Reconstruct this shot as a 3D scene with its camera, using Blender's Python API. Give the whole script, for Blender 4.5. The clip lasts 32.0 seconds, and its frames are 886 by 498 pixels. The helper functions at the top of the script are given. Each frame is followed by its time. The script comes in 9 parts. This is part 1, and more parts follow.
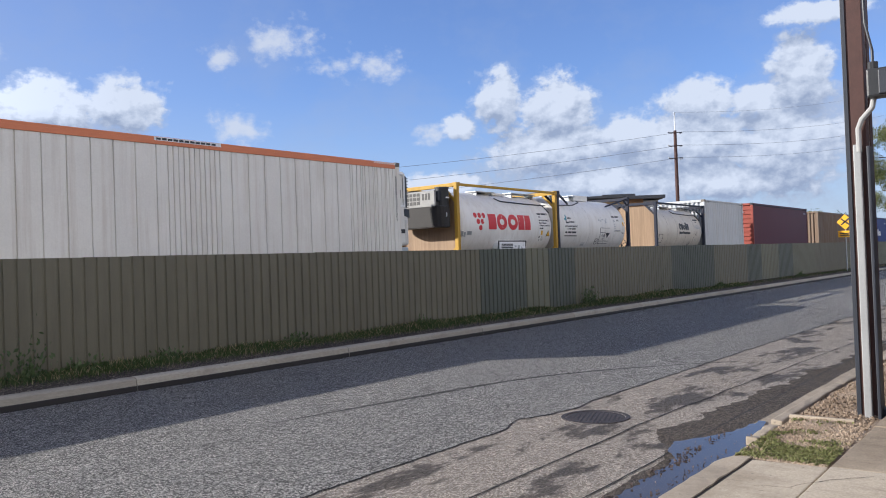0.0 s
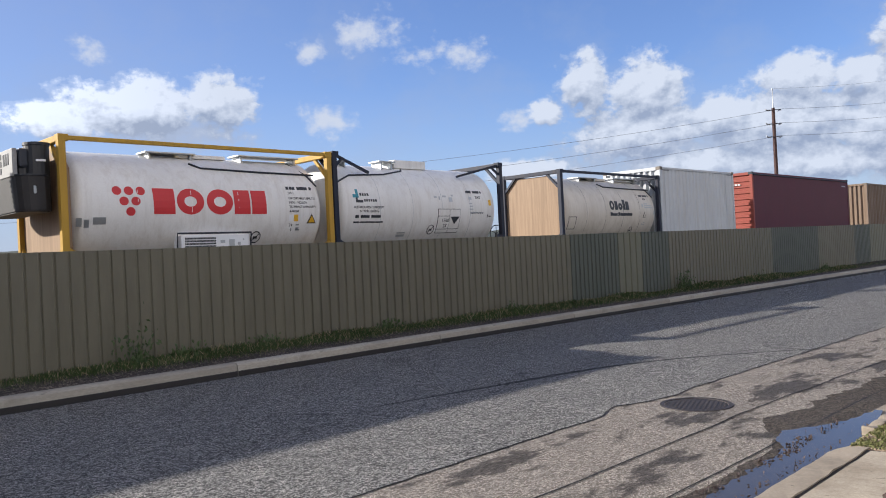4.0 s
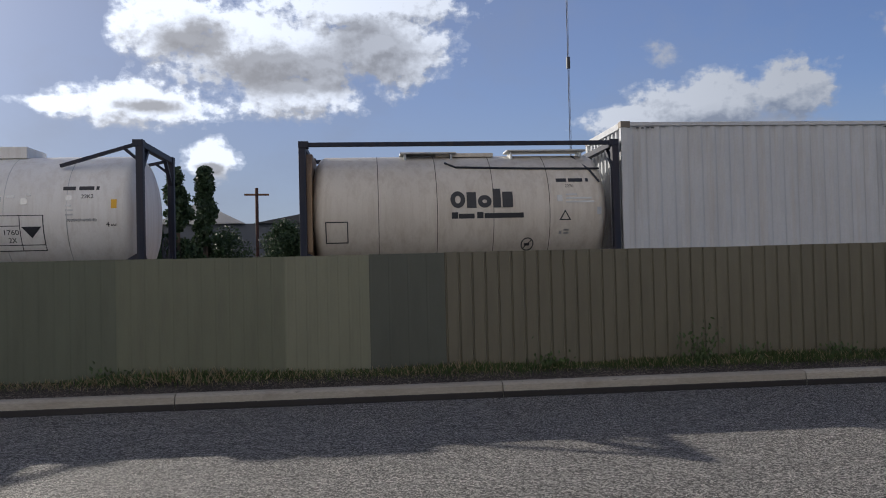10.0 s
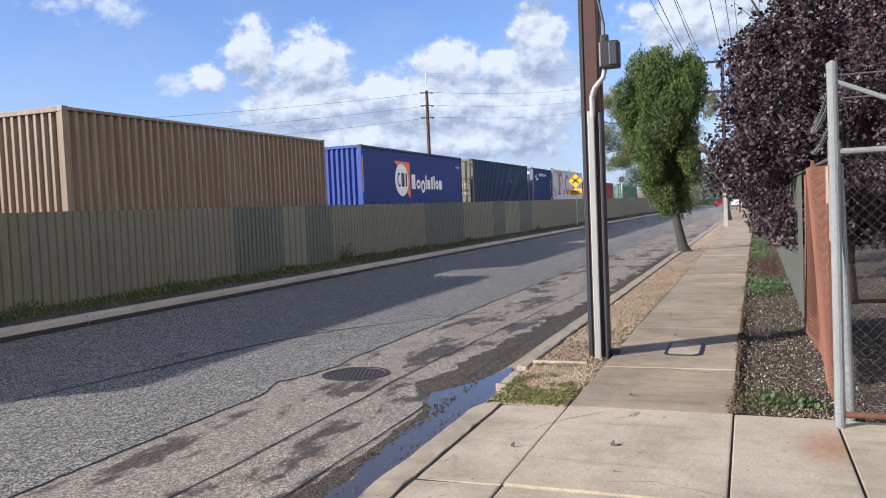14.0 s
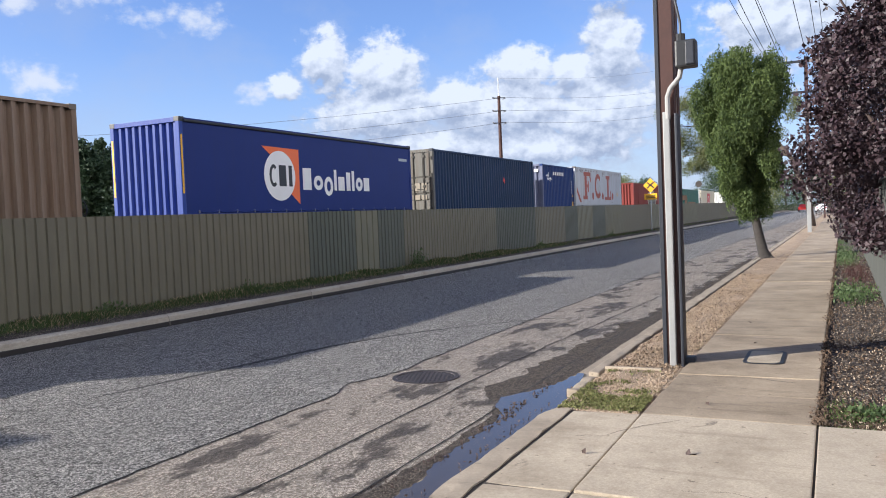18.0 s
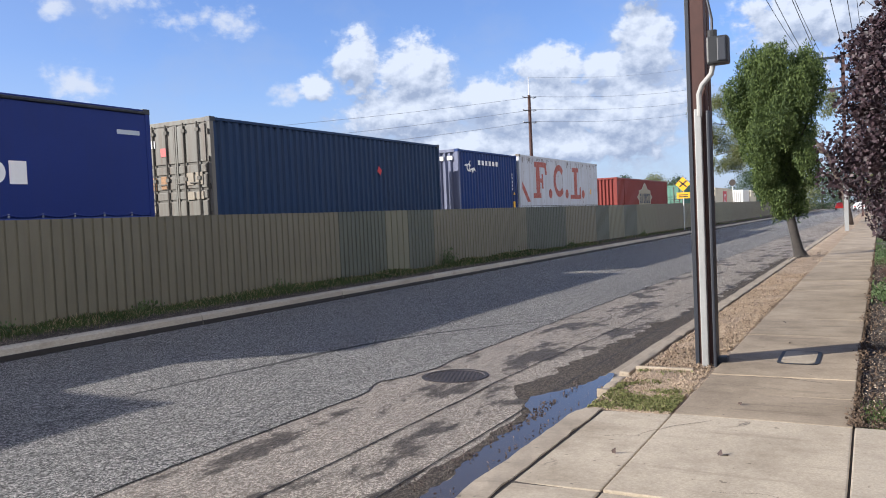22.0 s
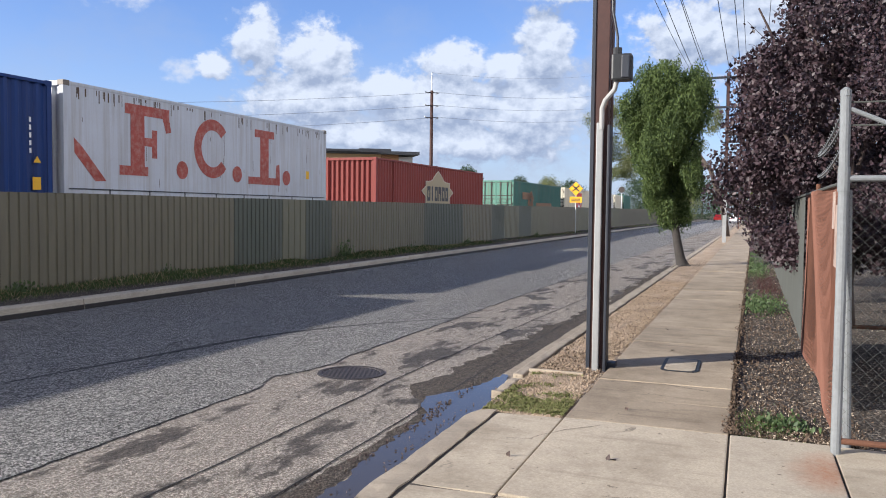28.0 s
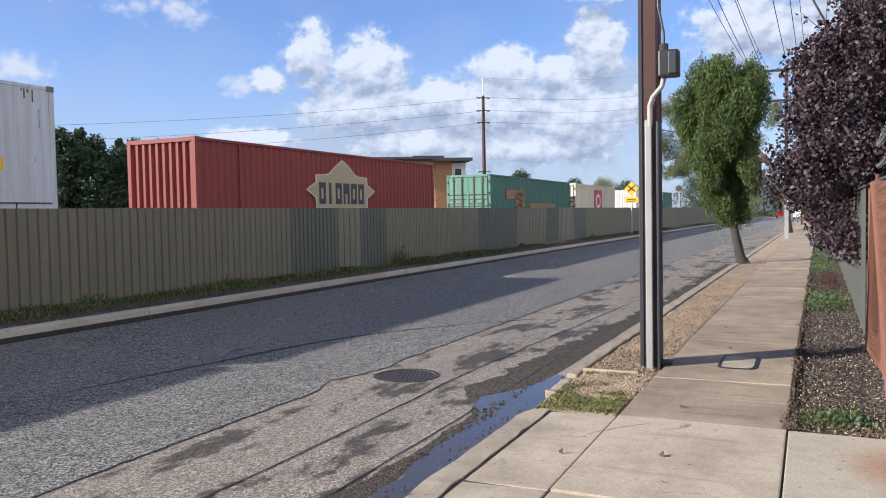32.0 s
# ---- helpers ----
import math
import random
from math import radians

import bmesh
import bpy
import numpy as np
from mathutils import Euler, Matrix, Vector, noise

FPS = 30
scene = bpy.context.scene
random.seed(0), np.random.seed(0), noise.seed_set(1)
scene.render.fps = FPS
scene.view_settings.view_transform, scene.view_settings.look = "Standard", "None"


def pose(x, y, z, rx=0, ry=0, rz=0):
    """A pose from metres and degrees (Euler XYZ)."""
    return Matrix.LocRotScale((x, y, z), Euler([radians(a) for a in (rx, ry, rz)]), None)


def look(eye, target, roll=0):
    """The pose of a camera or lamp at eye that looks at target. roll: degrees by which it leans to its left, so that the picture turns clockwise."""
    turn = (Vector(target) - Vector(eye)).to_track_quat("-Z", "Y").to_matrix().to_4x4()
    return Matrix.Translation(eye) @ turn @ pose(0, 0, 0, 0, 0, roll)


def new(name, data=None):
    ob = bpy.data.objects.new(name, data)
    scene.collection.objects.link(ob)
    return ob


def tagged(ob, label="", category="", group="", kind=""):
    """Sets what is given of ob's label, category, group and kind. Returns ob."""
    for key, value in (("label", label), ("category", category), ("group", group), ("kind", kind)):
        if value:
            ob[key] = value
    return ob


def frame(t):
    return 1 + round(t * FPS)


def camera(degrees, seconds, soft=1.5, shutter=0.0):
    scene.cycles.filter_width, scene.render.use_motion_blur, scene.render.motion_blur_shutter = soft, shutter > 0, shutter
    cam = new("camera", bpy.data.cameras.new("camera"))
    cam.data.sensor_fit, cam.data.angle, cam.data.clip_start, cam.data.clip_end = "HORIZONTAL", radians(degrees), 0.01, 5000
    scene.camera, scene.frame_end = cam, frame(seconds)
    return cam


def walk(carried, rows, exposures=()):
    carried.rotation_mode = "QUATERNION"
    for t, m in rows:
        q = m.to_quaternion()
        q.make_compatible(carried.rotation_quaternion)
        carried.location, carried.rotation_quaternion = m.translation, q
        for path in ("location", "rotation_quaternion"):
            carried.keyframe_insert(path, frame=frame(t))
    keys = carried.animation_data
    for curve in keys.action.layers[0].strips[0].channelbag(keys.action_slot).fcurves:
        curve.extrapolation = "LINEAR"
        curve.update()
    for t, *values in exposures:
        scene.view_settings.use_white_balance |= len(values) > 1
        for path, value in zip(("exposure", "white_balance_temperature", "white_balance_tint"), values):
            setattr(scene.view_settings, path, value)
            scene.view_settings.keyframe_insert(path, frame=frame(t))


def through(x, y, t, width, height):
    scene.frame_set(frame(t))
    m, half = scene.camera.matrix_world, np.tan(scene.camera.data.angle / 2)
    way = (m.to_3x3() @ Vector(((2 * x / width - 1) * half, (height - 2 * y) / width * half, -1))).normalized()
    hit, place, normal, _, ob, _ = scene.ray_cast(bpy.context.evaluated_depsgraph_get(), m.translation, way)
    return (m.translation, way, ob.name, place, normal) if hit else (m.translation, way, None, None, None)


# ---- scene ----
EXPOSURES = [(t, e, 6080 if t < 4 else 6300 if t < 5 else 6400 if t <= 10 else 6170, 12) for t, e in ((0, 0.68), (4.5, 0.68), (5.2, 0.66), (6.5, 0.74), (7.5, 0.25), (8.0, -0.14), (9.5, -0.14), (10.0, 0.02), (10.4, 0.85), (10.8, 0.92), (11.5, 0.85), (16.5, 0.95), (20.0, 0.87), (32, 0.85))]
cam = camera(58.54, 32.0, soft=1.0)
# seconds, place in metres, yaw, pitch and roll in degrees
PATH = [
    (0, -0.049, -0.077, 1.537, -51.41, 0.94, 2.04),
    (0.5, -0.041, -0.083, 1.539, -51.15, 1.00, 2.04),
    (1, -0.050, -0.073, 1.539, -50.94, 0.87, 2.12),
    (1.5, -0.039, -0.074, 1.539, -50.82, 0.65, 2.23),
    (2, -0.040, -0.073, 1.541, -51.23, 0.47, 2.13),
    (2.5, -0.043, -0.080, 1.538, -51.37, 0.19, 2.07),
    (4.5, -0.023, 0.011, 1.516, -36.38, 0.59, 3.86),
    (4.6, -0.023, -0.014, 1.524, -32.29, 0.83, 3.80),
    (5, -0.035, 0.001, 1.568, -17.50, 1.68, 3.28),
    (5.5, -0.041, 0.022, 1.576, -10.52, 1.17, 3.22),
    (6, -0.035, 0.038, 1.578, -9.27, 1.10, 2.70),
    (6.5, -0.026, 0.049, 1.572, -7.65, 1.54, 2.40),
    (7, -0.034, 0.086, 1.577, -1.73, 1.59, 2.54),
    (7.5, 0.015, 0.117, 1.596, 9.27, 1.42, 3.05),
    (8, 0.069, 0.097, 1.567, 19.58, 1.80, 3.82),
    (8.7, 0.018, 0.163, 1.552, 31.65, 2.03, 4.51),
    (9, -0.009, 0.164, 1.543, 30.22, 2.00, 4.05),
    (9.3, 0.026, 0.138, 1.547, 23.94, 2.49, 3.98),
    (9.5, 0.023, 0.142, 1.541, 18.57, 2.67, 3.66),
    (9.7, 0.037, 0.108, 1.537, 10.18, 2.48, 3.02),
    (9.8, 0.022, 0.097, 1.530, 5.18, 2.19, 2.48),
    (10, 0.026, 0.072, 1.584, -5.63, 1.32, 1.36),
    (10.3, -0.009, 0.056, 1.558, -21.07, 1.14, 1.23),
    (10.7, -0.051, 0.026, 1.530, -38.75, 0.67, 1.38),
    (11, 0.044, 0.005, 1.529, -51.80, -0.32, 2.55),
    (11.5, -0.033, -0.027, 1.566, -67.15, -1.15, 2.73),
    (12, -0.004, -0.021, 1.563, -69.04, -1.77, 2.16),
    (12.5, 0.005, -0.014, 1.560, -68.39, -1.83, 2.25),
    (13, 0.003, -0.006, 1.559, -68.73, -2.18, 2.28),
    (13.5, 0.024, -0.013, 1.560, -68.91, -2.70, 2.51),
    (14, 0.023, -0.006, 1.557, -68.95, -2.86, 2.42),
    (14.5, 0.035, -0.004, 1.550, -68.55, -2.83, 2.55),
    (16.5, 0.047, 0.007, 1.538, -66.52, -3.55, 2.62),
    (17, 0.034, 0.002, 1.543, -65.84, -3.08, 2.33),
    (17.5, 0.057, 0.003, 1.527, -64.72, -2.67, 2.22),
    (18, 0.051, -0.004, 1.534, -63.76, -2.25, 2.38),
    (18.5, 0.060, -0.002, 1.530, -62.94, -1.83, 2.70),
    (19, 0.053, 0.000, 1.530, -62.82, -1.78, 3.07),
    (19.5, 0.045, -0.008, 1.533, -62.77, -1.82, 3.02),
    (20, 0.036, -0.014, 1.535, -62.44, -1.77, 3.00),
    (20.5, 0.050, -0.014, 1.526, -61.98, -1.73, 3.00),
    (21, 0.051, -0.020, 1.532, -61.67, -2.06, 3.05),
    (21.5, 0.042, -0.020, 1.532, -61.43, -2.23, 2.97),
    (22, 0.051, -0.017, 1.526, -61.56, -2.16, 2.56),
    (22.5, 0.037, -0.015, 1.528, -62.00, -2.42, 0.98),
    (23, 0.003, -0.016, 1.537, -62.49, -2.01, -0.03),
    (23.5, 0.021, -0.017, 1.529, -62.30, -1.82, -0.25),
    (24, 0.030, -0.015, 1.531, -61.82, -2.15, -0.09),
    (24.5, 0.037, -0.016, 1.533, -61.85, -2.09, 0.20),
    (25, 0.026, -0.023, 1.548, -61.66, -1.64, 0.32),
    (25.5, 0.105, -0.009, 1.549, -60.20, -1.02, 0.07),
    (27.5, 0.040, 0.100, 1.580, -61.80, -1.64, -0.69),
    (28, 0.009, 0.055, 1.590, -69.07, -2.84, -0.66),
    (28.5, 0.015, 0.045, 1.589, -69.16, -2.51, -0.59),
    (29, 0.021, 0.032, 1.583, -68.02, -2.54, -0.48),
    (29.5, 0.033, 0.015, 1.580, -66.44, -2.54, -0.72),
    (30, 0.063, -0.006, 1.568, -64.01, -2.92, -0.99),
    (30.5, -0.019, -0.013, 1.565, -65.32, -4.22, 1.03),
    (31, -0.062, -0.027, 1.567, -65.42, -3.10, 0.58),
    (31.5, -0.044, -0.028, 1.561, -65.23, -2.58, 0.78),
    (32, -0.048, -0.025, 1.564, -65.10, -2.42, 1.07),
]
walk(cam, [(t, pose(x, y, z, 90 + p, r, w)) for t, x, y, z, w, p, r in PATH], EXPOSURES)

# ---------------------------------------------------------------- light
SKY_STRENGTH, SKY_TINT = 0.085, (0.80, 0.94, 1.32)
CLOUD_WHITE, CLOUD_GREY, HAZE = 5.6, 3.1, 4.0
SUN_AZ, SUN_EL = 40.0, 21.0  # degrees to the left of +y, and above the horizon
sun_dir = Vector((-math.sin(radians(SUN_AZ)) * math.cos(radians(SUN_EL)), math.cos(radians(SUN_AZ)) * math.cos(radians(SUN_EL)), math.sin(radians(SUN_EL))))
sun = new("sun", bpy.data.lights.new("sun", "SUN"))
sun.data.energy, sun.data.angle, sun.data.color = 4.7, radians(0.6), (1.0, 0.925, 0.80)
sun.matrix_world = look((0, 0, 30), Vector((0, 0, 30)) - sun_dir)

world = bpy.data.worlds.new("world")
scene.world = world
world.use_nodes = True
wt = world.node_tree
wt.nodes.clear()


def link_nodes(tree, kind, inputs=None, **settings):
    """Adds a node to a tree, sets its settings and fills its inputs with values or sockets."""
    node = tree.nodes.new(kind)
    for key, value in settings.items():
        setattr(node, key, value)
    for key, value in (inputs or {}).items():
        if isinstance(value, bpy.types.NodeSocket):
            tree.links.new(value, node.inputs[key])
        else:
            node.inputs[key].default_value = value
    return node


def math_node(tree, op, a, b=0.0, c=0.0, clamp=False):
    return link_nodes(tree, "ShaderNodeMath", {0: a, 1: b, 2: c}, operation=op, use_clamp=clamp).outputs[0]


def ramp_node(tree, fac, stops, interpolation="LINEAR"):
    node = link_nodes(tree, "ShaderNodeValToRGB", {0: fac})
    ramp = node.color_ramp
    ramp.interpolation = interpolation
    while len(ramp.elements) < len(stops):
        ramp.elements.new(0.5)
    for e, (pos, col) in zip(ramp.elements, stops):
        e.position = pos
        e.color = (col, col, col, 1) if isinstance(col, (int, float)) else (*col, 1)
    return node.outputs[0]


def mix_node(tree, fac, a, b, blend="MIX"):
    node = link_nodes(tree, "ShaderNodeMix", {0: fac}, data_type="RGBA", blend_type=blend)
    for key, value in ((6, a), (7, b)):
        if isinstance(value, bpy.types.NodeSocket):
            tree.links.new(value, node.inputs[key])
        else:
            node.inputs[key].default_value = (*value[:3], 1)
    return node.outputs[2]


sky = link_nodes(wt, "ShaderNodeTexSky", sky_type="NISHITA", sun_disc=False, sun_elevation=radians(SUN_EL), sun_rotation=radians(-SUN_AZ), altitude=50, air_density=1.0, dust_density=0.25, ozone_density=1.6)

# clouds: heaps given by bearing, elevation and half sizes in degrees, broken up by noise
co = link_nodes(wt, "ShaderNodeTexCoord").outputs["Generated"]
xyz = link_nodes(wt, "ShaderNodeSeparateXYZ", {0: co})
bearing = math_node(wt, "MULTIPLY", math_node(wt, "ARCTAN2", math_node(wt, "MULTIPLY", xyz.outputs[0], -1.0), xyz.outputs[1]), 57.2958)
level = math_node(wt, "MULTIPLY", math_node(wt, "ARCSINE", xyz.outputs[2]), 57.2958)
CLOUDS = [
    # the great heap over the street: twin towers, a long bank and a tall tower behind the pole
    (-55.9, 11.3, 1.9, 2.3), (-60.1, 10.3, 2.9, 2.6), (-53.0, 9.5, 1.3, 1.0), (-70.0, 10.2, 2.8, 1.7), (-73.2, 10.2, 2.2, 1.1), (-76.4, 11.4, 2.0, 2.8),
    (-59.8, 7.6, 5.0, 2.2), (-65.2, 8.4, 3.0, 1.5), (-69.0, 7.6, 6.2, 2.5), (-75.3, 6.8, 4.0, 3.2), (-62.2, 5.4, 4.8, 1.2), (-70.0, 4.8, 6.5, 1.5), (-51.5, 5.5, 3.1, 0.9),
    # small heaps above the train
    (-24.6, 10.7, 5.4, 2.0), (-29.6, 11.1, 2.9, 2.0), (-20.0, 9.8, 4.0, 1.3),
    (-77.5, 15.2, 3.0, 0.8),
    # the big broken heap seen against the light
    (13.5, 16.6, 3.4, 2.7), (15.5, 11.4, 5.3, 1.5), (6.2, 15.3, 7.2, 3.3), (-2.0, 15.9, 4.4, 3.3), (0.0, 18.4, 7.4, 1.8), (4.4, 12.4, 4.7, 1.7), (20.2, 11.2, 2.6, 0.6),
    (10.6, 7.8, 2.0, 1.4),
    # heaps below the sun
    (43.9, 16.7, 5.9, 2.8), (36.6, 17.6, 7.0, 3.2), (37.8, 12.2, 4.0, 2.0), (42.8, 10.1, 3.6, 1.2), (29.8, 13.4, 2.2, 2.0), (48.0, 17.8, 4.7, 2.4), (31.0, 18.6, 5.0, 1.7),
    # the rest of the sky, with unseen heaps added behind that brighten the fence
    (-86.5, 12.0, 4.0, 2.5), (-95.0, 13.0, 9.0, 6.0), (60.0, 14.0, 9.0, 5.0), (75.0, 9.0, 8.0, 3.0), (-120.0, 16.0, 14.0, 6.0), (140.0, 14.0, 16.0, 6.0), (165.0, 26.0, 26.0, 17.0),
    (-160.0, 24.0, 30.0, 16.0), (120.0, 34.0, 18.0, 12.0), (-125.0, 36.0, 20.0, 12.0),
]
wisp_at = link_nodes(wt, "ShaderNodeCombineXYZ", {0: bearing, 1: math_node(wt, "MULTIPLY", level, 1.35), 2: 0.0}).outputs[0]
wisp = link_nodes(wt, "ShaderNodeTexNoise", {"Vector": wisp_at, "Scale": 0.11, "Detail": 5.0, "Roughness": 0.6}).outputs[0]


def billows(side, lift):
    """Cauliflower lumps of the heaps at a direction moved by side and lift degrees."""
    at = link_nodes(wt, "ShaderNodeCombineXYZ", {0: math_node(wt, "ADD", bearing, side), 1: math_node(wt, "MULTIPLY", math_node(wt, "ADD", level, lift), 1.25), 2: 0.0}).outputs[0]
    rough = link_nodes(wt, "ShaderNodeTexNoise", {"Vector": at, "Scale": 0.34, "Detail": 10.0, "Roughness": 0.56, "Distortion": 0.2})
    bent = link_nodes(wt, "ShaderNodeVectorMath", {0: at, 1: link_nodes(wt, "ShaderNodeVectorMath", {0: rough.outputs["Color"], 1: (1.6, 1.6, 0.0)}, operation="MULTIPLY").outputs[0]}, operation="ADD").outputs[0]
    lumps = link_nodes(wt, "ShaderNodeTexVoronoi", {"Vector": bent, "Scale": 0.62, "Detail": 2.0, "Roughness": 0.5, "Smoothness": 0.35}, feature="SMOOTH_F1", voronoi_dimensions="2D").outputs["Distance"]
    fluff = link_nodes(wt, "ShaderNodeTexNoise", {"Vector": at, "Scale": 1.15, "Detail": 6.0, "Roughness": 0.6}).outputs[0]
    coarse = math_node(wt, "ADD", math_node(wt, "MULTIPLY", math_node(wt, "SUBTRACT", rough.outputs[0], 0.5), 2.1), math_node(wt, "MULTIPLY", math_node(wt, "SUBTRACT", fluff, 0.5), 1.5))
    return math_node(wt, "ADD", coarse, math_node(wt, "MULTIPLY", math_node(wt, "SUBTRACT", 0.42, lumps), 0.45))


def heaps(lift, ovals, blend=0.12):
    """How deep a direction, raised by lift degrees, lies inside the nearest of the ovals."""
    at = link_nodes(wt, "ShaderNodeCombineXYZ", {0: bearing, 1: math_node(wt, "ADD", level, lift), 2: 0.0}).outputs[0]
    best = None
    for b, e, w, h in ovals:
        d = link_nodes(wt, "ShaderNodeVectorMath", {0: at, 1: (b, e, 0)}, operation="SUBTRACT").outputs[0]
        d = link_nodes(wt, "ShaderNodeVectorMath", {0: d, 1: (1 / w, 1 / h, 0)}, operation="MULTIPLY").outputs[0]
        d = link_nodes(wt, "ShaderNodeVectorMath", {0: d}, operation="LENGTH").outputs["Value"]
        f = math_node(wt, "SUBTRACT", 1.0, d)
        best = f if best is None else math_node(wt, "SMOOTH_MAX", best, f, blend)
    return best


# shaded bellies of the heaps that stand against the light
BELLIES = [(4.5, 14.0, 9.5, 2.6), (-1.0, 15.4, 5.0, 2.8), (11.5, 15.8, 4.0, 1.9), (14.5, 11.3, 3.0, 0.7), (38.5, 12.0, 4.2, 1.4), (41.0, 15.8, 4.5, 1.3), (-24.5, 9.6, 6.0, 1.1), (29.8, 12.6, 1.4, 0.7), (10.6, 7.2, 1.4, 0.6)]
here, above = heaps(0.0, CLOUDS), heaps(1.3, CLOUDS)
ragged, raised = billows(0.0, 0.0), billows(0.35, 0.55)
dense = math_node(wt, "ADD", math_node(wt, "ADD", math_node(wt, "MULTIPLY", here, 1.35), 0.38), math_node(wt, "MULTIPLY", ragged, 0.85))
cover = ramp_node(wt, dense, [(0.0, 0.0), (0.16, 0.16), (0.60, 1.0)], "EASE")
thin = math_node(wt, "MULTIPLY", ramp_node(wt, wisp, [(0.46, 0.0), (0.72, 0.45)]), ramp_node(wt, math_node(wt, "DIVIDE", level, 40.0), [(0.0, 0.9), (1.0, 0.2)]))
# tops are lit; bases and the hollows under each lump are grey
lit = math_node(wt, "ADD", math_node(wt, "MULTIPLY", math_node(wt, "SUBTRACT", here, above), 0.95), math_node(wt, "MULTIPLY", math_node(wt, "SUBTRACT", ragged, raised), 0.80))
lit = math_node(wt, "ADD", lit, 0.54, clamp=True)
# towards the sun the heaps are seen from their shaded side: thick parts go grey, thin rims glow
toward = ramp_node(wt, math_node(wt, "ADD", math_node(wt, "DIVIDE", bearing, 120.0), 0.5), [(0.25, 0.0), (0.58, 1.0)])
belly = math_node(wt, "ADD", heaps(0.0, BELLIES, 0.3), math_node(wt, "MULTIPLY", ragged, 0.40))
thick = math_node(wt, "MULTIPLY", ramp_node(wt, belly, [(0.02, 0.0), (0.55, 1.0)], "EASE"), toward)
lit = math_node(wt, "ADD", lit, math_node(wt, "MULTIPLY", toward, 0.30), clamp=True)
lit = math_node(wt, "MULTIPLY", lit, math_node(wt, "SUBTRACT", 1.0, math_node(wt, "MULTIPLY", thick, 0.85)))
# opposite the sun, unseen front-lit heaps are boosted to fill the shaded street side
away = ramp_node(wt, math_node(wt, "DIVIDE", math_node(wt, "ABSOLUTE", bearing), 180.0), [(0.56, 0.0), (0.72, 1.0)])
glare = math_node(wt, "ADD", 1.0, math_node(wt, "ADD", math_node(wt, "MULTIPLY", toward, 1.1), math_node(wt, "MULTIPLY", away, 1.1)))
shaded = mix_node(wt, toward, (CLOUD_GREY * 0.80, CLOUD_GREY * 0.97, CLOUD_GREY * 1.30), (CLOUD_GREY * 0.98, CLOUD_GREY * 1.0, CLOUD_GREY * 1.08))
bright = mix_node(wt, 1.0, (CLOUD_WHITE * 0.92, CLOUD_WHITE, CLOUD_WHITE * 1.13), link_nodes(wt, "ShaderNodeCombineXYZ", {0: glare, 1: glare, 2: glare}).outputs[0], "MULTIPLY")
cloud = mix_node(wt, lit, shaded, bright)
# warm tint on these unseen heaps takes the blue out of the fill
cloud = mix_node(wt, away, cloud, mix_node(wt, 1.0, cloud, (1.20, 1.0, 0.80), "MULTIPLY"))
blue = mix_node(wt, 1.0, sky.outputs[0], SKY_TINT, "MULTIPLY")
blue = mix_node(wt, thin, blue, (CLOUD_WHITE * 0.52, CLOUD_WHITE * 0.62, CLOUD_WHITE * 0.82))
# towards the sun the blue is veiled by thin haze
mist = ramp_node(wt, math_node(wt, "ADD", math_node(wt, "DIVIDE", bearing, 120.0), 0.5), [(0.12, 0.08), (0.60, 0.68)])
blue = mix_node(wt, mist, blue, (HAZE * 0.66, HAZE * 0.72, HAZE * 0.90))
haze = ramp_node(wt, math_node(wt, "DIVIDE", level, 12.0), [(0.0, 0.85), (0.35, 0.45), (1.0, 0.0)])
blue = mix_node(wt, haze, blue, (HAZE * 0.80, HAZE * 0.95, HAZE * 1.25))
# a soft grey-white bank low under the great heap
bank = heaps(0.0, [(-64.0, 5.6, 15.0, 4.4), (-76.0, 7.5, 7.0, 6.0), (-26.0, 9.4, 7.0, 2.0)])
bank = ramp_node(wt, math_node(wt, "ADD", bank, math_node(wt, "MULTIPLY", ragged, 0.45)), [(0.0, 0.0), (0.60, 0.72)], "EASE")
blue = mix_node(wt, bank, blue, (CLOUD_WHITE * 0.59, CLOUD_WHITE * 0.66, CLOUD_WHITE * 0.80))
# thin torn scraps that let the blue through
SCRAPS = [(-40.2, 15.8, 3.4, 1.8), (-36.0, 14.6, 1.8, 1.5), (-47.0, 14.2, 2.8, 1.7), (-43.6, 13.8, 2.6, 1.1), (-37.4, 9.8, 3.0, 1.6), (-21.5, 14.2, 1.8, 1.3), (-51.0, 9.2, 2.0, 1.1)]
torn = math_node(wt, "ADD", math_node(wt, "MULTIPLY", heaps(0.0, SCRAPS, 0.3), 0.8), math_node(wt, "MULTIPLY", ragged, 0.75))
torn = ramp_node(wt, torn, [(0.02, 0.0), (0.85, 0.85)], "EASE")
blue = mix_node(wt, torn, blue, (CLOUD_WHITE * 0.88, CLOUD_WHITE * 0.94, CLOUD_WHITE * 1.04))
heaven = mix_node(wt, cover, blue, cloud)
# bright veil round the sun
near_sun = math_node(wt, "MAXIMUM", link_nodes(wt, "ShaderNodeVectorMath", {0: link_nodes(wt, "ShaderNodeVectorMath", {0: co}, operation="NORMALIZE").outputs[0], 1: tuple(sun_dir)}, operation="DOT_PRODUCT").outputs["Value"], 0.0)
veil = math_node(wt, "ADD", math_node(wt, "MULTIPLY", math_node(wt, "POWER", near_sun, 90.0), 9.0), math_node(wt, "MULTIPLY", math_node(wt, "POWER", near_sun, 14.0), 2.2))
heaven = mix_node(wt, 1.0, heaven, link_nodes(wt, "ShaderNodeCombineXYZ", {0: veil, 1: veil, 2: math_node(wt, "MULTIPLY", veil, 0.97)}).outputs[0], "ADD")
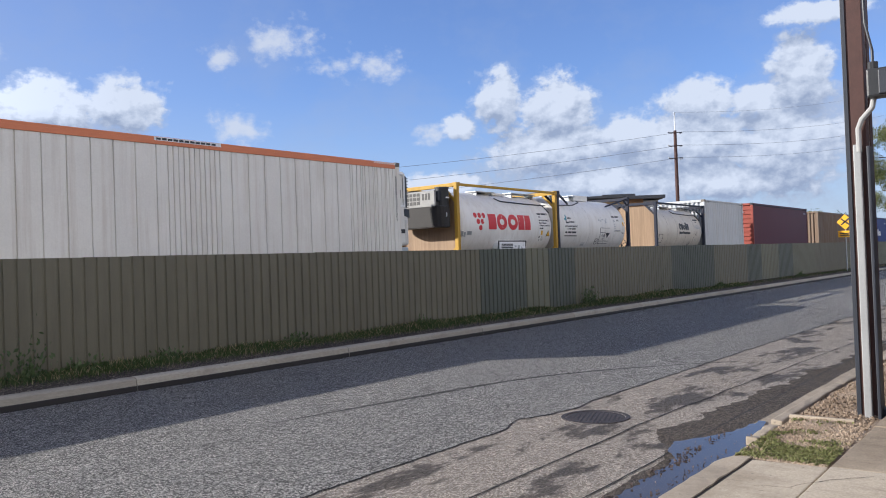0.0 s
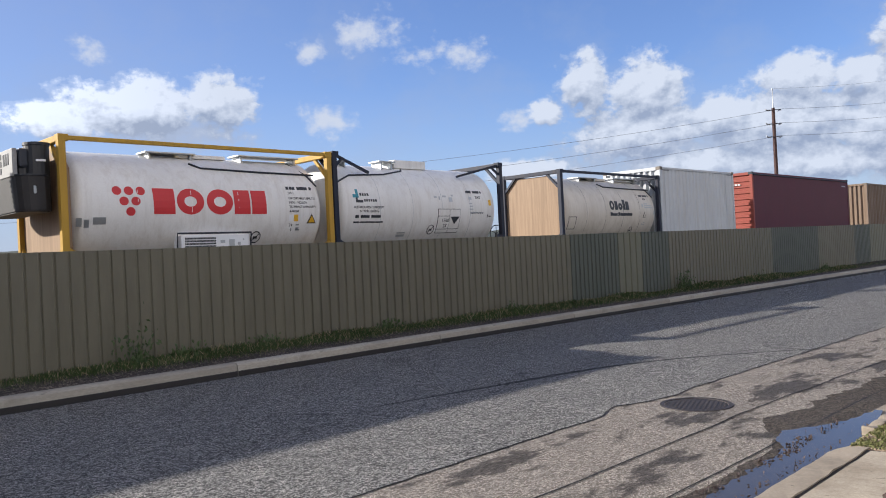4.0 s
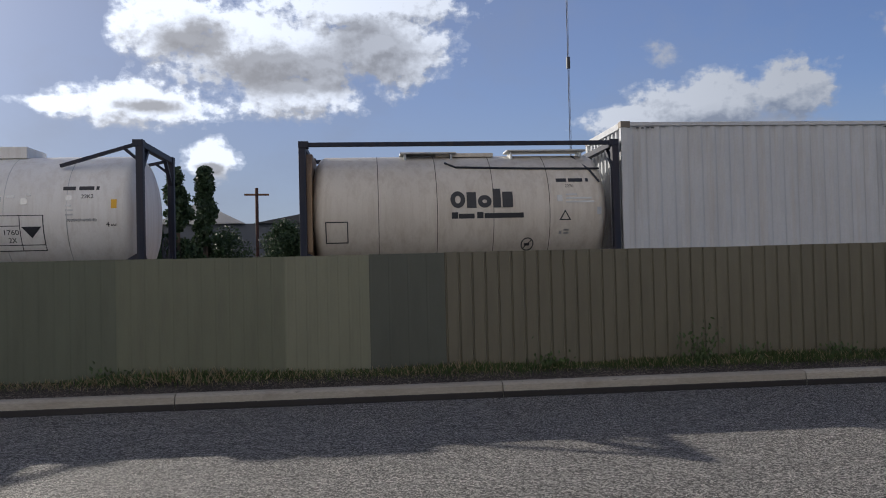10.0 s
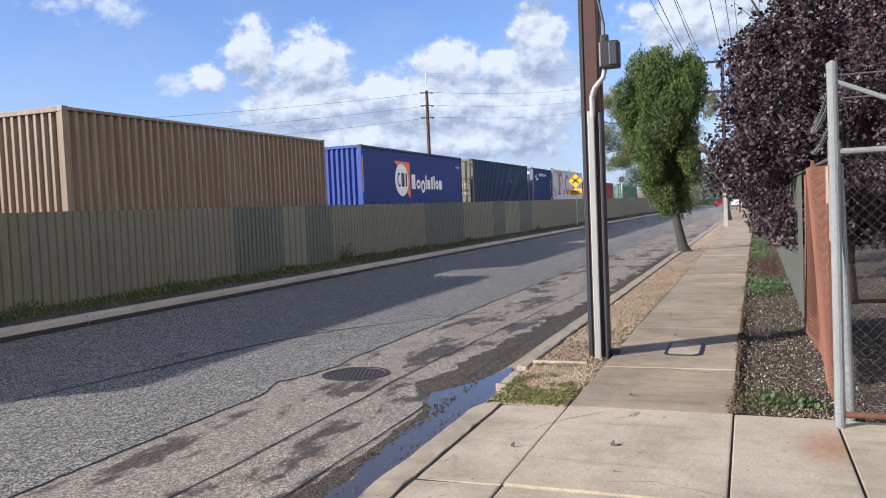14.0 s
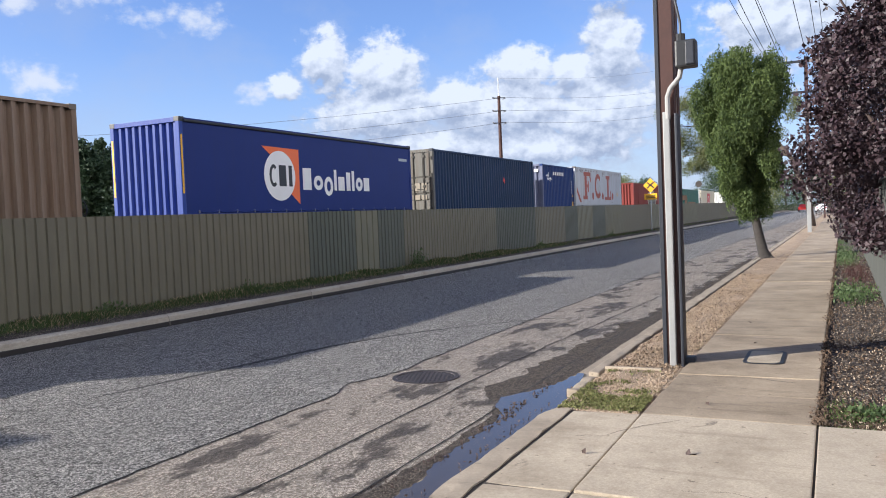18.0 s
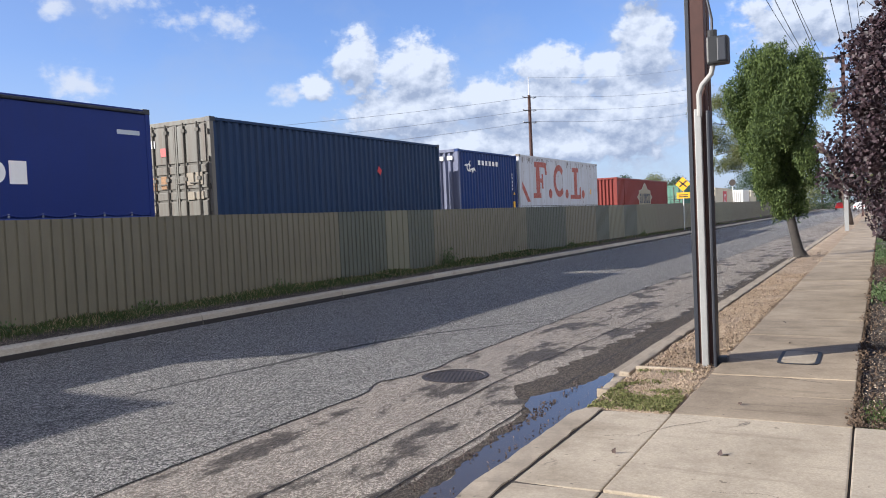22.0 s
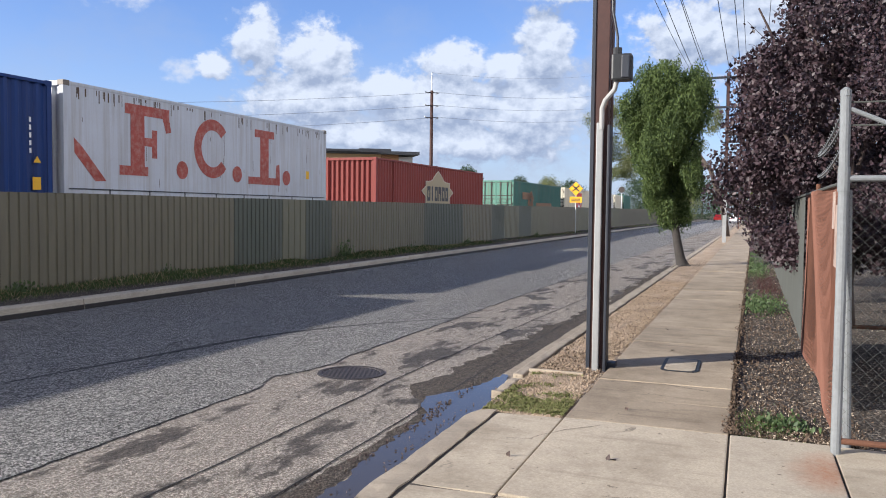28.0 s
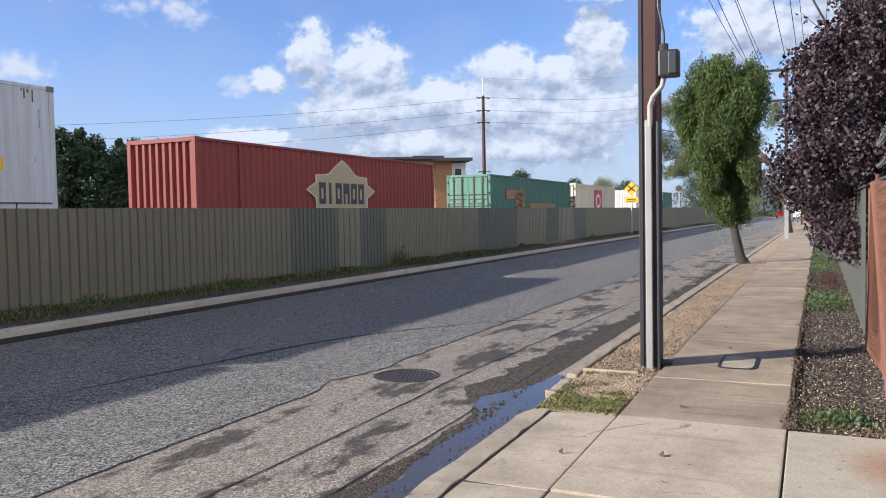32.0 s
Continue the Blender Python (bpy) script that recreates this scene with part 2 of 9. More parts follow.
background = link_nodes(wt, "ShaderNodeBackground", {0: heaven, 1: SKY_STRENGTH})
link_nodes(wt, "ShaderNodeOutputWorld", {0: background.outputs[0]})

# ---------------------------------------------------------------- materials


def new_material(name):
    m = bpy.data.materials.new(name)
    m.use_nodes = True
    t = m.node_tree
    t.nodes.clear()
    bsdf = t.nodes.new("ShaderNodeBsdfPrincipled")
    t.links.new(bsdf.outputs[0], t.nodes.new("ShaderNodeOutputMaterial").inputs[0])
    return m, t, bsdf


def noise_node(t, scale, detail=4.0, rough=0.6, coord=None, stretch=None):
    co = coord or link_nodes(t, "ShaderNodeTexCoord").outputs["Object"]
    if stretch:
        co = link_nodes(t, "ShaderNodeMapping", {0: co, 3: stretch}).outputs[0]
    return link_nodes(t, "ShaderNodeTexNoise", {"Vector": co, "Scale": scale, "Detail": detail, "Roughness": rough}).outputs[0]


def shade(c, k):
    return tuple(min(1.0, v * k) for v in c)


def surface(name, colour, rough=0.6, metal=0.0, vary=0.12, coarse=1.5, fine=40.0, bump=0.1, dirt=None, dirt_amount=0.0, dirt_stretch=None, dirt_scale=2.0, each=0.0, coat=0.0, gloss=0.5):
    """A painted, cast or worn surface: colour varied at two scales, a dirt layer and fine relief."""
    m, t, b = new_material(name)
    n1 = noise_node(t, coarse)
    n2 = noise_node(t, fine, 6)
    both = math_node(t, "ADD", math_node(t, "MULTIPLY", n1, 0.6), math_node(t, "MULTIPLY", n2, 0.4))
    col = mix_node(t, ramp_node(t, both, [(0.3, 0.0), (0.7, 1.0)]), shade(colour, 1 - vary), shade(colour, 1 + vary))
    if each:
        rnd = link_nodes(t, "ShaderNodeObjectInfo").outputs["Random"]
        col = mix_node(t, rnd, mix_node(t, 1.0, col, (1 - each, 1 - each, 1 - each), "MULTIPLY"), col)
    if dirt:
        d = ramp_node(t, noise_node(t, dirt_scale, 7, 0.7, stretch=dirt_stretch), [(0.5 - 0.25 * dirt_amount, 0.0), (0.75, min(1.0, 0.3 + dirt_amount))])
        col = mix_node(t, d, col, dirt)
    t.links.new(col, b.inputs["Base Color"])
    r = math_node(t, "ADD", rough - 0.08, math_node(t, "MULTIPLY", n2, 0.16), clamp=True)
    t.links.new(r, b.inputs["Roughness"])
    b.inputs["Metallic"].default_value = metal
    b.inputs["Specular IOR Level"].default_value = gloss
    if coat:
        b.inputs["Coat Weight"].default_value = coat
    if bump:
        t.links.new(link_nodes(t, "ShaderNodeBump", {"Height": n2, "Strength": bump, "Distance": 0.01}).outputs[0], b.inputs["Normal"])
    return m


def asphalt_material(name, dark, light, stone=55.0, wear=0.5, stains=0.0):
    """Chip-sealed road: pale stones set in dark bitumen, worn tracks and fine cracks along x, and damp stains."""
    m, t, b = new_material(name)
    co = link_nodes(t, "ShaderNodeTexCoord").outputs["Object"]
    cells = link_nodes(t, "ShaderNodeTexVoronoi", {"Vector": co, "Scale": stone, "Randomness": 1.0})
    lone = link_nodes(t, "ShaderNodeSeparateColor", {0: cells.outputs["Color"]}).outputs[0]
    clots = noise_node(t, stone * 0.5, 3, 0.7, co)
    patch = noise_node(t, 0.5, 5, 0.6, co, (0.25, 1.5, 1))
    mid = noise_node(t, 5.0, 7, 0.72, co, (0.6, 1.0, 1))
    gaps = link_nodes(t, "ShaderNodeTexVoronoi", {"Vector": co, "Scale": stone, "Randomness": 1.0}, feature="DISTANCE_TO_EDGE").outputs["Distance"]
    fac = math_node(t, "MULTIPLY", ramp_node(t, lone, [(0.12, 0.06), (0.58, 1.0)]), ramp_node(t, gaps, [(0.02, 0.0), (0.12, 1.0)]))
    fac = math_node(t, "MULTIPLY", fac, ramp_node(t, clots, [(0.35, 0.05), (0.50, 1.0)]))
    fac = math_node(t, "MULTIPLY", fac, ramp_node(t, mid, [(0.32, 0.75), (0.56, 1.0)]))
    dash = ramp_node(t, noise_node(t, 15.0, 5, 0.7, co, (0.30, 1.5, 1)), [(0.32, 0.60), (0.46, 1.0)])
    pits = ramp_node(t, noise_node(t, stone * 0.28, 3, 0.75, co), [(0.40, 0.0), (0.47, 1.0)])
    dash = math_node(t, "MULTIPLY", dash, math_node(t, "ADD", math_node(t, "MULTIPLY", pits, 0.52), 0.48))
    fac = math_node(t, "MULTIPLY", fac, dash)
    col = mix_node(t, fac, dark, light)
    col = mix_node(t, math_node(t, "MULTIPLY", ramp_node(t, patch, [(0.36, 1.0), (0.62, 0.0)]), wear), col, mix_node(t, fac, shade(dark, 0.9), shade(light, 0.55)))
    warp = link_nodes(t, "ShaderNodeTexNoise", {"Vector": co, "Scale": 1.1, "Detail": 4.0}).outputs["Color"]
    bent = link_nodes(t, "ShaderNodeVectorMath", {0: link_nodes(t, "ShaderNodeMapping", {0: co, 3: (0.22, 0.8, 1)}).outputs[0], 1: warp}, operation="ADD").outputs[0]
    veins = link_nodes(t, "ShaderNodeTexVoronoi", {"Vector": bent, "Scale": 1.15}, feature="DISTANCE_TO_EDGE").outputs["Distance"]
    crack = math_node(t, "MULTIPLY", ramp_node(t, veins, [(0.0, 0.8), (0.009, 0.0)]), ramp_node(t, noise_node(t, 0.7, 3, 0.5, co), [(0.50, 0.0), (0.58, 0.85)]))
    col = mix_node(t, crack, col, (0.02, 0.02, 0.02))
    rough = ramp_node(t, mid, [(0.3, 0.62), (0.7, 0.9)])
    if stains:
        edge = math_node(t, "ADD", noise_node(t, 1.7, 9, 0.70, co, (0.5, 1.1, 1)), math_node(t, "MULTIPLY", math_node(t, "SUBTRACT", lone, 0.5), 0.05))
        wet = ramp_node(t, edge, [(0.540, 0.0), (0.566, 0.9 * stains)])
        col = mix_node(t, wet, col, mix_node(t, fac, (0.032, 0.025, 0.020), (0.18, 0.15, 0.12)))
        rough = mix_node(t, wet, rough, (0.5, 0.5, 0.5))
    t.links.new(col, b.inputs["Base Color"])
    t.links.new(rough, b.inputs["Roughness"])
    b.inputs["Specular IOR Level"].default_value = 0.3
    dome = ramp_node(t, gaps, [(0.0, 0.0), (0.35, 1.0)], "EASE")
    h = math_node(t, "SUBTRACT", math_node(t, "ADD", math_node(t, "MULTIPLY", dome, math_node(t, "ADD", lone, 0.4)), math_node(t, "MULTIPLY", pits, 0.7)), math_node(t, "ADD", crack, 0.0))
    t.links.new(link_nodes(t, "ShaderNodeBump", {"Height": h, "Strength": 1.0, "Distance": 0.028}).outputs[0], b.inputs["Normal"])
    return m


def paving_material(name, colour, dirt, amount, rust=None):
    """Trowelled concrete: mottled, with blotchy grime, dark specks, streaks and hairline cracks."""
    m, t, b = new_material(name)
    co = link_nodes(t, "ShaderNodeTexCoord").outputs["Object"]
    rnd = link_nodes(t, "ShaderNodeObjectInfo").outputs["Random"]
    big, fine, speck = noise_node(t, 1.3, 6, 0.65, co), noise_node(t, 60, 6, 0.75, co), noise_node(t, 26, 4, 0.7, co)
    col = mix_node(t, ramp_node(t, fine, [(0.3, 0.0), (0.7, 1.0)]), shade(colour, 0.72), shade(colour, 1.2))
    col = mix_node(t, math_node(t, "MULTIPLY", rnd, 0.4), col, shade(colour, 0.62))
    grime = ramp_node(t, math_node(t, "ADD", big, math_node(t, "MULTIPLY", math_node(t, "SUBTRACT", speck, 0.5), 0.25)), [(0.56 - 0.25 * amount, 0.0), (0.74, 0.85)])
    col = mix_node(t, grime, col, dirt)
    streak = ramp_node(t, noise_node(t, 2.2, 7, 0.7, co, (2.6, 0.35, 1)), [(0.55, 0.0), (0.70, 0.6 * amount + 0.15)])
    col = mix_node(t, streak, col, shade(dirt, 0.8))
    dots = ramp_node(t, noise_node(t, 13, 3, 0.6, co), [(0.68, 0.0), (0.72, 0.75)])
    col = mix_node(t, dots, col, shade(dirt, 0.5))
    warp = link_nodes(t, "ShaderNodeTexNoise", {"Vector": co, "Scale": 2.0, "Detail": 5.0}).outputs["Color"]
    bent = link_nodes(t, "ShaderNodeVectorMath", {0: link_nodes(t, "ShaderNodeMapping", {0: co, 3: (1.0, 0.45, 1)}).outputs[0], 1: warp}, operation="ADD").outputs[0]
    veins = link_nodes(t, "ShaderNodeTexVoronoi", {"Vector": bent, "Scale": 0.8}, feature="DISTANCE_TO_EDGE").outputs["Distance"]
    crack = math_node(t, "MULTIPLY", ramp_node(t, veins, [(0.0, 1.0), (0.010, 0.0)]), ramp_node(t, noise_node(t, 0.9, 3, 0.5, co), [(0.60, 0.0), (0.66, 0.8)]))
    col = mix_node(t, crack, col, (0.045, 0.036, 0.028))
    if rust:  # rust run-off spreading from a point
        away_ = link_nodes(t, "ShaderNodeVectorMath", {0: link_nodes(t, "ShaderNodeVectorMath", {0: co, 1: rust}, operation="SUBTRACT").outputs[0], 1: (1.0, 1.7, 0.0)}, operation="MULTIPLY").outputs[0]
        reach = math_node(t, "ADD", link_nodes(t, "ShaderNodeVectorMath", {0: away_}, operation="LENGTH").outputs["Value"], math_node(t, "MULTIPLY", math_node(t, "SUBTRACT", big, 0.5), 0.9))
        col = mix_node(t, math_node(t, "MULTIPLY", ramp_node(t, reach, [(0.05, 0.9), (0.48, 0.0)]), ramp_node(t, speck, [(0.3, 0.6), (0.6, 1.0)])), col, (0.30, 0.12, 0.055))
    t.links.new(col, b.inputs["Base Color"])
    b.inputs["Roughness"].default_value = 0.88
    h = math_node(t, "SUBTRACT", math_node(t, "ADD", fine, math_node(t, "MULTIPLY", big, 1.5)), crack)
    t.links.new(link_nodes(t, "ShaderNodeBump", {"Height": h, "Strength": 0.3, "Distance": 0.008}).outputs[0], b.inputs["Normal"])
    return m


def gravel_material(name, colours, scale=60.0):
    m, t, b = new_material(name)
    co = link_nodes(t, "ShaderNodeTexCoord").outputs["Object"]
    cells = link_nodes(t, "ShaderNodeTexVoronoi", {"Vector": co, "Scale": scale})
    pick = link_nodes(t, "ShaderNodeSeparateColor", {0: cells.outputs["Color"]}).outputs[0]
    col = ramp_node(t, pick, [(i / max(1, len(colours) - 1), c) for i, c in enumerate(colours)])
    big = noise_node(t, 1.4, 5, 0.65, co)
    col = mix_node(t, ramp_node(t, big, [(0.35, 0.65), (0.65, 0.0)]), col, shade(colours[0], 0.8))
    t.links.new(col, b.inputs["Base Color"])
    b.inputs["Roughness"].default_value = 0.95
    h = math_node(t, "ADD", math_node(t, "MULTIPLY", cells.outputs["Distance"], -1.0), math_node(t, "MULTIPLY", big, 0.8))
    t.links.new(link_nodes(t, "ShaderNodeBump", {"Height": h, "Strength": 0.9, "Distance": 0.02}).outputs[0], b.inputs["Normal"])
    return m


def leaf_material(name, a, b_, rough=0.5, through=0.25):
    """Leaves: hue varied from leaf to leaf, some light passing through."""
    m, t, b = new_material(name)
    rnd = link_nodes(t, "ShaderNodeNewGeometry").outputs["Random Per Island"]
    n = noise_node(t, 1.2, 3)
    col = mix_node(t, math_node(t, "ADD", math_node(t, "MULTIPLY", rnd, 0.6), math_node(t, "MULTIPLY", n, 0.4)), a, b_)
    t.links.new(col, b.inputs["Base Color"])
    b.inputs["Roughness"].default_value = rough
    tr = link_nodes(t, "ShaderNodeBsdfTranslucent", {0: col})
    mixed = link_nodes(t, "ShaderNodeMixShader", {0: through, 1: b.outputs[0], 2: tr.outputs[0]})
    out = next(n for n in t.nodes if n.type == "OUTPUT_MATERIAL")
    t.links.new(mixed.outputs[0], out.inputs[0])
    return m


M = {}
M["asphalt"] = asphalt_material("asphalt_chip_seal", (0.066, 0.063, 0.060), (1.0, 0.97, 0.92), 80.0, 0.15)
M["old_seal"] = asphalt_material("old_worn_seal", (0.240, 0.200, 0.165), (1.0, 0.92, 0.82), 84.0, 0.12, 1.0)
M["wet_seal"] = asphalt_material("damp_dark_seal", (0.060, 0.048, 0.038), (0.30, 0.25, 0.20), 66.0, 0.4)
# near-black colour of the far kerb's lower face and foot strip
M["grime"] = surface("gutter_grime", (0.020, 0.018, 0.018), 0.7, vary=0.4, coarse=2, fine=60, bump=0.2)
M["concrete"] = paving_material("path_concrete", (0.46, 0.393, 0.298), (0.21, 0.168, 0.118), 0.55)
M["concrete_rusty"] = paving_material("rust_stained_concrete", (0.46, 0.396, 0.305), (0.22, 0.175, 0.125), 0.40, (5.30, -0.47, 0.0))
M["concrete_old"] = paving_material("old_path_concrete", (0.44, 0.357, 0.258), (0.142, 0.108, 0.072), 0.85)
M["joint_dirt"] = surface("joint_dirt", (0.055, 0.043, 0.033), 0.95, vary=0.3, fine=70, bump=0.2)
M["kerb"] = paving_material("kerb_concrete", (0.40, 0.335, 0.255), (0.17, 0.14, 0.105), 0.5)
M["kerb_pale"] = paving_material("kerb_pale_concrete", (0.40, 0.37, 0.31), (0.21, 0.185, 0.15), 0.35)
M["dirt"] = gravel_material("soil_and_litter", [(0.022, 0.016, 0.013), (0.064, 0.048, 0.037), (0.034, 0.026, 0.020), (0.33, 0.275, 0.22)], 46)
M["gravel"] = gravel_material("tan_gravel", [(0.30, 0.215, 0.145), (0.48, 0.37, 0.26), (0.36, 0.265, 0.185), (0.64, 0.52, 0.39)], 72)
M["ground"] = gravel_material("dry_ground", [(0.12, 0.10, 0.07), (0.20, 0.165, 0.12), (0.15, 0.13, 0.08)], 12)
M["ballast"] = gravel_material("ballast", [(0.10, 0.085, 0.075), (0.22, 0.19, 0.165), (0.14, 0.12, 0.10)], 18)
M["steel_dark"] = surface("dark_painted_steel", (0.02, 0.024, 0.034), 0.5, vary=0.3, fine=60)
M["steel_grey"] = surface("galvanised_steel", (0.46, 0.48, 0.49), 0.42, 0.75, vary=0.12, fine=30, bump=0.04)
M["rail"] = surface("rail_steel", (0.18, 0.12, 0.08), 0.5, 0.6, vary=0.3)
M["rust"] = surface("rusted_steel", (0.125, 0.055, 0.032), 0.9, 0.1, vary=0.4, coarse=4, fine=80, bump=0.3)
M["iron"] = surface("cast_iron", (0.060, 0.050, 0.045), 0.6, 0.3, vary=0.3, coarse=6, fine=90, bump=0.2)
M["black"] = surface("black_plastic", (0.015, 0.016, 0.018), 0.45, vary=0.2)
M["timber"] = surface("timber", (0.17, 0.085, 0.045), 0.85, vary=0.3, coarse=3, fine=60, bump=0.3)
M["stobie_concrete"] = surface("pole_concrete", (0.40, 0.39, 0.365), 0.85, vary=0.12, coarse=4, fine=70, bump=0.1)
M["stobie_steel"] = surface("pole_steel_brown", (0.058, 0.024, 0.019), 0.6, 0.2, vary=0.3, coarse=5, fine=60)


def fence_paint(name, c):
    return surface(name, c, 0.55, 0.0, vary=0.08, coarse=0.8, fine=25, bump=0.03, dirt=shade(c, 0.6), dirt_amount=0.25, dirt_stretch=(1.0, 1.0, 0.12), dirt_scale=5, each=0.08)


M["fence_olive"] = fence_paint("fence_olive_cream", (0.140, 0.131, 0.093))
M["fence_dark"] = fence_paint("fence_dark_green", (0.080, 0.090, 0.072))
M["fence_moss"] = fence_paint("fence_moss_green", (0.097, 0.112, 0.078))
M["fence_fern"] = fence_paint("fence_fern_green", (0.132, 0.144, 0.097))
M["fence_sage"] = fence_paint("fence_sage_green", (0.176, 0.194, 0.138))
M["fence_mid"] = fence_paint("fence_mid_green", (0.150, 0.148, 0.102))
M["fence_pale"] = fence_paint("fence_pale_olive", (0.182, 0.190, 0.132))


def container_paint(name, c, rust=0.25, streak=(0.16, 0.09, 0.05), rough=0.5):
    return surface(name, c, rough, 0.0, vary=0.09, coarse=0.7, fine=30, bump=0.03, dirt=streak, dirt_amount=rust, dirt_stretch=(2.2, 2.2, 0.10), dirt_scale=3.0, gloss=0.22)

# ---------------------------------------------------------------- building tools


def part(name, bm, material, parent=None, label="", smooth=False, at=None):
    """Links a bmesh as one mesh object, under a thing or a part."""
    me = bpy.data.meshes.new(name)
    bm.to_mesh(me)
    bm.free()
    if smooth:
        me.shade_smooth()
    for m in material if isinstance(material, (list, tuple)) else [material]:
        me.materials.append(m)
    ob = new(name, me)
    if parent is not None:
        ob.parent = parent
    if at is not None:
        ob.matrix_basis = at
    if label:
        ob["label"] = label
    return ob


def thing(name, at, label, category, group=""):
    ob = new(name)
    ob.empty_display_size = 0.2
    ob.matrix_basis = at
    return tagged(ob, label, category, group)


def add_box(bm, x0, x1, y0, y1, z0, z1, m=None, slot=0):
    vs = [bm.verts.new((x, y, z)) for x in (x0, x1) for y in (y0, y1) for z in (z0, z1)]
    if m:
        for v in vs:
            v.co = m @ v.co
    for idx in ((0, 1, 3, 2), (4, 6, 7, 5), (0, 4, 5, 1), (2, 3, 7, 6), (0, 2, 6, 4), (1, 5, 7, 3)):
        bm.faces.new([vs[i] for i in idx]).material_index = slot
    return vs


def box(x0, x1, y0, y1, z0, z1, bevel=0.0, m=None):
    bm = bmesh.new()
    add_box(bm, x0, x1, y0, y1, z0, z1, m)
    if bevel:
        bmesh.ops.bevel(bm, geom=bm.edges[:], offset=bevel, segments=2, affect="EDGES", profile=0.6)
    return bm


def add_tube(bm, points, radii, sides=8, caps=True):
    """A round bar through the points, with one radius for all or one each."""
    pts = [Vector(p) for p in points]
    radii = radii if isinstance(radii, (list, tuple)) else [radii] * len(pts)
    rings, up = [], None
    for i, p in enumerate(pts):
        d = (pts[min(i + 1, len(pts) - 1)] - pts[max(i - 1, 0)]).normalized()
        ref = Vector((0, 0, 1)) if abs(d.z) < 0.9 else Vector((1, 0, 0))
        a = d.cross(ref).normalized() if up is None else (up - d * up.dot(d)).normalized()
        up = a
        b = d.cross(a)
        rings.append([bm.verts.new(p + radii[i] * (math.cos(k * math.tau / sides) * a + math.sin(k * math.tau / sides) * b)) for k in range(sides)])
    for r, s in zip(rings, rings[1:]):
        for k in range(sides):
            bm.faces.new((r[k], r[(k + 1) % sides], s[(k + 1) % sides], s[k]))
    if caps:
        bm.faces.new(rings[0][::-1])
        bm.faces.new(rings[-1])
    return bm


def tube(points, radii, sides=8):
    return add_tube(bmesh.new(), points, radii, sides)


def beam(a, b, w, h):
    """A square bar from a to b."""
    a, b = Vector(a), Vector(b)
    d = b - a
    m = Matrix.Translation(a) @ d.to_track_quat("X", "Z").to_matrix().to_4x4()
    return box(0, d.length, -w / 2, w / 2, -h / 2, h / 2, m=m)


def sheet(profile, axis_len, thick, place):
    """A folded metal sheet: profile is a row of (u, depth); it runs axis_len along v. place maps u, depth, v to a point."""
    bm = bmesh.new()
    rows = []
    for off in (0.0, thick):
        for v in (0.0, axis_len):
            rows.append([bm.verts.new(place(u, d + off, v)) for u, d in profile])
    f0, f1, b0, b1 = rows
    for i in range(len(profile) - 1):
        bm.faces.new((f0[i], f0[i + 1], f1[i + 1], f1[i]))
        bm.faces.new((b0[i + 1], b0[i], b1[i], b1[i + 1]))
        bm.faces.new((f1[i], f1[i + 1], b1[i + 1], b1[i]))
        bm.faces.new((f0[i + 1], f0[i], b0[i], b0[i + 1]))
    for i in (0, -1):
        bm.faces.new((f0[i], f1[i], b1[i], b0[i]))
    bmesh.ops.recalc_face_normals(bm, faces=bm.faces)
    return bm


def trapezoid(length, pitch, depth, flat=0.32):
    """Profile of a corrugated panel: outer flats, slopes and inner flats."""
    n = max(1, round(length / pitch))
    p = length / n
    s = (1 - 2 * flat) / 2 * p
    out = [(0.0, 0.0)]
    for i in range(n):
        x = i * p
        out += [(x + flat * p, 0.0), (x + flat * p + s, depth), (x + 2 * flat * p + s, depth), (x + p, 0.0)]
    return out


def words(text, size, material, parent, m, depth=0.004, width=None, bold=0.0, label="", wrap=None):
    """Raised lettering in the built-in font as one mesh; m maps the letters' plane (x along, y up) into place."""
    cu = bpy.data.curves.new("lettering", "FONT")
    cu.body, cu.size, cu.extrude, cu.resolution_u, cu.offset = text, size, depth, 3, bold
    tmp = bpy.data.objects.new("lettering", cu)
    me = bpy.data.meshes.new_from_object(tmp)
    bpy.data.objects.remove(tmp)
    bpy.data.curves.remove(cu)
    xs = [v.co.x for v in me.vertices]
    lo, hi = min(xs), max(xs)
    k = width / (hi - lo) if width else 1.0
    me.transform(Matrix.Diagonal((k, 1, 1, 1)) @ Matrix.Translation((-lo, 0, 0)))
    me.transform(m)
    if wrap:
        for v in me.vertices:
            v.co = wrap(v.co)
    me.materials.append(material)
    ob = new("lettering", me)
    ob["kind"] = "stuff"
    ob.parent = parent
    if label:
        ob["label"] = label
    return ob


def bars(rows, material, parent, m, name="small_print", wrap=None):
    """Unreadable print as plain bars: rows of (x, y, width, height)."""
    bm = bmesh.new()
    for x, y, w, h in rows:
        add_box(bm, x, x + w, y, y + h, -0.003, 0.003, m)
    if wrap:
        for v in bm.verts:
            v.co = wrap(v.co)
    ob = part(name, bm, material, parent)
    ob["kind"] = "stuff"
    return ob


def facing(x, z, y=-0.006):
    """Letters' plane on a near side: along x, up z, facing -y."""
    return Matrix.Translation((x, y, z)) @ Matrix.Rotation(radians(90), 4, "X")


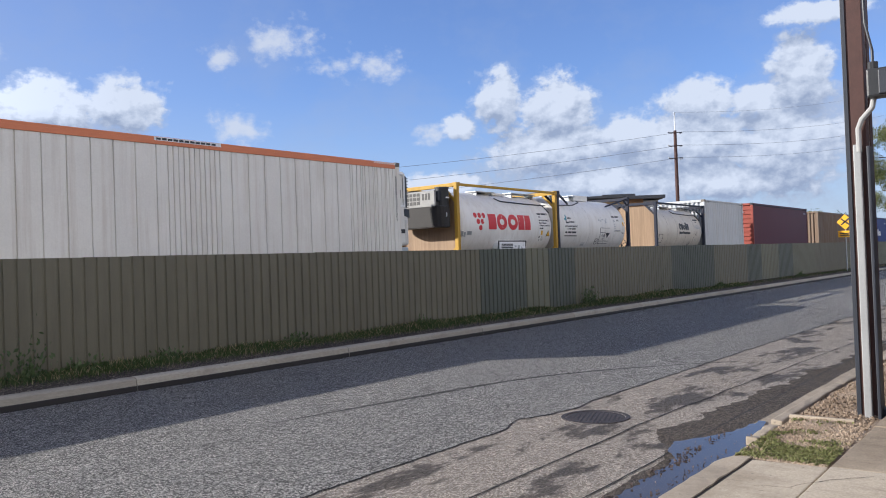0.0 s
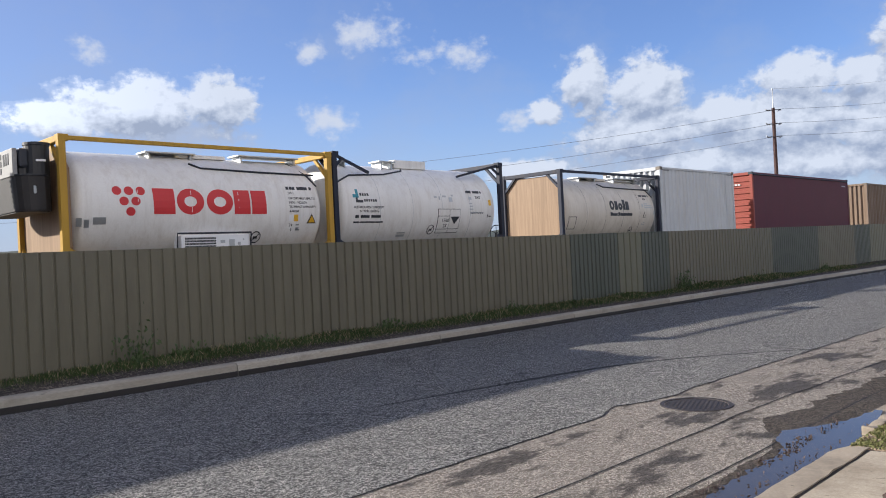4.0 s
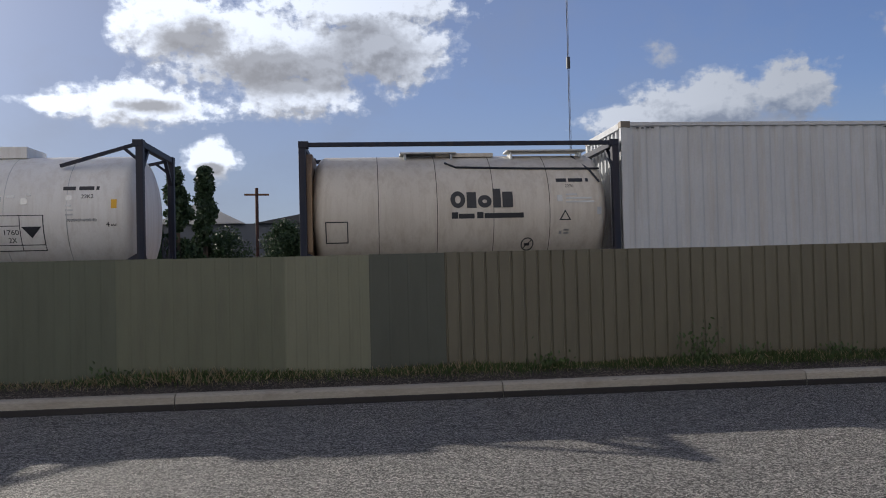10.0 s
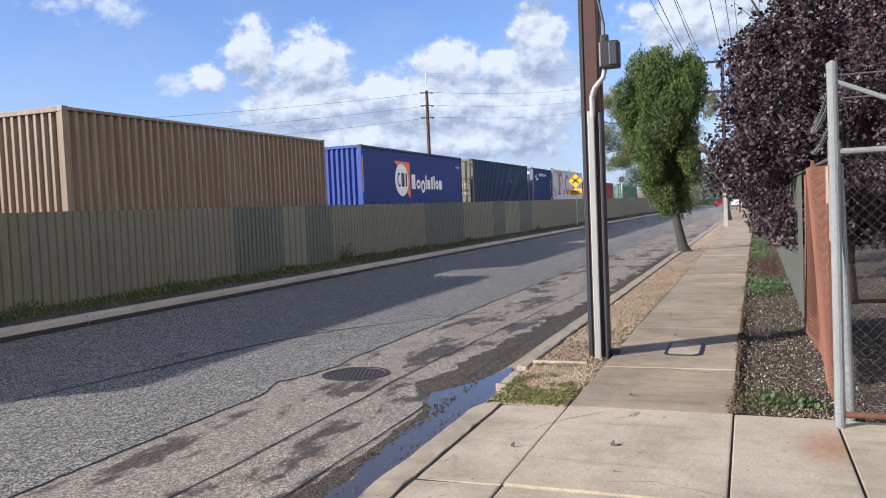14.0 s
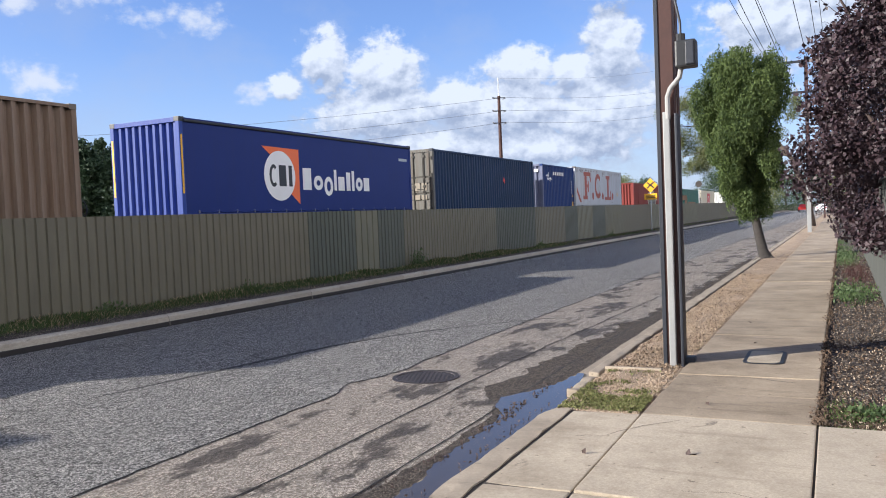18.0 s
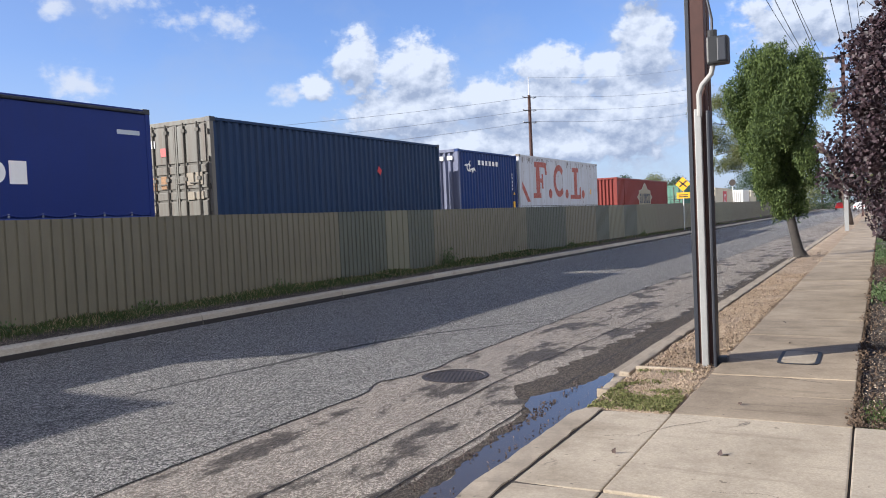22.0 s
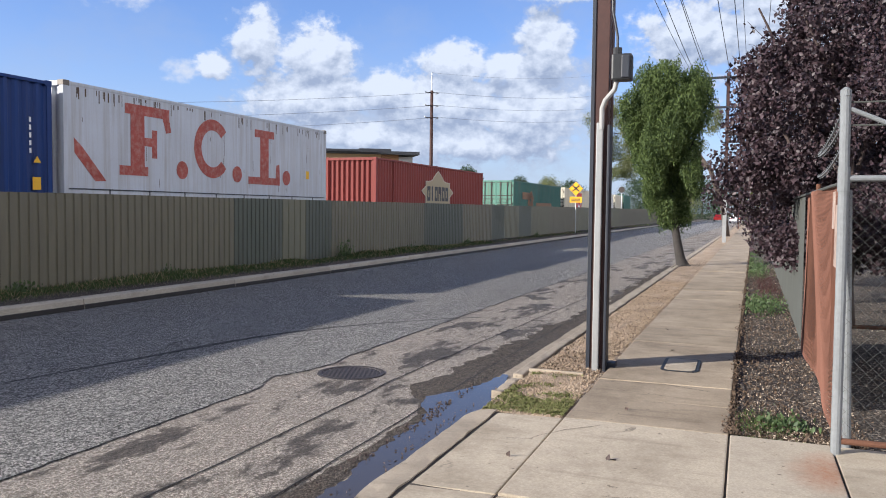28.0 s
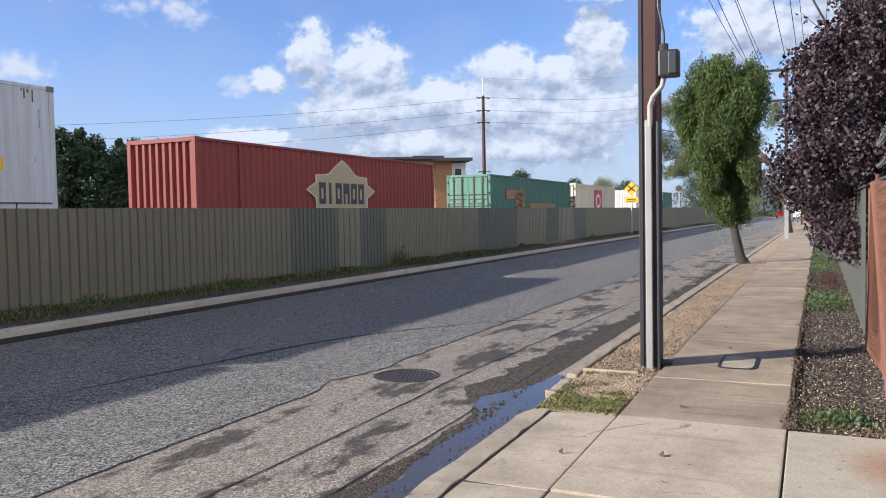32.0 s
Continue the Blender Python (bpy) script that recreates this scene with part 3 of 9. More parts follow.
def flat_shape(outline, depth, m, wrap=None, cuts=0):
    """A thin plate with the given outline (x, y), laid into place by m."""
    bm = bmesh.new()
    lo = [bm.verts.new((x, y, 0.0)) for x, y in outline]
    hi = [bm.verts.new((x, y, depth)) for x, y in outline]
    bm.faces.new(hi)
    bm.faces.new(lo[::-1])
    for i in range(len(outline)):
        bm.faces.new((lo[i], lo[(i + 1) % len(lo)], hi[(i + 1) % len(hi)], hi[i]))
    bmesh.ops.triangulate(bm, faces=[f for f in bm.faces if len(f.verts) > 4])
    if cuts:
        bmesh.ops.subdivide_edges(bm, edges=bm.edges[:], cuts=cuts, use_grid_fill=True)
    for v in bm.verts:
        v.co = m @ v.co
        if wrap:
            v.co = wrap(v.co)
    bmesh.ops.recalc_face_normals(bm, faces=bm.faces)
    return bm


def oval(cx, cy, rx, ry, n=24, a0=0.0, a1=360.0):
    return [(cx + rx * math.cos(radians(a0 + (a1 - a0) * k / n)), cy + ry * math.sin(radians(a0 + (a1 - a0) * k / n))) for k in range(n if a1 - a0 >= 360 else n + 1)]


def band_shape(cx, cy, rx, ry, thick, a0, a1, depth, m, wrap=None, n=28):
    """A flat oval ring or part of one."""
    bm = bmesh.new()
    cols = []
    for k in range(n + 1):
        a = radians(a0 + (a1 - a0) * k / n)
        c, s = math.cos(a), math.sin(a)
        cols.append([bm.verts.new((cx + (rx - i * thick) * c, cy + (ry - i * thick) * s, z)) for i in (0, 1) for z in (0.0, depth)])
    for p, q in zip(cols, cols[1:]):
        for i, j in ((0, 1), (1, 3), (3, 2), (2, 0)):
            bm.faces.new((p[i], p[j], q[j], q[i]))
    for v in bm.verts:
        v.co = m @ v.co
        if wrap:
            v.co = wrap(v.co)
    bmesh.ops.recalc_face_normals(bm, faces=bm.faces)
    return bm

# ---------------------------------------------------------------- ground, road, paths
ROAD_Z = -0.10


def strip(x0, x1, step, y_near, y_far, z, thick, cross=(0.0, 1.0), rise=lambda x, s: 0.0):
    """A slab along x between two edge curves y_near(x) and y_far(x), with points at the given fractions across."""
    bm = bmesh.new()
    xs = [x0 + (x1 - x0) * i / max(1, round((x1 - x0) / step)) for i in range(max(1, round((x1 - x0) / step)) + 1)]
    top = [[bm.verts.new((x, y_near(x) + (y_far(x) - y_near(x)) * s, z + rise(x, s))) for s in cross] for x in xs]
    low = [[bm.verts.new((x, y, z - thick)) for y in (y_near(x), y_far(x))] for x in xs]
    for i in range(len(xs) - 1):
        for j in range(len(cross) - 1):
            bm.faces.new((top[i][j], top[i + 1][j], top[i + 1][j + 1], top[i][j + 1]))
        bm.faces.new((low[i][0], low[i + 1][0], top[i + 1][0], top[i][0]))
        bm.faces.new((top[i][-1], top[i + 1][-1], low[i + 1][1], low[i][1]))
        bm.faces.new((low[i][1], low[i + 1][1], low[i + 1][0], low[i][0]))
    for i in (0, -1):
        bm.faces.new([*top[i], low[i][1], low[i][0]])
    bmesh.ops.recalc_face_normals(bm, faces=bm.faces)
    return bm


# the land: one sheet to the horizon
bm = bmesh.new()
bmesh.ops.create_grid(bm, x_segments=40, y_segments=40, size=1500)
ground = tagged(part("ground", bm, M["ground"], at=pose(0, 0, -0.26)), "dry bare ground reaching to the horizon", "ground", kind="structure")

KERB_FAR, FENCE_Y, TRACK_Y = 10.15, 11.36, 15.97


def bend(x):
    """The road turns a little to the right far off."""
    return -0.000075 * max(0.0, x - 10) ** 2 if x < 120 else -0.9075 - 0.0165 * (x - 120)


def seal_edge(x):
    """Ragged edge between the new seal and the old one; it steps round the manhole."""
    notch = 0.16 * math.exp(-((x - 6.75) / 0.28) ** 2) - 0.06 * math.exp(-((x - 7.6) / 0.3) ** 2)
    return 4.30 - 0.010 * max(0, x - 7) + notch + 0.04 * noise.noise((x * 1.7, 3.0, 0.0)) + 0.03 * noise.noise((x * 7, 5.0, 0.0)) + 0.02 * noise.noise((x * 17, 5.0, 0.0)) + bend(x)


road = tagged(part("road", strip(-80, 320, 2.0, lambda x: 2.0 + bend(x), lambda x: KERB_FAR + 0.05 + bend(x), ROAD_Z - 0.014, 0.12, (0, 0.06, 0.2, 1)), M["old_seal"]),
              "old worn grey chip-seal road edge with damp stains", "road", kind="structure")
tagged(part("road_overlay", strip(-80, 320, 0.1, seal_edge, lambda x: KERB_FAR + bend(x), ROAD_Z - 0.008, 0.010, (0, 0.5, 1)), M["asphalt"]),
       "grey chip-seal asphalt road surface with fine cracks", "road", kind="structure")

# ---------------------------------------------------------------- far kerb and metal fence
far_kerb = tagged(new("kerb_far"), "grey concrete kerb with mitred joints along the fence side", "kerb", kind="structure")
kerb_bm = bmesh.new()  # dark lower face, pale rolled top
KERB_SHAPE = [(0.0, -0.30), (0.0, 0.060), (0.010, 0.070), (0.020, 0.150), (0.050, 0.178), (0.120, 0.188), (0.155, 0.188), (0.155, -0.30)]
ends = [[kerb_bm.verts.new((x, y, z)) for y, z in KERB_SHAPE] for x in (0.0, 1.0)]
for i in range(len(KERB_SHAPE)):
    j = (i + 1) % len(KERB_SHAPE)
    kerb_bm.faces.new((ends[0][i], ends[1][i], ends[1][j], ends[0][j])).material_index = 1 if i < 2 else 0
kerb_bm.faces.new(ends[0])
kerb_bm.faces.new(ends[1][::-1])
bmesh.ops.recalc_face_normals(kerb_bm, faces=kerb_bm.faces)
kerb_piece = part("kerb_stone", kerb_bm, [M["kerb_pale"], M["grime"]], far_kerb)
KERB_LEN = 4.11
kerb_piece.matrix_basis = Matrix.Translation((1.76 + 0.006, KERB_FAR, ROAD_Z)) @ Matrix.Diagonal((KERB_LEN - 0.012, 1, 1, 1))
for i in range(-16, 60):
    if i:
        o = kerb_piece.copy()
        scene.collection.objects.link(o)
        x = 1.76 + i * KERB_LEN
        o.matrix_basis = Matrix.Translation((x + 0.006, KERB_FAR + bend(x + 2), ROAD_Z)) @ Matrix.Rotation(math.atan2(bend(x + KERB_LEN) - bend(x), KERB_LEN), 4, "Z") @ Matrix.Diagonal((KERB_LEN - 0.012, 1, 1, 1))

# narrow dark strip at the foot of the kerb
tagged(part("gutter_grime", strip(-70, 240, 0.5, lambda x: KERB_FAR - 0.02 - 0.03 * noise.noise((x * 0.8, 6, 0)) + bend(x), lambda x: KERB_FAR - 0.002 + bend(x), ROAD_Z - 0.003, 0.004, (0, 1)), M["grime"]), "thin dark line at the foot of the kerb", "grime", kind="structure")
# strip of soil between kerb and fence, sloping up to the fence
tagged(part("verge_far", strip(-80, 250, 0.5, lambda x: KERB_FAR + 0.15 + bend(x), lambda x: FENCE_Y + 0.6 + bend(x), 0.085, 0.25, (0, 0.3, 0.62, 1),
       lambda x, s: 0.05 * s + 0.02 * noise.noise((x * 1.3, s * 3, 0))), M["dirt"]), "dark soil strip with weeds below the fence", "verge", kind="structure")

# sheet fence: a run of 0.78 m sheets, in four greens
fence = tagged(new("fence"), "patched olive and dark green corrugated steel sheet fence", "fence", kind="structure")
SHEET_W, SHEET_H, FENCE_BASE = 0.78, 1.66, 0.13
DARK = [(15.72, 17.82), (18.98, 20.45), (27.55, 31.87), (35.97, 38.0), (40.7, 43.2), (0.08, 1.16), (-18.9, -18.1)]
MID = [(17.82, 18.98), (38.0, 40.7), (43.2, 47.5), (55, 75)]
MOSS = [(-5.04, -3.40), (-18.1, -15.2)]
FERN = [(-3.40, -1.11), (-7.06, -5.04)]
SAGE = [(-15.2, -7.06), (-30, -18.9)]
PALE = [(-1.11, 0.08)]


def sheet_profile(w, depth=1.0):
    """Three shallow trays with narrow folded ribs between them."""
    out, n = [(0.0, 0.0)], 4
    for i in range(n):
        x = i * w / n
        out += [(x + 0.010, 0.030 * depth), (x + 0.024, 0.030 * depth), (x + 0.038, 0.0), (x + w / n - 0.012, 0.008 * depth), (x + w / n, 0.0)]
    return out


fence_meshes = {}


def fence_sheet(x, w, key):
    fold = 0.10 if key in ("moss", "sage", "fern") or x < 1.1 else 0.75 if x < 8 else 1.0  # smooth-backed sheets, shallow ones, then deep ribs
    tag = (round(w, 2), key, fold)
    if tag not in fence_meshes:
        ob = part("fence_sheet", sheet(sheet_profile(w, fold), SHEET_H, 0.004, lambda u, d, v: (u, d, v)), M["fence_" + key], fence)
        fence_meshes[tag] = ob
    else:
        ob = fence_meshes[tag].copy()
        scene.collection.objects.link(ob)
    lift = 0.012 * noise.noise((x * 0.31, 0, 0)) + FENCE_BASE + 0.0016 * max(0, x)
    ob.matrix_basis = Matrix.Translation((x, FENCE_Y + bend(x), lift)) @ Matrix.Rotation(math.atan2(bend(x + w) - bend(x), w), 4, "Z")


edges = sorted({v for span in DARK + MID + PALE + MOSS + SAGE + FERN for v in span} | {-60.0, 150.0})
for a, b in zip(edges, edges[1:]):
    key = "olive"
    for name_, spans in (("mid", MID), ("pale", PALE), ("moss", MOSS), ("sage", SAGE), ("fern", FERN), ("dark", DARK)):
        if any(lo <= (a + b) / 2 <= hi for lo, hi in spans):
            key = name_
    n = max(1, round((b - a) / SHEET_W))
    for i in range(n):
        fence_sheet(a + (b - a) * i / n, (b - a) / n, key)
bm = bmesh.new()
for i in range(-62, 152):
    x = float(i)
    add_box(bm, x, x + 1.0, FENCE_Y + 0.038 + bend(x), FENCE_Y + 0.075 + bend(x), FENCE_BASE + 1.60 + 0.0016 * max(0, x), FENCE_BASE + 1.64 + 0.0016 * max(0, x))
part("fence_rail", bm, M["fence_olive"], fence)

# ---------------------------------------------------------------- near kerb, verge and footpath
def lean(x):
    """The near side drifts a little to the right along the street."""
    return -0.0095 * max(0.0, x - 8.0)


def slab(x0, x1, y0, y1, z=0.0, tilt=0.0, sink=0.0):
    """A paving slab with eased edges; its street side drops by tilt."""
    g = 0.007 if x1 < 6.0 else 0.005
    bm = box(x0 + g, x1 - g, y0 + g, y1 - g, -0.12, 0.0, 0.010)
    for v in bm.verts:
        f = (v.co.y - y0) / (y1 - y0)
        v.co.y += lean(v.co.x)
        v.co.z += z - tilt * f + sink * (v.co.x - x0)
    return bm


footpath = tagged(new("footpath"), "worn beige concrete footpath of jointed slabs", "footpath", kind="structure")
joints = [-8.0, -5.6, -3.6, -1.6, 0.4, 2.4, 4.2, 5.98, 6.82, 7.55, 9.95, 11.4, 13.3, 15.2, 17.0, 18.9, 20.8]
while joints[-1] < 118:
    joints.append(joints[-1] + 1.9)
for i, (a, b) in enumerate(zip(joints, joints[1:])):
    part("paving_slab", slab(a, b, 0.12, 1.32, 0.002 * math.sin(i * 2.3), 0.006 * math.sin(i * 1.7)), M["concrete"] if b < 6.0 else M["concrete_old"], footpath)
for a, b in zip(joints, joints[1:]):
    if b <= 5.99:
        part("paving_slab", slab(a, b, 1.32, 1.86, -0.002, 0.012), M["concrete"], footpath)
        part("paving_slab", slab(a, b, -0.54, 0.12, 0.004), M["concrete_rusty"] if b > 5 else M["concrete"], footpath)
        part("paving_slab", slab(a, b, -2.6, -0.54, 0.0), M["concrete"], footpath)

part("joint_bed", box(-8, 5.98, -2.55, 1.88, -0.10, -0.014), M["joint_dirt"], footpath)
bm = strip(5.98, 118, 2.0, lambda x: 0.13 + lean(x), lambda x: 1.31 + lean(x), -0.016, 0.05, (0, 1))
part("joint_bed", bm, M["joint_dirt"], footpath)


def crack(points, w):
    """A thin dark crack line drawn on the slabs."""
    bm = bmesh.new()
    prev = None
    for k in range(len(points) - 1):
        for j in range(8):
            f = j / 8
            p = Vector((*points[k], 0)).lerp(Vector((*points[k + 1], 0)), f)
            p += Vector((noise.noise(p * 9), noise.noise(p * 9 + Vector((5, 5, 5))), 0)) * 0.02
            n = Vector((points[k + 1][1] - points[k][1], points[k][0] - points[k + 1][0], 0)).normalized() * w * (0.5 + 0.8 * abs(noise.noise(p * 23)))
            cur = [bm.verts.new(p + n + Vector((0, 0, 0.0085))), bm.verts.new(p - n + Vector((0, 0, 0.0085)))]
            if prev:
                bm.faces.new((prev[0], cur[0], cur[1], prev[1]))
            prev = cur
    return part("crack", bm, M["joint_dirt"], footpath)


crack([(5.22, 1.62), (5.30, 1.42), (5.425, 1.366), (5.623, 1.226), (5.87, 0.977)], 0.004)
crack([(7.30, 1.30), (7.44, 1.139), (7.49, 0.727), (7.31, 0.251)], 0.006)
crack([(7.02, 1.25), (7.08, 0.95), (6.98, 0.60)], 0.003)
crack([(9.1, 0.30), (9.3, 0.62), (9.25, 1.1)], 0.004)
crack([(4.3, 0.14), (4.42, 0.5), (4.36, 0.8)], 0.003)
# sloping lip of the crossing, then the upright kerb
near_kerb = tagged(new("kerb_near"), "broken sandy concrete kerb beside a wet gutter", "kerb", kind="structure")
bm = strip(-8, 6.15, 0.12, lambda x: 1.868 + 0.020 * noise.noise((x * 5, 1, 0)) + 0.012 * noise.noise((x * 17, 1, 0)), lambda x: 2.11 + 0.025 * noise.noise((x * 2.5, 9, 0)) - (0.10 * max(0, x - 5.85) / 0.3), -0.004, 0.18, (0, 0.35, 0.8, 1),
           lambda x, s: -0.018 * s - (0.07 if s == 1 else 0) + 0.008 * noise.noise((x * 5, s * 4, 2)))
part("kerb_lip", bm, M["kerb"], near_kerb, "sandy concrete crossing lip")
bm = strip(6.12, 6.62, 0.08, lambda x: 1.96, lambda x: 2.02 + 0.03 * noise.noise((x * 6, 4, 0)), -0.05, 0.14, (0, 0.5, 1), lambda x, s: 0.03 * noise.noise((x * 8, s * 3, 1)))
part("kerb_rubble", bm, M["kerb"], near_kerb, "broken crumbled kerb end")
x = 6.75
k = 0
while x < 118:
    ln = 0.72 if k == 0 else 2.4
    bm = box(x + 0.005, x + ln - 0.005, 2.05, 2.155, -0.25, 0.0, 0.02)
    bmesh.ops.subdivide_edges(bm, edges=[e for e in bm.edges if abs(e.verts[0].co.x - e.verts[1].co.x) > 0.2], cuts=8 if x < 20 else 2)
    for v in bm.verts:
        v.co.y += lean(v.co.x)
        v.co.y += 0.012 * noise.noise((v.co.x * 4, v.co.z * 9, k + 7))
        v.co.z += (-0.04 + 0.025 * noise.noise((v.co.x * 6, 2, k)) if k == 0 else -0.012) + 0.012 * noise.noise((v.co.x * 4, v.co.y * 9, k))
    part("kerb_stone", bm, M["kerb"], near_kerb)
    x += ln
    k += 1

# gutter strip of smooth concrete at the foot of the kerb
tagged(part("gutter", strip(-20, 118, 0.4, lambda x: 2.05 + lean(x), lambda x: 2.36 + lean(x) + 0.03 * noise.noise((x * 1.5, 0, 0)), ROAD_Z - 0.006, 0.05, (0, 0.3, 1), lambda x, s: -0.012 * (1 - s)), M["kerb"]),
       "pale concrete gutter strip beside the kerb", "gutter", kind="structure")
# damp dark band and tar joints on the old seal


def damp_edge(x):
    """Ragged outer edge of the wet ground along the gutter."""
    spread = 0.04 + 0.42 * min(1.0, max(0.0, (x - 6.0) / 0.9)) - 0.055 * max(0.0, x - 7.4)
    fringe = 0.15 * noise.noise((x * 1.1, 2, 0)) + 0.13 * noise.noise((x * 3.2, 2, 0)) + 0.07 * noise.noise((x * 9, 6, 0))
    return 2.50 + max(0.04, spread) + (fringe if x > 6.3 else 0.4 * fringe) + lean(x)


tagged(part("damp_band", strip(2.6, 26, 0.05, lambda x: 2.35 + lean(x) + 0.03 * noise.noise((x * 2, 7, 0)), damp_edge, ROAD_Z - 0.009, 0.004, (0, 1)), M["wet_seal"]),
       "damp dark band along the road edge", "stain", kind="structure")
M["tar"] = surface("tar_joint", (0.022, 0.021, 0.02), 0.6, vary=0.3, fine=60)
for nm, fn, wd in (("tar_joint", lambda x: 3.27 - 0.045 * max(0, x - 8) + 0.03 * noise.noise((x * 1.2, 8, 0)), 0.016), ("tar_joint", lambda x: 2.60 + lean(x) + 0.012 * noise.noise((x * 2, 3, 0)), 0.014)):
    tagged(part(nm, strip(-10, 16 if fn(0) > 3 else 60, 0.15, fn, lambda x: fn(x) + wd * (0.6 + 0.5 * abs(noise.noise((x * 3, 1, 0)))), ROAD_Z - 0.0072, 0.003, (0, 1)), M["tar"]), "thin dark tar joint in the road", "joint", kind="structure")
M["tyre"] = asphalt_material("rubber_mark", (0.035, 0.035, 0.036), (0.32, 0.31, 0.30), 55.0, 0.3)
tagged(part("tar_joint", strip(-10, 70, 0.1, lambda x: seal_edge(x) - 0.003 - 0.016 * max(0.0, noise.noise((x * 5, 4, 0)) + 0.15), lambda x: seal_edge(x) + 0.002, ROAD_Z - 0.0062, 0.004, (0, 1)), M["tar"]), "ragged dark joint between the new and old seal", "joint", kind="structure")
# rubber mark curving across the seal
tyre_line = lambda x: 6.3 - 0.2 * (x - 7.0) - 0.13 * max(0, x - 8.6) ** 2 + 0.03 * noise.noise((x * 0.8, 12, 0))
tagged(part("tyre_mark", strip(5.4, 11.9, 0.1, tyre_line, lambda x: tyre_line(x) + (0.02 + 0.035 * (x - 5.4) if x < 8 else max(0.05, 0.11 - 0.02 * (x - 8))), ROAD_Z - 0.004, 0.003, (0, 1)), M["tyre"]),
       "dark curved tyre mark on the seal", "mark", kind="structure")

# water lying in the gutter
m_, t_, b_ = new_material("gutter_water")
b_.inputs["Base Color"].default_value = (0.060, 0.047, 0.034, 1)
b_.inputs["Roughness"].default_value = 0.02
b_.inputs["IOR"].default_value = 1.45
t_.links.new(link_nodes(t_, "ShaderNodeBump", {"Height": noise_node(t_, 5.0, 2), "Strength": 0.02, "Distance": 0.01}).outputs[0], b_.inputs["Normal"])
M["water"] = m_
bm = strip(3.0, 7.80, 0.03, lambda x: (2.125 + 0.03 * noise.noise((x * 2.5, 9, 0)) if x < 6.1 else 2.03 + 0.02 * noise.noise((x * 6, 4, 0))) + 0.02 * noise.noise((x * 9, 14, 0)) + (0.0 if x < 6.7 else 0.24 * (x - 6.7)),
           lambda x: 2.36 + 0.07 * min(1, max(0, (x - 4.4) / 0.5)) + 0.27 * math.exp(-((x - 6.50) / 0.42) ** 2) - 0.10 * max(0, x - 7.0) + 0.07 * noise.noise((x * 4, 31, 0)) + 0.05 * noise.noise((x * 11, 31, 0)), ROAD_Z + 0.0005, 0.004, (0, 1))
tagged(part("puddle", bm, M["water"]), "shallow puddle lying in the gutter, mirroring the sky", "puddle", kind="structure")

# soil and gravel of the verges
tagged(part("verge_grass", strip(5.99, 7.70, 0.1, lambda x: 1.33, lambda x: 2.02 if x > 6.6 else 1.93, -0.03, 0.2, (0, 0.25, 0.5, 0.75, 1), lambda x, s: 0.02 * noise.noise((x * 3, s * 4, 0)) + 0.015 * math.sin(s * 3.1)), M["gravel"]), "gravelly soil verge with thin grass", "verge", kind="structure")
tagged(part("verge_gravel", strip(7.70, 118, 0.25, lambda x: 1.325 + lean(x), lambda x: 2.035 + lean(x), -0.035, 0.2, (0, 0.25, 0.5, 0.75, 1), lambda x, s: 0.025 * noise.noise((x * 2, s * 3, 5)) + 0.015 * math.sin(s * 3.1)), M["gravel"]), "tan gravel and leaf litter verge", "verge", kind="structure")
tagged(part("garden_bed", strip(5.99, 118, 0.4, lambda x: -9.0, lambda x: 0.115 + lean(x), -0.05, 0.2, (0, 0.4, 0.7, 0.85, 0.93, 0.97, 1), lambda x, s: 0.05 * noise.noise((x * 1.1, s * 14, 8)) + (0.02 if s < 0.97 else 0)), M["dirt"]), "dark soil with leaf litter beside the footpath", "garden bed", kind="structure")
tagged(part("yard_ground", strip(-30, 5.98, 1.0, lambda x: -9.0, lambda x: -2.62, -0.02, 0.2, (0, 0.5, 1)), M["dirt"]), "bare yard ground behind the footpath", "yard", kind="structure")
tagged(part("verge_behind", strip(-80, -8.02, 1.0, lambda x: -9.0, lambda x: 2.02, -0.03, 0.2, (0, 0.5, 1)), M["gravel"]), "gravel verge further down the street", "verge", kind="structure")
edging = tagged(part("edging_strip", box(7.695, 7.735, 1.50, 2.05, -0.08, 0.004, 0.006), M["kerb"]), "pale concrete edging strip across the verge", "edging", kind="structure")

# manhole
manhole = thing("manhole", pose(7.27, 3.83, ROAD_Z - 0.024), "round rusty cast-iron manhole cover set in the road", "manhole")
bm = bmesh.new()
bmesh.ops.create_circle(bm, cap_ends=True, segments=40, radius=0.298)
top = bmesh.ops.extrude_face_region(bm, geom=bm.faces[:])
bmesh.ops.translate(bm, verts=[v for v in top["geom"] if isinstance(v, bmesh.types.BMVert)], vec=(0, 0, 0.012))
bmesh.ops.recalc_face_normals(bm, faces=bm.faces)
cover = part("cover", bm, M["iron"], manhole)
bm = bmesh.new()
for i in range(-6, 7):
    for j in range(-6, 7):
        if math.hypot(i, j) < 6.2:
            add_box(bm, i * 0.045 - 0.016, i * 0.045 + 0.016, j * 0.045 - 0.012, j * 0.045 + 0.012, 0.011, 0.017, Matrix.Rotation(radians(20), 4, "Z"))
part("tread", bm, M["iron"], cover)
bm = bmesh.new()
ring = []
for k in range(48):
    a = k * math.tau / 48
    ring.append([bm.verts.new((r * math.cos(a), r * math.sin(a), z)) for r, z in ((0.307, 0.0), (0.307, 0.018), (0.348, 0.018), (0.352, 0.0))])
for k in range(48):
    for j in range(3):
        bm.faces.new((ring[k][j], ring[k][j + 1], ring[(k + 1) % 48][j + 1], ring[(k + 1) % 48][j]))
bmesh.ops.recalc_face_normals(bm, faces=bm.faces)
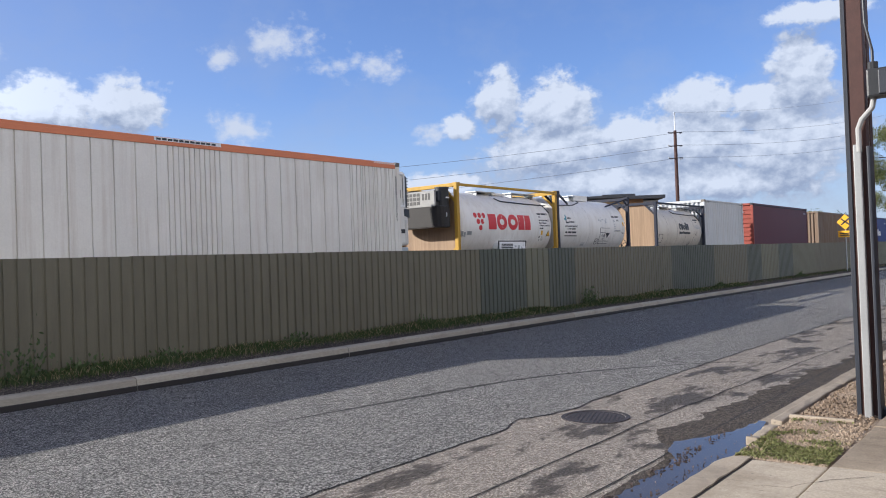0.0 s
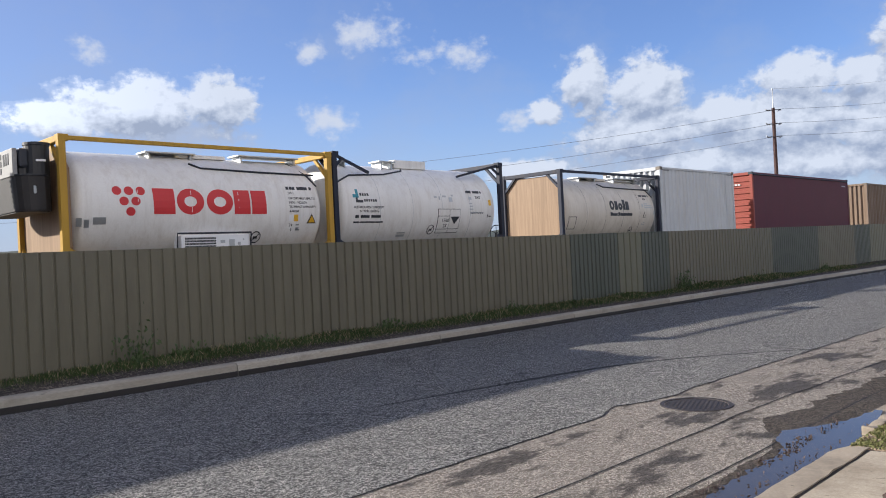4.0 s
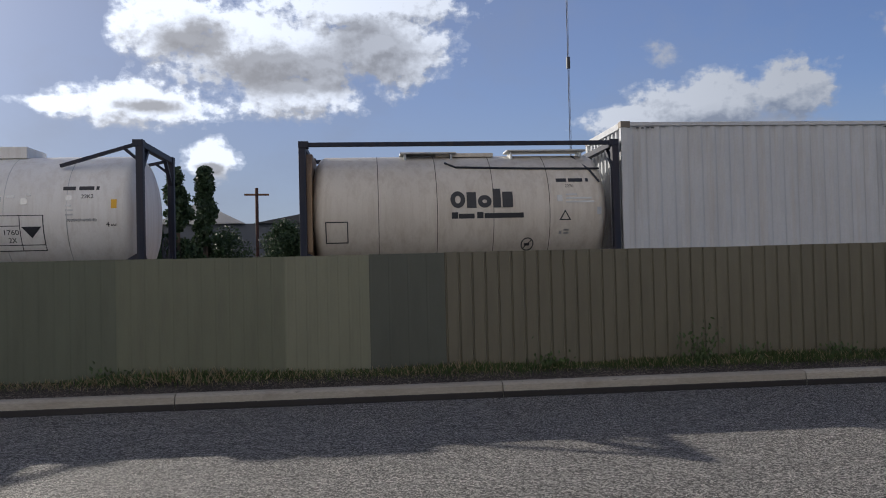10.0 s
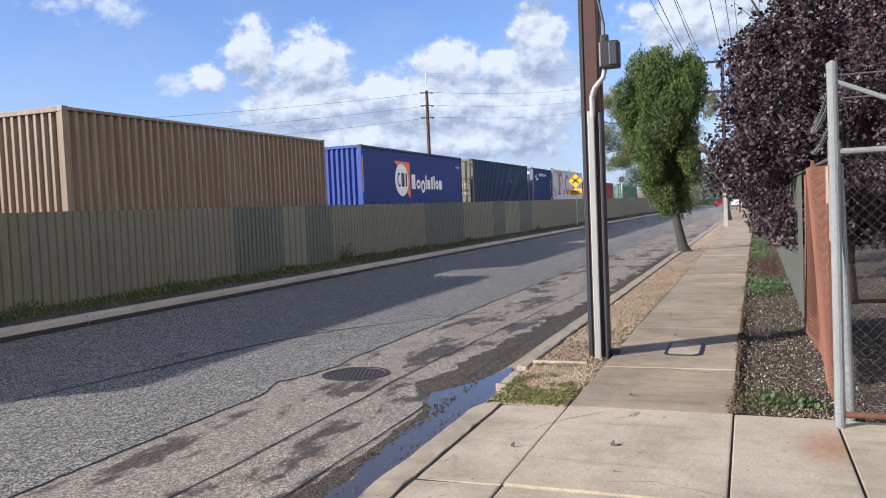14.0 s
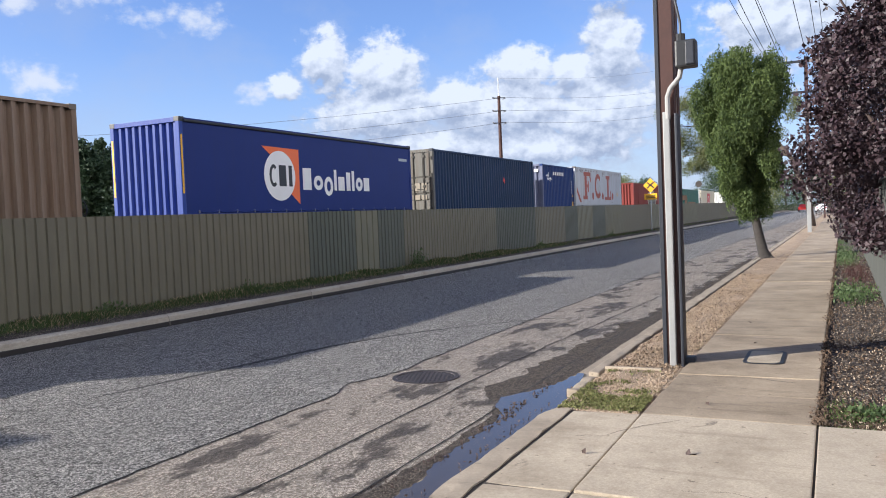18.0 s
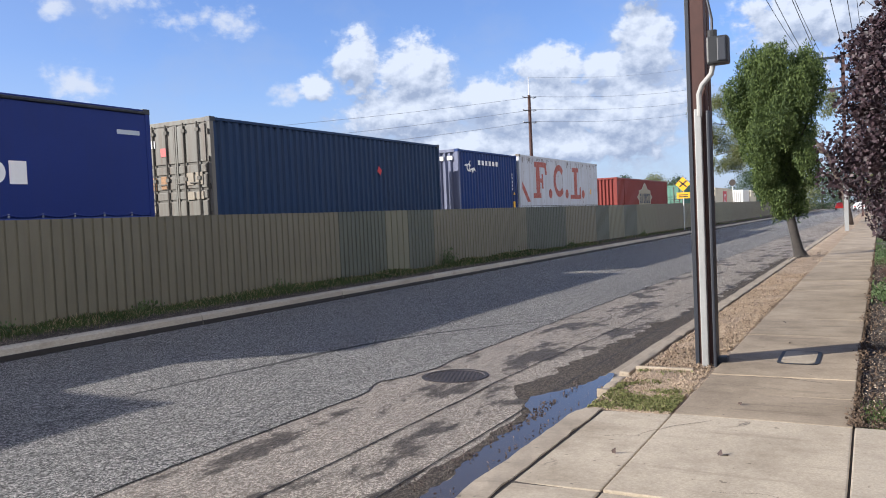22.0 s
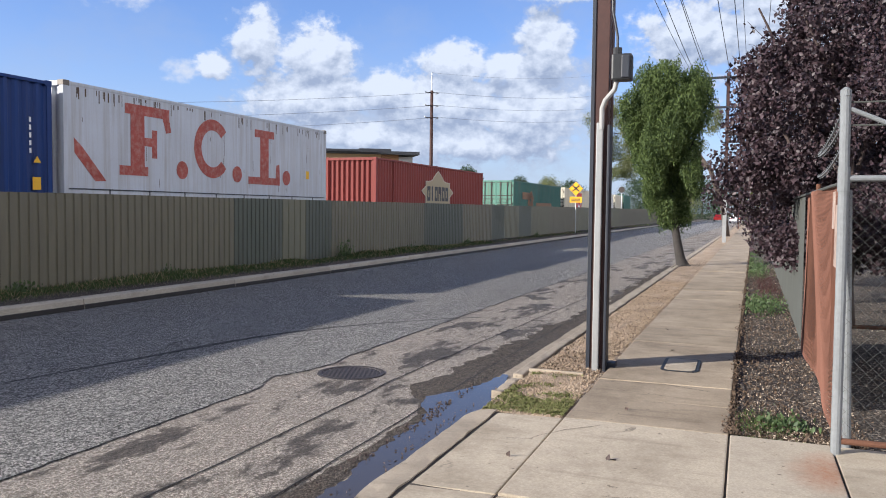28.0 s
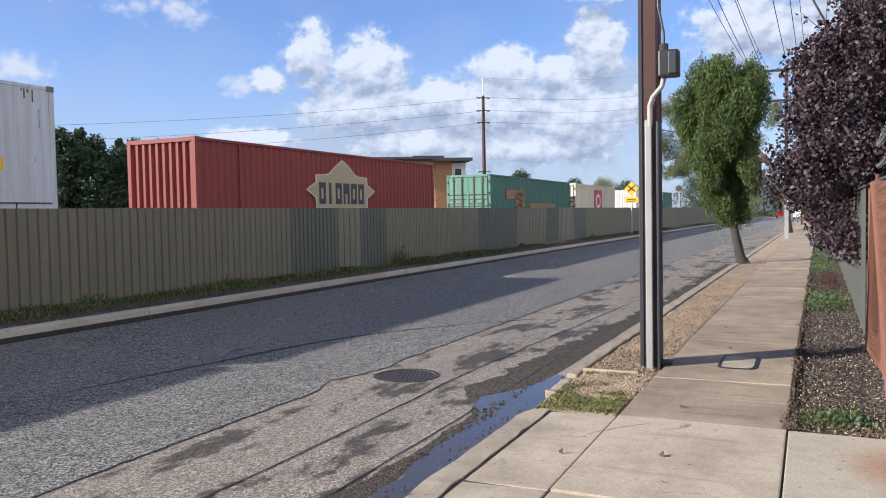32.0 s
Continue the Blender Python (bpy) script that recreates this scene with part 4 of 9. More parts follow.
part("frame", bm, M["iron"], manhole)

# service pit in the footpath
pit = thing("service_pit", pose(8.53, 0.635, 0.004), "pale concrete service pit lid with a dark frame", "pit lid")


def rounded_plate(lx, ly, r, z0, z1):
    bm = bmesh.new()
    vs = []
    for cx, cy, a0 in ((lx / 2 - r, ly / 2 - r, 0), (-lx / 2 + r, ly / 2 - r, 90), (-lx / 2 + r, -ly / 2 + r, 180), (lx / 2 - r, -ly / 2 + r, 270)):
        vs += [(cx + r * math.cos(radians(a0 + k * 22.5)), cy + r * math.sin(radians(a0 + k * 22.5))) for k in range(5)]
    lo = [bm.verts.new((x, y, z0)) for x, y in vs]
    hi = [bm.verts.new((x, y, z1)) for x, y in vs]
    bm.faces.new(hi)
    bm.faces.new(lo[::-1])
    for i in range(len(vs)):
        bm.faces.new((lo[i], lo[(i + 1) % len(vs)], hi[(i + 1) % len(vs)], hi[i]))
    return bm


part("frame", rounded_plate(0.74, 0.37, 0.09, -0.02, 0.004), M["black"], pit)
part("lid", rounded_plate(0.66, 0.30, 0.07, -0.01, 0.007), M["concrete"], pit)

# ---------------------------------------------------------------- the train
TRAIN = []  # thing, x of its rear end at the start, y, z
NEAR_Y = 14.75


def flat_mat(name, c, rough=0.5):
    return surface(name, c, rough, vary=0.06, coarse=1.0, fine=25, bump=0.02)


M["white"] = container_paint("weathered_white", (0.72, 0.72, 0.70), 0.12, (0.42, 0.36, 0.30))
M["casting"] = surface("corner_casting_steel", (0.17, 0.15, 0.13), 0.6, 0.3, vary=0.25)


M["rail_grey"] = surface("worn_buckle", (0.20, 0.22, 0.28), 0.5, 0.3, vary=0.2)
M["rod"] = surface("weathered_rod_gap_shade", (0.075, 0.07, 0.062), 0.65, 0.3, vary=0.3, fine=40)


def castings(root, L, W, H, material):
    base = None
    for x in (0, L - 0.178):
        for y in (0, W - 0.162):
            for z in (0, H - 0.118):
                m = Matrix.Translation((x, y, z))
                if base is None:
                    base = part("corner_casting", box(-0.004, 0.182, -0.006, 0.168, -0.002, 0.121, 0.008), material, root, at=m)
                else:
                    o = base.copy()
                    scene.collection.objects.link(o)
                    o.matrix_basis = m


def end_doors(root, x, W, H, paint, steel, outward):
    """A pair of doors with four lock rods, hinges and handles at the end x."""
    s = outward
    for k, (y0, y1) in enumerate(((0.10, W / 2 - 0.01), (W / 2 + 0.01, W - 0.10))):
        # dark leaf colour paints the shadow lines in the gaps between the panels
        door = part("door", box(min(x, x + s * 0.05), max(x, x + s * 0.05), y0, y1, 0.16, H - 0.14, 0.006), steel, root)
        part("door_edge", box(min(x + s * 0.04, x + s * 0.085), max(x + s * 0.04, x + s * 0.085), y0 if k else y1 - 0.05, y0 + 0.05 if k else y1, 0.16, H - 0.14, 0.005), paint, door)
        for za, zb in ((0.00, 0.24), (0.255, 0.34), (0.36, 0.50), (0.515, 0.60), (0.62, 1.0)):
            za, zb = 0.17 + za * (H - 0.32), 0.17 + zb * (H - 0.32)
            for fa, fb in ((0.0, 0.25), (0.31, 0.69), (0.75, 1.0)):
                ya, yb = y0 + 0.06 + fa * (y1 - y0 - 0.12), y0 + 0.06 + fb * (y1 - y0 - 0.12)
                part("door_panel", box(min(x + s * 0.04, x + s * 0.075), max(x + s * 0.04, x + s * 0.075), ya, yb, za, zb - 0.02, 0.008), paint, door)
        for f in (0.28, 0.72):
            y = y0 + (y1 - y0) * f
            rod = tube([(x + s * 0.10, y, 0.10), (x + s * 0.10, y, H - 0.10)], 0.02, 8)
            for z in (0.25, H * 0.45, H - 0.35):
                add_box(rod, min(x + s * 0.05, x + s * 0.12), max(x + s * 0.05, x + s * 0.12), y - 0.06, y + 0.06, z, z + 0.09)
            part("lock_rod", rod, steel, door)
            part("handle", box(min(x + s * 0.10, x + s * 0.125), max(x + s * 0.10, x + s * 0.125), y - 0.02, y + 0.32, H * 0.42, H * 0.42 + 0.035, 0.006), steel, door)
        for j in range(4):
            z = 0.35 + j * (H - 0.8) / 3
            ye = y0 - 0.05 if k == 0 else y1 + 0.0
            part("hinge", box(min(x, x + s * 0.09), max(x, x + s * 0.09), ye, ye + 0.05, z, z + 0.14, 0.006), steel, door)


def container(name, label, x0, z0, L, H, paint, end_paint=None, side="ribbed", west="ribbed", rail=None, W=2.44, pitch=0.28, depth=0.050, castmat=None):
    """A shipping container. Its origin is the near lower corner of its rear (-x) end. side, west: ribbed, flat, slatted, doors."""
    end_paint = end_paint or paint
    rail = rail or paint
    root = thing(name, pose(x0, NEAR_Y, z0), label, "container", "containers on the train")
    TRAIN.append((root, x0, NEAR_Y, z0))
    low, high = 0.15, H - 0.09
    for y, s in ((0.035, 1), (W - 0.035, -1)):
        if side == "grooved":
            bm = sheet(grooved(L - 0.24, REEFER_GROOVES), high - low, 0.003, lambda u, d, v: (0.12 + u, y + s * (d - 0.022), low + v))
        elif side == "ribbed":
            bm = sheet(trapezoid(L - 0.24, pitch, depth), high - low, 0.003, lambda u, d, v: (0.12 + u, y + s * (d - 0.015), low + v))
        else:
            bm = box(0.12, L - 0.12, min(y - s * 0.022, y + s * 0.02), max(y - s * 0.022, y + s * 0.02), low, high)
        part("side_wall", bm, paint, root)
        part("top_rail", box(0.17, L - 0.17, y - 0.035, y + 0.035, H - 0.09, H - 0.015, 0.008), rail, root)
        part("bottom_rail", box(0.17, L - 0.17, y - 0.035, y + 0.035, 0.0, 0.155, 0.008), rail, root)
    for x in (0.0, L - 0.13):
        for y in (0.0, W - 0.13):
            part("corner_post", box(x, x + 0.13, y, y + 0.13, 0.11, H - 0.11, 0.01), end_paint if x == 0 else paint, root)
    for x, s, kind in ((0.05, 1, west), (L - 0.05, -1, "ribbed")):
        mt = end_paint if s == 1 else paint
        if kind == "ribbed":
            part("end_wall", sheet(trapezoid(W - 0.26, 0.245, 0.072, 0.34), H - 0.2, 0.003, lambda u, d, v: (x + s * (d - 0.02), 0.13 + u, 0.1 + v)), mt, root)
        elif kind == "slatted":
            part("end_wall", sheet(trapezoid(H - 0.3, 0.27, 0.05, 0.40), W - 0.26, 0.003, lambda u, d, v: (x + s * (d - 0.02), 0.13 + v, 0.16 + u)), mt, root)
        elif kind == "doors":
            end_doors(root, x, W, H, mt, M["rod"], -s)
        else:
            part("end_wall", box(x - 0.02, x + 0.02, 0.13, W - 0.13, 0.1, H - 0.1), mt, root)
        part("header", box(x - 0.05, x + 0.05, 0.17, W - 0.17, H - 0.13, H - 0.01, 0.008), mt, root)
        part("sill", box(x - 0.05, x + 0.05, 0.17, W - 0.17, 0.0, 0.13, 0.008), mt, root)
    part("roof", sheet(trapezoid(L - 0.2, 0.42, 0.02), W - 0.12, 0.003, lambda u, d, v: (0.1 + u, 0.06 + v, H - 0.045 + d)), paint, root)
    part("floor", box(0.1, L - 0.1, 0.08, W - 0.08, 0.08, 0.14), M["timber"], root)
    castings(root, L, W, H, castmat or rail)
    return root


L20, L40, L48 = 6.058, 12.192, 14.63

P = {
    "reefer": container_paint("reefer_white", (0.74, 0.73, 0.69), 0.10, (0.40, 0.33, 0.26)),
    "offwhite": container_paint("offwhite_panel", (0.52, 0.545, 0.57), 0.10, (0.42, 0.37, 0.30)),
    "orange_rail": flat_mat("orange_rail", (0.62, 0.20, 0.09)),
    "maroon": container_paint("maroon_curtain", (0.090, 0.019, 0.032), 0.14, (0.065, 0.022, 0.03)),
    "maroon_end": container_paint("red_end", (0.29, 0.075, 0.058), 0.2, (0.22, 0.08, 0.05)),
    "tan": container_paint("tan_paint", (0.235, 0.182, 0.140), 0.5, (0.15, 0.085, 0.05)),
    "blue": container_paint("blue_curtain", (0.012, 0.028, 0.160), 0.05, (0.02, 0.03, 0.12)),
    # pale blue streak colour paints in highlights on the end's ribs
    "blue_end": container_paint("blue_end", (0.030, 0.062, 0.28), 0.10, (0.12, 0.16, 0.32)),
    "navy_grey": container_paint("slate_blue_paint", (0.014, 0.037, 0.096), 0.16, (0.035, 0.045, 0.06)),
    "olive_end": container_paint("grey_green_doors", (0.165, 0.168, 0.155), 0.50, (0.10, 0.066, 0.044)),
    "navy": container_paint("navy_paint", (0.014, 0.042, 0.165), 0.15, (0.05, 0.045, 0.06)),
    "navy_end": container_paint("chalked_navy_end", (0.17, 0.19, 0.28), 0.25, (0.06, 0.06, 0.10)),
    "chalky_box": container_paint("chalky_white", (0.49, 0.53, 0.59), 0.22, (0.26, 0.21, 0.17)),
    "red": container_paint("faded_red", (0.215, 0.047, 0.042), 0.2, (0.20, 0.05, 0.035)),
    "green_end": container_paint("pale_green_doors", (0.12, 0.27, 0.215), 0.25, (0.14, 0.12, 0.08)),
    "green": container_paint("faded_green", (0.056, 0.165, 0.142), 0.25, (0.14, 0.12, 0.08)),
    "cream": container_paint("cream_paint", (0.66, 0.62, 0.50), 0.2, (0.35, 0.28, 0.2)),
}



def grooved(length, spots, w=0.030, d=0.034):
    out = [(0.0, 0.0)]
    for p in sorted(spots):
        if p - w / 2 > out[-1][0] + 0.004 and p + w / 2 < length:
            out += [(p - w / 2, 0.0), (p - w / 4, d), (p + w / 4, d), (p + w / 2, 0.0)]
    return out + [(length, 0.0)]


REEFER_GROOVES = [0.25 + 0.47 * i for i in range(26) if not (4.6 < 0.25 + 0.47 * i < 6.0)] + [4.75 + 0.13 * i for i in range(11)] + [10.2 + 0.16 * i for i in range(12)]
reefer = container("refrigerated_container", "white ribbed refrigerated container with an orange top rail", 16.7 - 0.0 - L40, 1.48, L40, 2.9, P["reefer"], rail=P["orange_rail"], castmat=M["casting"], side="grooved")
part("top_band", box(0.19, L40 - 0.19, -0.004, 0.03, 2.72, 2.82, 0.006), P["orange_rail"], reefer, "orange band below the roof")
white20 = container("white_container", "plain off-white twenty-foot container, lightly streaked", 40.36, 1.40, L20, 2.9, P["offwhite"], depth=0.030, castmat=M["casting"])
maroon = container("curtain_container", "maroon curtain-sided container with a red slatted end", 48.25, 1.48, L40, 2.93, P["maroon"], P["maroon_end"], side="flat", west="slatted", castmat=M["steel_dark"])
tan = container("tan_container", "tan rust-streaked corrugated forty-foot container", 63.65, 1.44, L40, 2.9, P["tan"], depth=0.110, castmat=M["casting"])
curtain_box = container("curtain_container", "blue curtain-sided container with white and orange lettering", 78.85, 1.48, L40, 2.9, P["blue"], P["blue_end"], side="flat", castmat=M["steel_dark"])
slate = container("slate_container", "dark slate blue corrugated container with grey-green doors", 92.95, 1.52, L40, 2.9, P["navy_grey"], P["olive_end"], west="doors", depth=0.065, castmat=M["steel_dark"])
navy = container("navy_container", "navy blue corrugated twenty-foot container with white lettering", 106.7, 1.48, L20, 2.9, P["navy"], P["navy_end"], depth=0.055)
chalky_box = container("white_container", "chalky white forty-foot container with large red letters", 113.08, 1.58, L40, 2.9, P["chalky_box"], side="flat", castmat=M["casting"])
faded_red_box = container("red_container", "faded red corrugated forty-eight-foot container", 129.55, 1.20, L48, 2.6, P["red"])
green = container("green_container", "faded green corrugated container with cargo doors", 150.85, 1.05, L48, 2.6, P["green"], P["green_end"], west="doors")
cream = container("cream_container", "cream corrugated container with a dark square sign", 167.0, 1.05, L40, 2.6, P["cream"], west="doors")

# ---------------------------------------------------------------- tank containers and fittings of the train
M["tank_white"] = container_paint("tank_white", (0.76, 0.755, 0.73), 0.12, (0.45, 0.40, 0.34), 0.4)
M["tank_cream"] = container_paint("tank_cream", (0.62, 0.585, 0.52), 0.2, (0.36, 0.30, 0.23), 0.4)
M["frame_yellow"] = container_paint("frame_yellow", (0.48, 0.29, 0.045), 0.15, (0.22, 0.12, 0.04))
M["frame_navy"] = container_paint("frame_navy", (0.020, 0.026, 0.045), 0.2, (0.08, 0.06, 0.05))
M["tan_panel"] = container_paint("tan_end_panel", (0.34, 0.235, 0.15), 0.45, (0.13, 0.085, 0.055))
M["print_red"] = flat_mat("print_red", (0.56, 0.028, 0.032))
M["print_dark"] = flat_mat("print_dark", (0.025, 0.028, 0.035))
M["print_white"] = flat_mat("print_white", (0.78, 0.79, 0.80))
M["print_orange"] = flat_mat("print_orange", (0.78, 0.16, 0.045))
M["print_orange_faded"] = surface("rust_bloom", (0.30, 0.17, 0.09), 0.8, vary=0.3, coarse=5, fine=40)
M["print_amber"] = flat_mat("print_amber", (0.75, 0.42, 0.02))
M["print_teal"] = flat_mat("print_teal", (0.03, 0.24, 0.32))
M["grille"] = surface("dark_grille", (0.035, 0.04, 0.05), 0.5, 0.2, vary=0.2)
TW, TH, TR, TCZ = 2.438, 2.591, 1.16, 1.28


def on_shell(p, lift=0.0):
    """Bends a point of the near side onto the tank's round shell."""
    dz = max(-TR + 0.02, min(TR - 0.02, p.z - TCZ))
    return Vector((p.x, TW / 2 - math.sqrt(TR * TR - dz * dz) + (p.y + 0.004) - lift, p.z))


def shell_mesh(x0, x1, r, cz, dome=0.32, flat_end=False):
    bm = bmesh.new()
    prof = [(x0 + dome * (1 - math.cos(radians(a))), r * math.sin(radians(a)) ** 0.75) for a in (0.0, 12, 25, 40, 55, 70, 82, 90)]
    prof += [(x0 + dome + (x1 - x0 - 2 * dome) * f, r) for f in (0.25, 0.5, 0.75)]
    prof += [(x1 - (x - x0), rr) for x, rr in prof[7::-1]]
    n = 48
    rings = [[bm.verts.new((x, TW / 2 + max(rr, 0.02) * math.cos(k * math.tau / n), cz + max(rr, 0.02) * math.sin(k * math.tau / n))) for k in range(n)] for x, rr in prof]
    for a, b in zip(rings, rings[1:]):
        for k in range(n):
            bm.faces.new((a[k], a[(k + 1) % n], b[(k + 1) % n], b[k]))
    bm.faces.new(rings[0])
    bm.faces.new(rings[-1][::-1])
    bmesh.ops.recalc_face_normals(bm, faces=bm.faces)
    return bm


def tank_container(name, label, x0, z0, shell_paint, steel, rails=True, octagon=False, seams=None):
    root = thing(name, pose(x0, NEAR_Y, z0), label, "tank", "containers on the train")
    TRAIN.append((root, x0, NEAR_Y, z0))
    L = L20
    shell = part("shell", shell_mesh(0.14 if octagon else 0.10, L - 0.10, TR, TCZ), shell_paint, root, smooth=True)
    for x in (1.45, 2.55, 3.62, 4.70):
        bm = bmesh.new()
        for k in range(24):
            a0, a1 = radians(90 + k * 7.5), radians(97.5 + k * 7.5)
            q = [bm.verts.new((x + dx, TW / 2 + (TR + 0.004) * math.cos(a), TCZ + (TR + 0.004) * math.sin(a))) for a in (a0, a1) for dx in (-0.006, 0.006)]
            bm.faces.new((q[0], q[1], q[3], q[2]))
        part("seam", bm, seams or (shell_paint if rails else M["steel_grey"]), shell)
    for x in (0.0, L - 0.13):
        for y in (0.0, TW - 0.13):
            part("corner_post", box(x, x + 0.13, y, y + 0.13, 0.11, TH - 0.11, 0.012), steel, root)
        part("end_header", box(x, x + 0.12, 0.17, TW - 0.17, TH - 0.13, TH - 0.01, 0.01), steel, root)
        part("end_sill", box(x, x + 0.12, 0.17, TW - 0.17, 0.0, 0.13, 0.01), steel, root)
        s = 1 if x == 0 else -1
        xx = x + 0.065
        for y, d in ((0.065, 1), (TW - 0.065, -1)):
            part("end_brace", beam((xx, y, TH - 0.62), (xx, y + d * 0.55, TH - 0.07), 0.07, 0.07), steel, root)
            part("end_brace", beam((xx, y, 0.62), (xx, y + d * 0.55, 0.07), 0.07, 0.07), steel, root)
            part("saddle_brace", beam((xx, y, 0.52), (xx + s * 0.75, y + d * 0.12, 0.10), 0.09, 0.09), steel, root)
    for y in (0.05, TW - 0.05):
        part("bottom_rail", box(0.17, L - 0.17, y - 0.05, y + 0.05, 0.0, 0.13, 0.01), steel, root)
        if rails:
            part("top_rail", box(0.17, L - 0.17, y - 0.04, y + 0.04, TH - 0.10, TH - 0.02, 0.01), steel, root)
        else:
            for xa, xb in ((0.07, 1.35), (L - 0.07, L - 1.55)):
                part("top_brace", beam((xa, y + (0.01 if y < 1 else -0.01), TH - 0.06), (xb, y + (0.30 if y < 1 else -0.30), TH - 0.42), 0.055, 0.06), steel, root)
                part("top_brace", beam((xa, y, TH - 0.38), (xa + (0.3 if xa < 1 else -0.3), y + (0.06 if y < 1 else -0.06), TH - 0.13), 0.05, 0.05), steel, root)
    if octagon:
        ring = [(0.55, 0.12), (TW - 0.55, 0.12), (TW - 0.13, 0.55), (TW - 0.13, TH - 0.6), (TW - 0.55, TH - 0.16), (0.55, TH - 0.16), (0.13, TH - 0.6), (0.13, 0.55)]
        bm = bmesh.new()
        a = [bm.verts.new((0.09, y, z)) for y, z in ring]
        b = [bm.verts.new((0.22, y, z)) for y, z in ring]
        bm.faces.new(a)
        bm.faces.new(b[::-1])
        for i in range(8):
            bm.faces.new((a[i], a[(i + 1) % 8], b[(i + 1) % 8], b[i]))
        bmesh.ops.recalc_face_normals(bm, faces=bm.faces)
        part("end_panel", bm, M["tan_panel"], root, "tan insulated end panel")
    # walkway boards, manlid box and spill bar on top
    top = TCZ + TR
    for xa, xb, h in ((1.9, 3.0, 0.03), (4.0, 5.6, 0.06)) if rails else ((2.0, 2.55, 0.10), (0.55, 1.0, 0.05)):
        board = part("walkway", box(xa, xb, 0.66, 1.10, top + h - 0.035, top + h, 0.008), M["steel_grey"], root)
        for xs in (xa + 0.08, xb - 0.12):
            part("walkway_foot", box(xs, xs + 0.04, 0.70, 1.06, top - 0.12, top + h - 0.035), M["steel_grey"], board)
    part("manlid_box", box(2.6, 3.75, 0.78, 1.70, top - 0.06, top + (0.02 if rails else 0.16), 0.015), shell_paint, root)
    pts = [(2.75, 0.0, TH - 0.36), (2.95, 0.0, TH - 0.46), (4.3, 0.0, TH - 0.50), (L - 0.3, 0.0, TH - 0.52)] if rails else [(0.2, 0, TH - 0.72), (0.75, 0, TH - 0.5), (1.9, 0, TH - 0.44), (2.7, 0, TH - 0.3), (2.95, 0, TH - 0.18)]
    bar = [on_shell(Vector(p), 0.03) for p in pts]
    part("drain_pipe", tube(bar, 0.022, 6), M["steel_dark"], root)
    if rails:
        part("hose", tube([on_shell(Vector(p), 0.03) for p in ((L - 0.72, 0, TH - 0.22), (L - 0.5, 0, TH - 0.55), (L - 0.36, 0, TH - 0.8))], 0.02, 6), M["steel_dark"], root)
    castings(root, L, TW, TH, steel)
    for x in (1.55, L - 1.7):
        part("strap_foot", box(x, x + 0.07, 0.02, 0.10, 0.10, 0.42, 0.005), M["steel_dark"], root)
    return root


def print_on(root, text, x, z, size, mat="print_dark", width=None, bold=0.0):
    return words(text, size, M[mat], root, facing(x, z, 0.0), 0.003, width, bold, wrap=lambda p: on_shell(p, 0.006))


def bars_on(root, rows, mat="print_dark", name="small_print"):
    return bars(rows, M[mat], root, facing(0, 0, 0.0), name, wrap=lambda p: on_shell(p, 0.006))


def plate_on(root, outline, mat, name="emblem", cuts=2):
    return part(name, flat_shape(outline, 0.004, facing(0, 0, 0.0), wrap=lambda p: on_shell(p, 0.004), cuts=cuts), M[mat], root)


red_text_tank = tank_container("tank_container", "white tank container in a yellow frame with red emblem", 19.33, 1.40, M["tank_white"], M["frame_yellow"], True, True)
for i, (cx, cz) in enumerate(((1.05, 1.60), (1.28, 1.60), (1.51, 1.60), (1.17, 1.40), (1.40, 1.40), (1.29, 1.20))):
    plate_on(red_text_tank, oval(cx, cz, 0.09, 0.085, 20), "print_red", "emblem_dot", 0)
# the owner's mark: five plain red blocks, two of them ringed
for x, w, ringed in ((1.75, 0.44, 0), (2.23, 0.59, 1), (2.88, 0.60, 1), (3.51, 0.38, 0), (3.93, 0.36, 0)):
    if ringed:
        part("emblem_block", band_shape(x + w / 2, 1.405, w / 2, 0.265, 0.16, 0, 360, 0.004, facing(0, 0, 0.0), lambda p: on_shell(p, 0.004)), M["print_red"], red_text_tank)
    else:
        plate_on(red_text_tank, [(x, 1.15), (x + w, 1.15), (x + w, 1.66), (x, 1.66)], "print_red", "emblem_block", 3)
bars_on(red_text_tank, [(4.86, 1.70, 0.07, 0.07), (4.95, 1.70, 0.07, 0.07), (5.03, 1.70, 0.06, 0.07), (5.15, 1.70, 0.28, 0.07), (5.48, 1.70, 0.06, 0.07)])
print_on(red_text_tank, "22K2", 4.88, 1.60, 0.075)
print_on(red_text_tank, "UN PORTABLE TANK T11", 4.88, 1.48, 0.075, width=0.70)
print_on(red_text_tank, "IMDG - RID/ADR", 4.88, 1.385, 0.075, width=0.48)
print_on(red_text_tank, "TC IMPACT APPROVED", 4.88, 1.29, 0.075, width=0.70)
print_on(red_text_tank, "AAR600", 4.88, 1.19, 0.075, width=0.24)
print_on(red_text_tank, "24", 4.88, 0.88, 0.09)
print_on(red_text_tank, "4", 4.92, 0.78, 0.09)
bars_on(red_text_tank, [(5.06, 0.90, 0.09, 0.02), (5.06, 0.83, 0.09, 0.02), (5.06, 0.79, 0.12, 0.02)])
plate_on(red_text_tank, [(4.86, 1.0), (4.97, 1.0), (4.97, 1.14), (4.86, 1.14)], "print_white", "label_plate", 0)
plate_on(red_text_tank, [(5.0, 0.99), (5.11, 0.99), (5.11, 1.14), (5.0, 1.14)], "print_amber", "label_plate", 0)
plate_on(red_text_tank, [(5.35, 0.94), (5.60, 0.94), (5.475, 1.16)], "print_dark", "warning_border", 1)
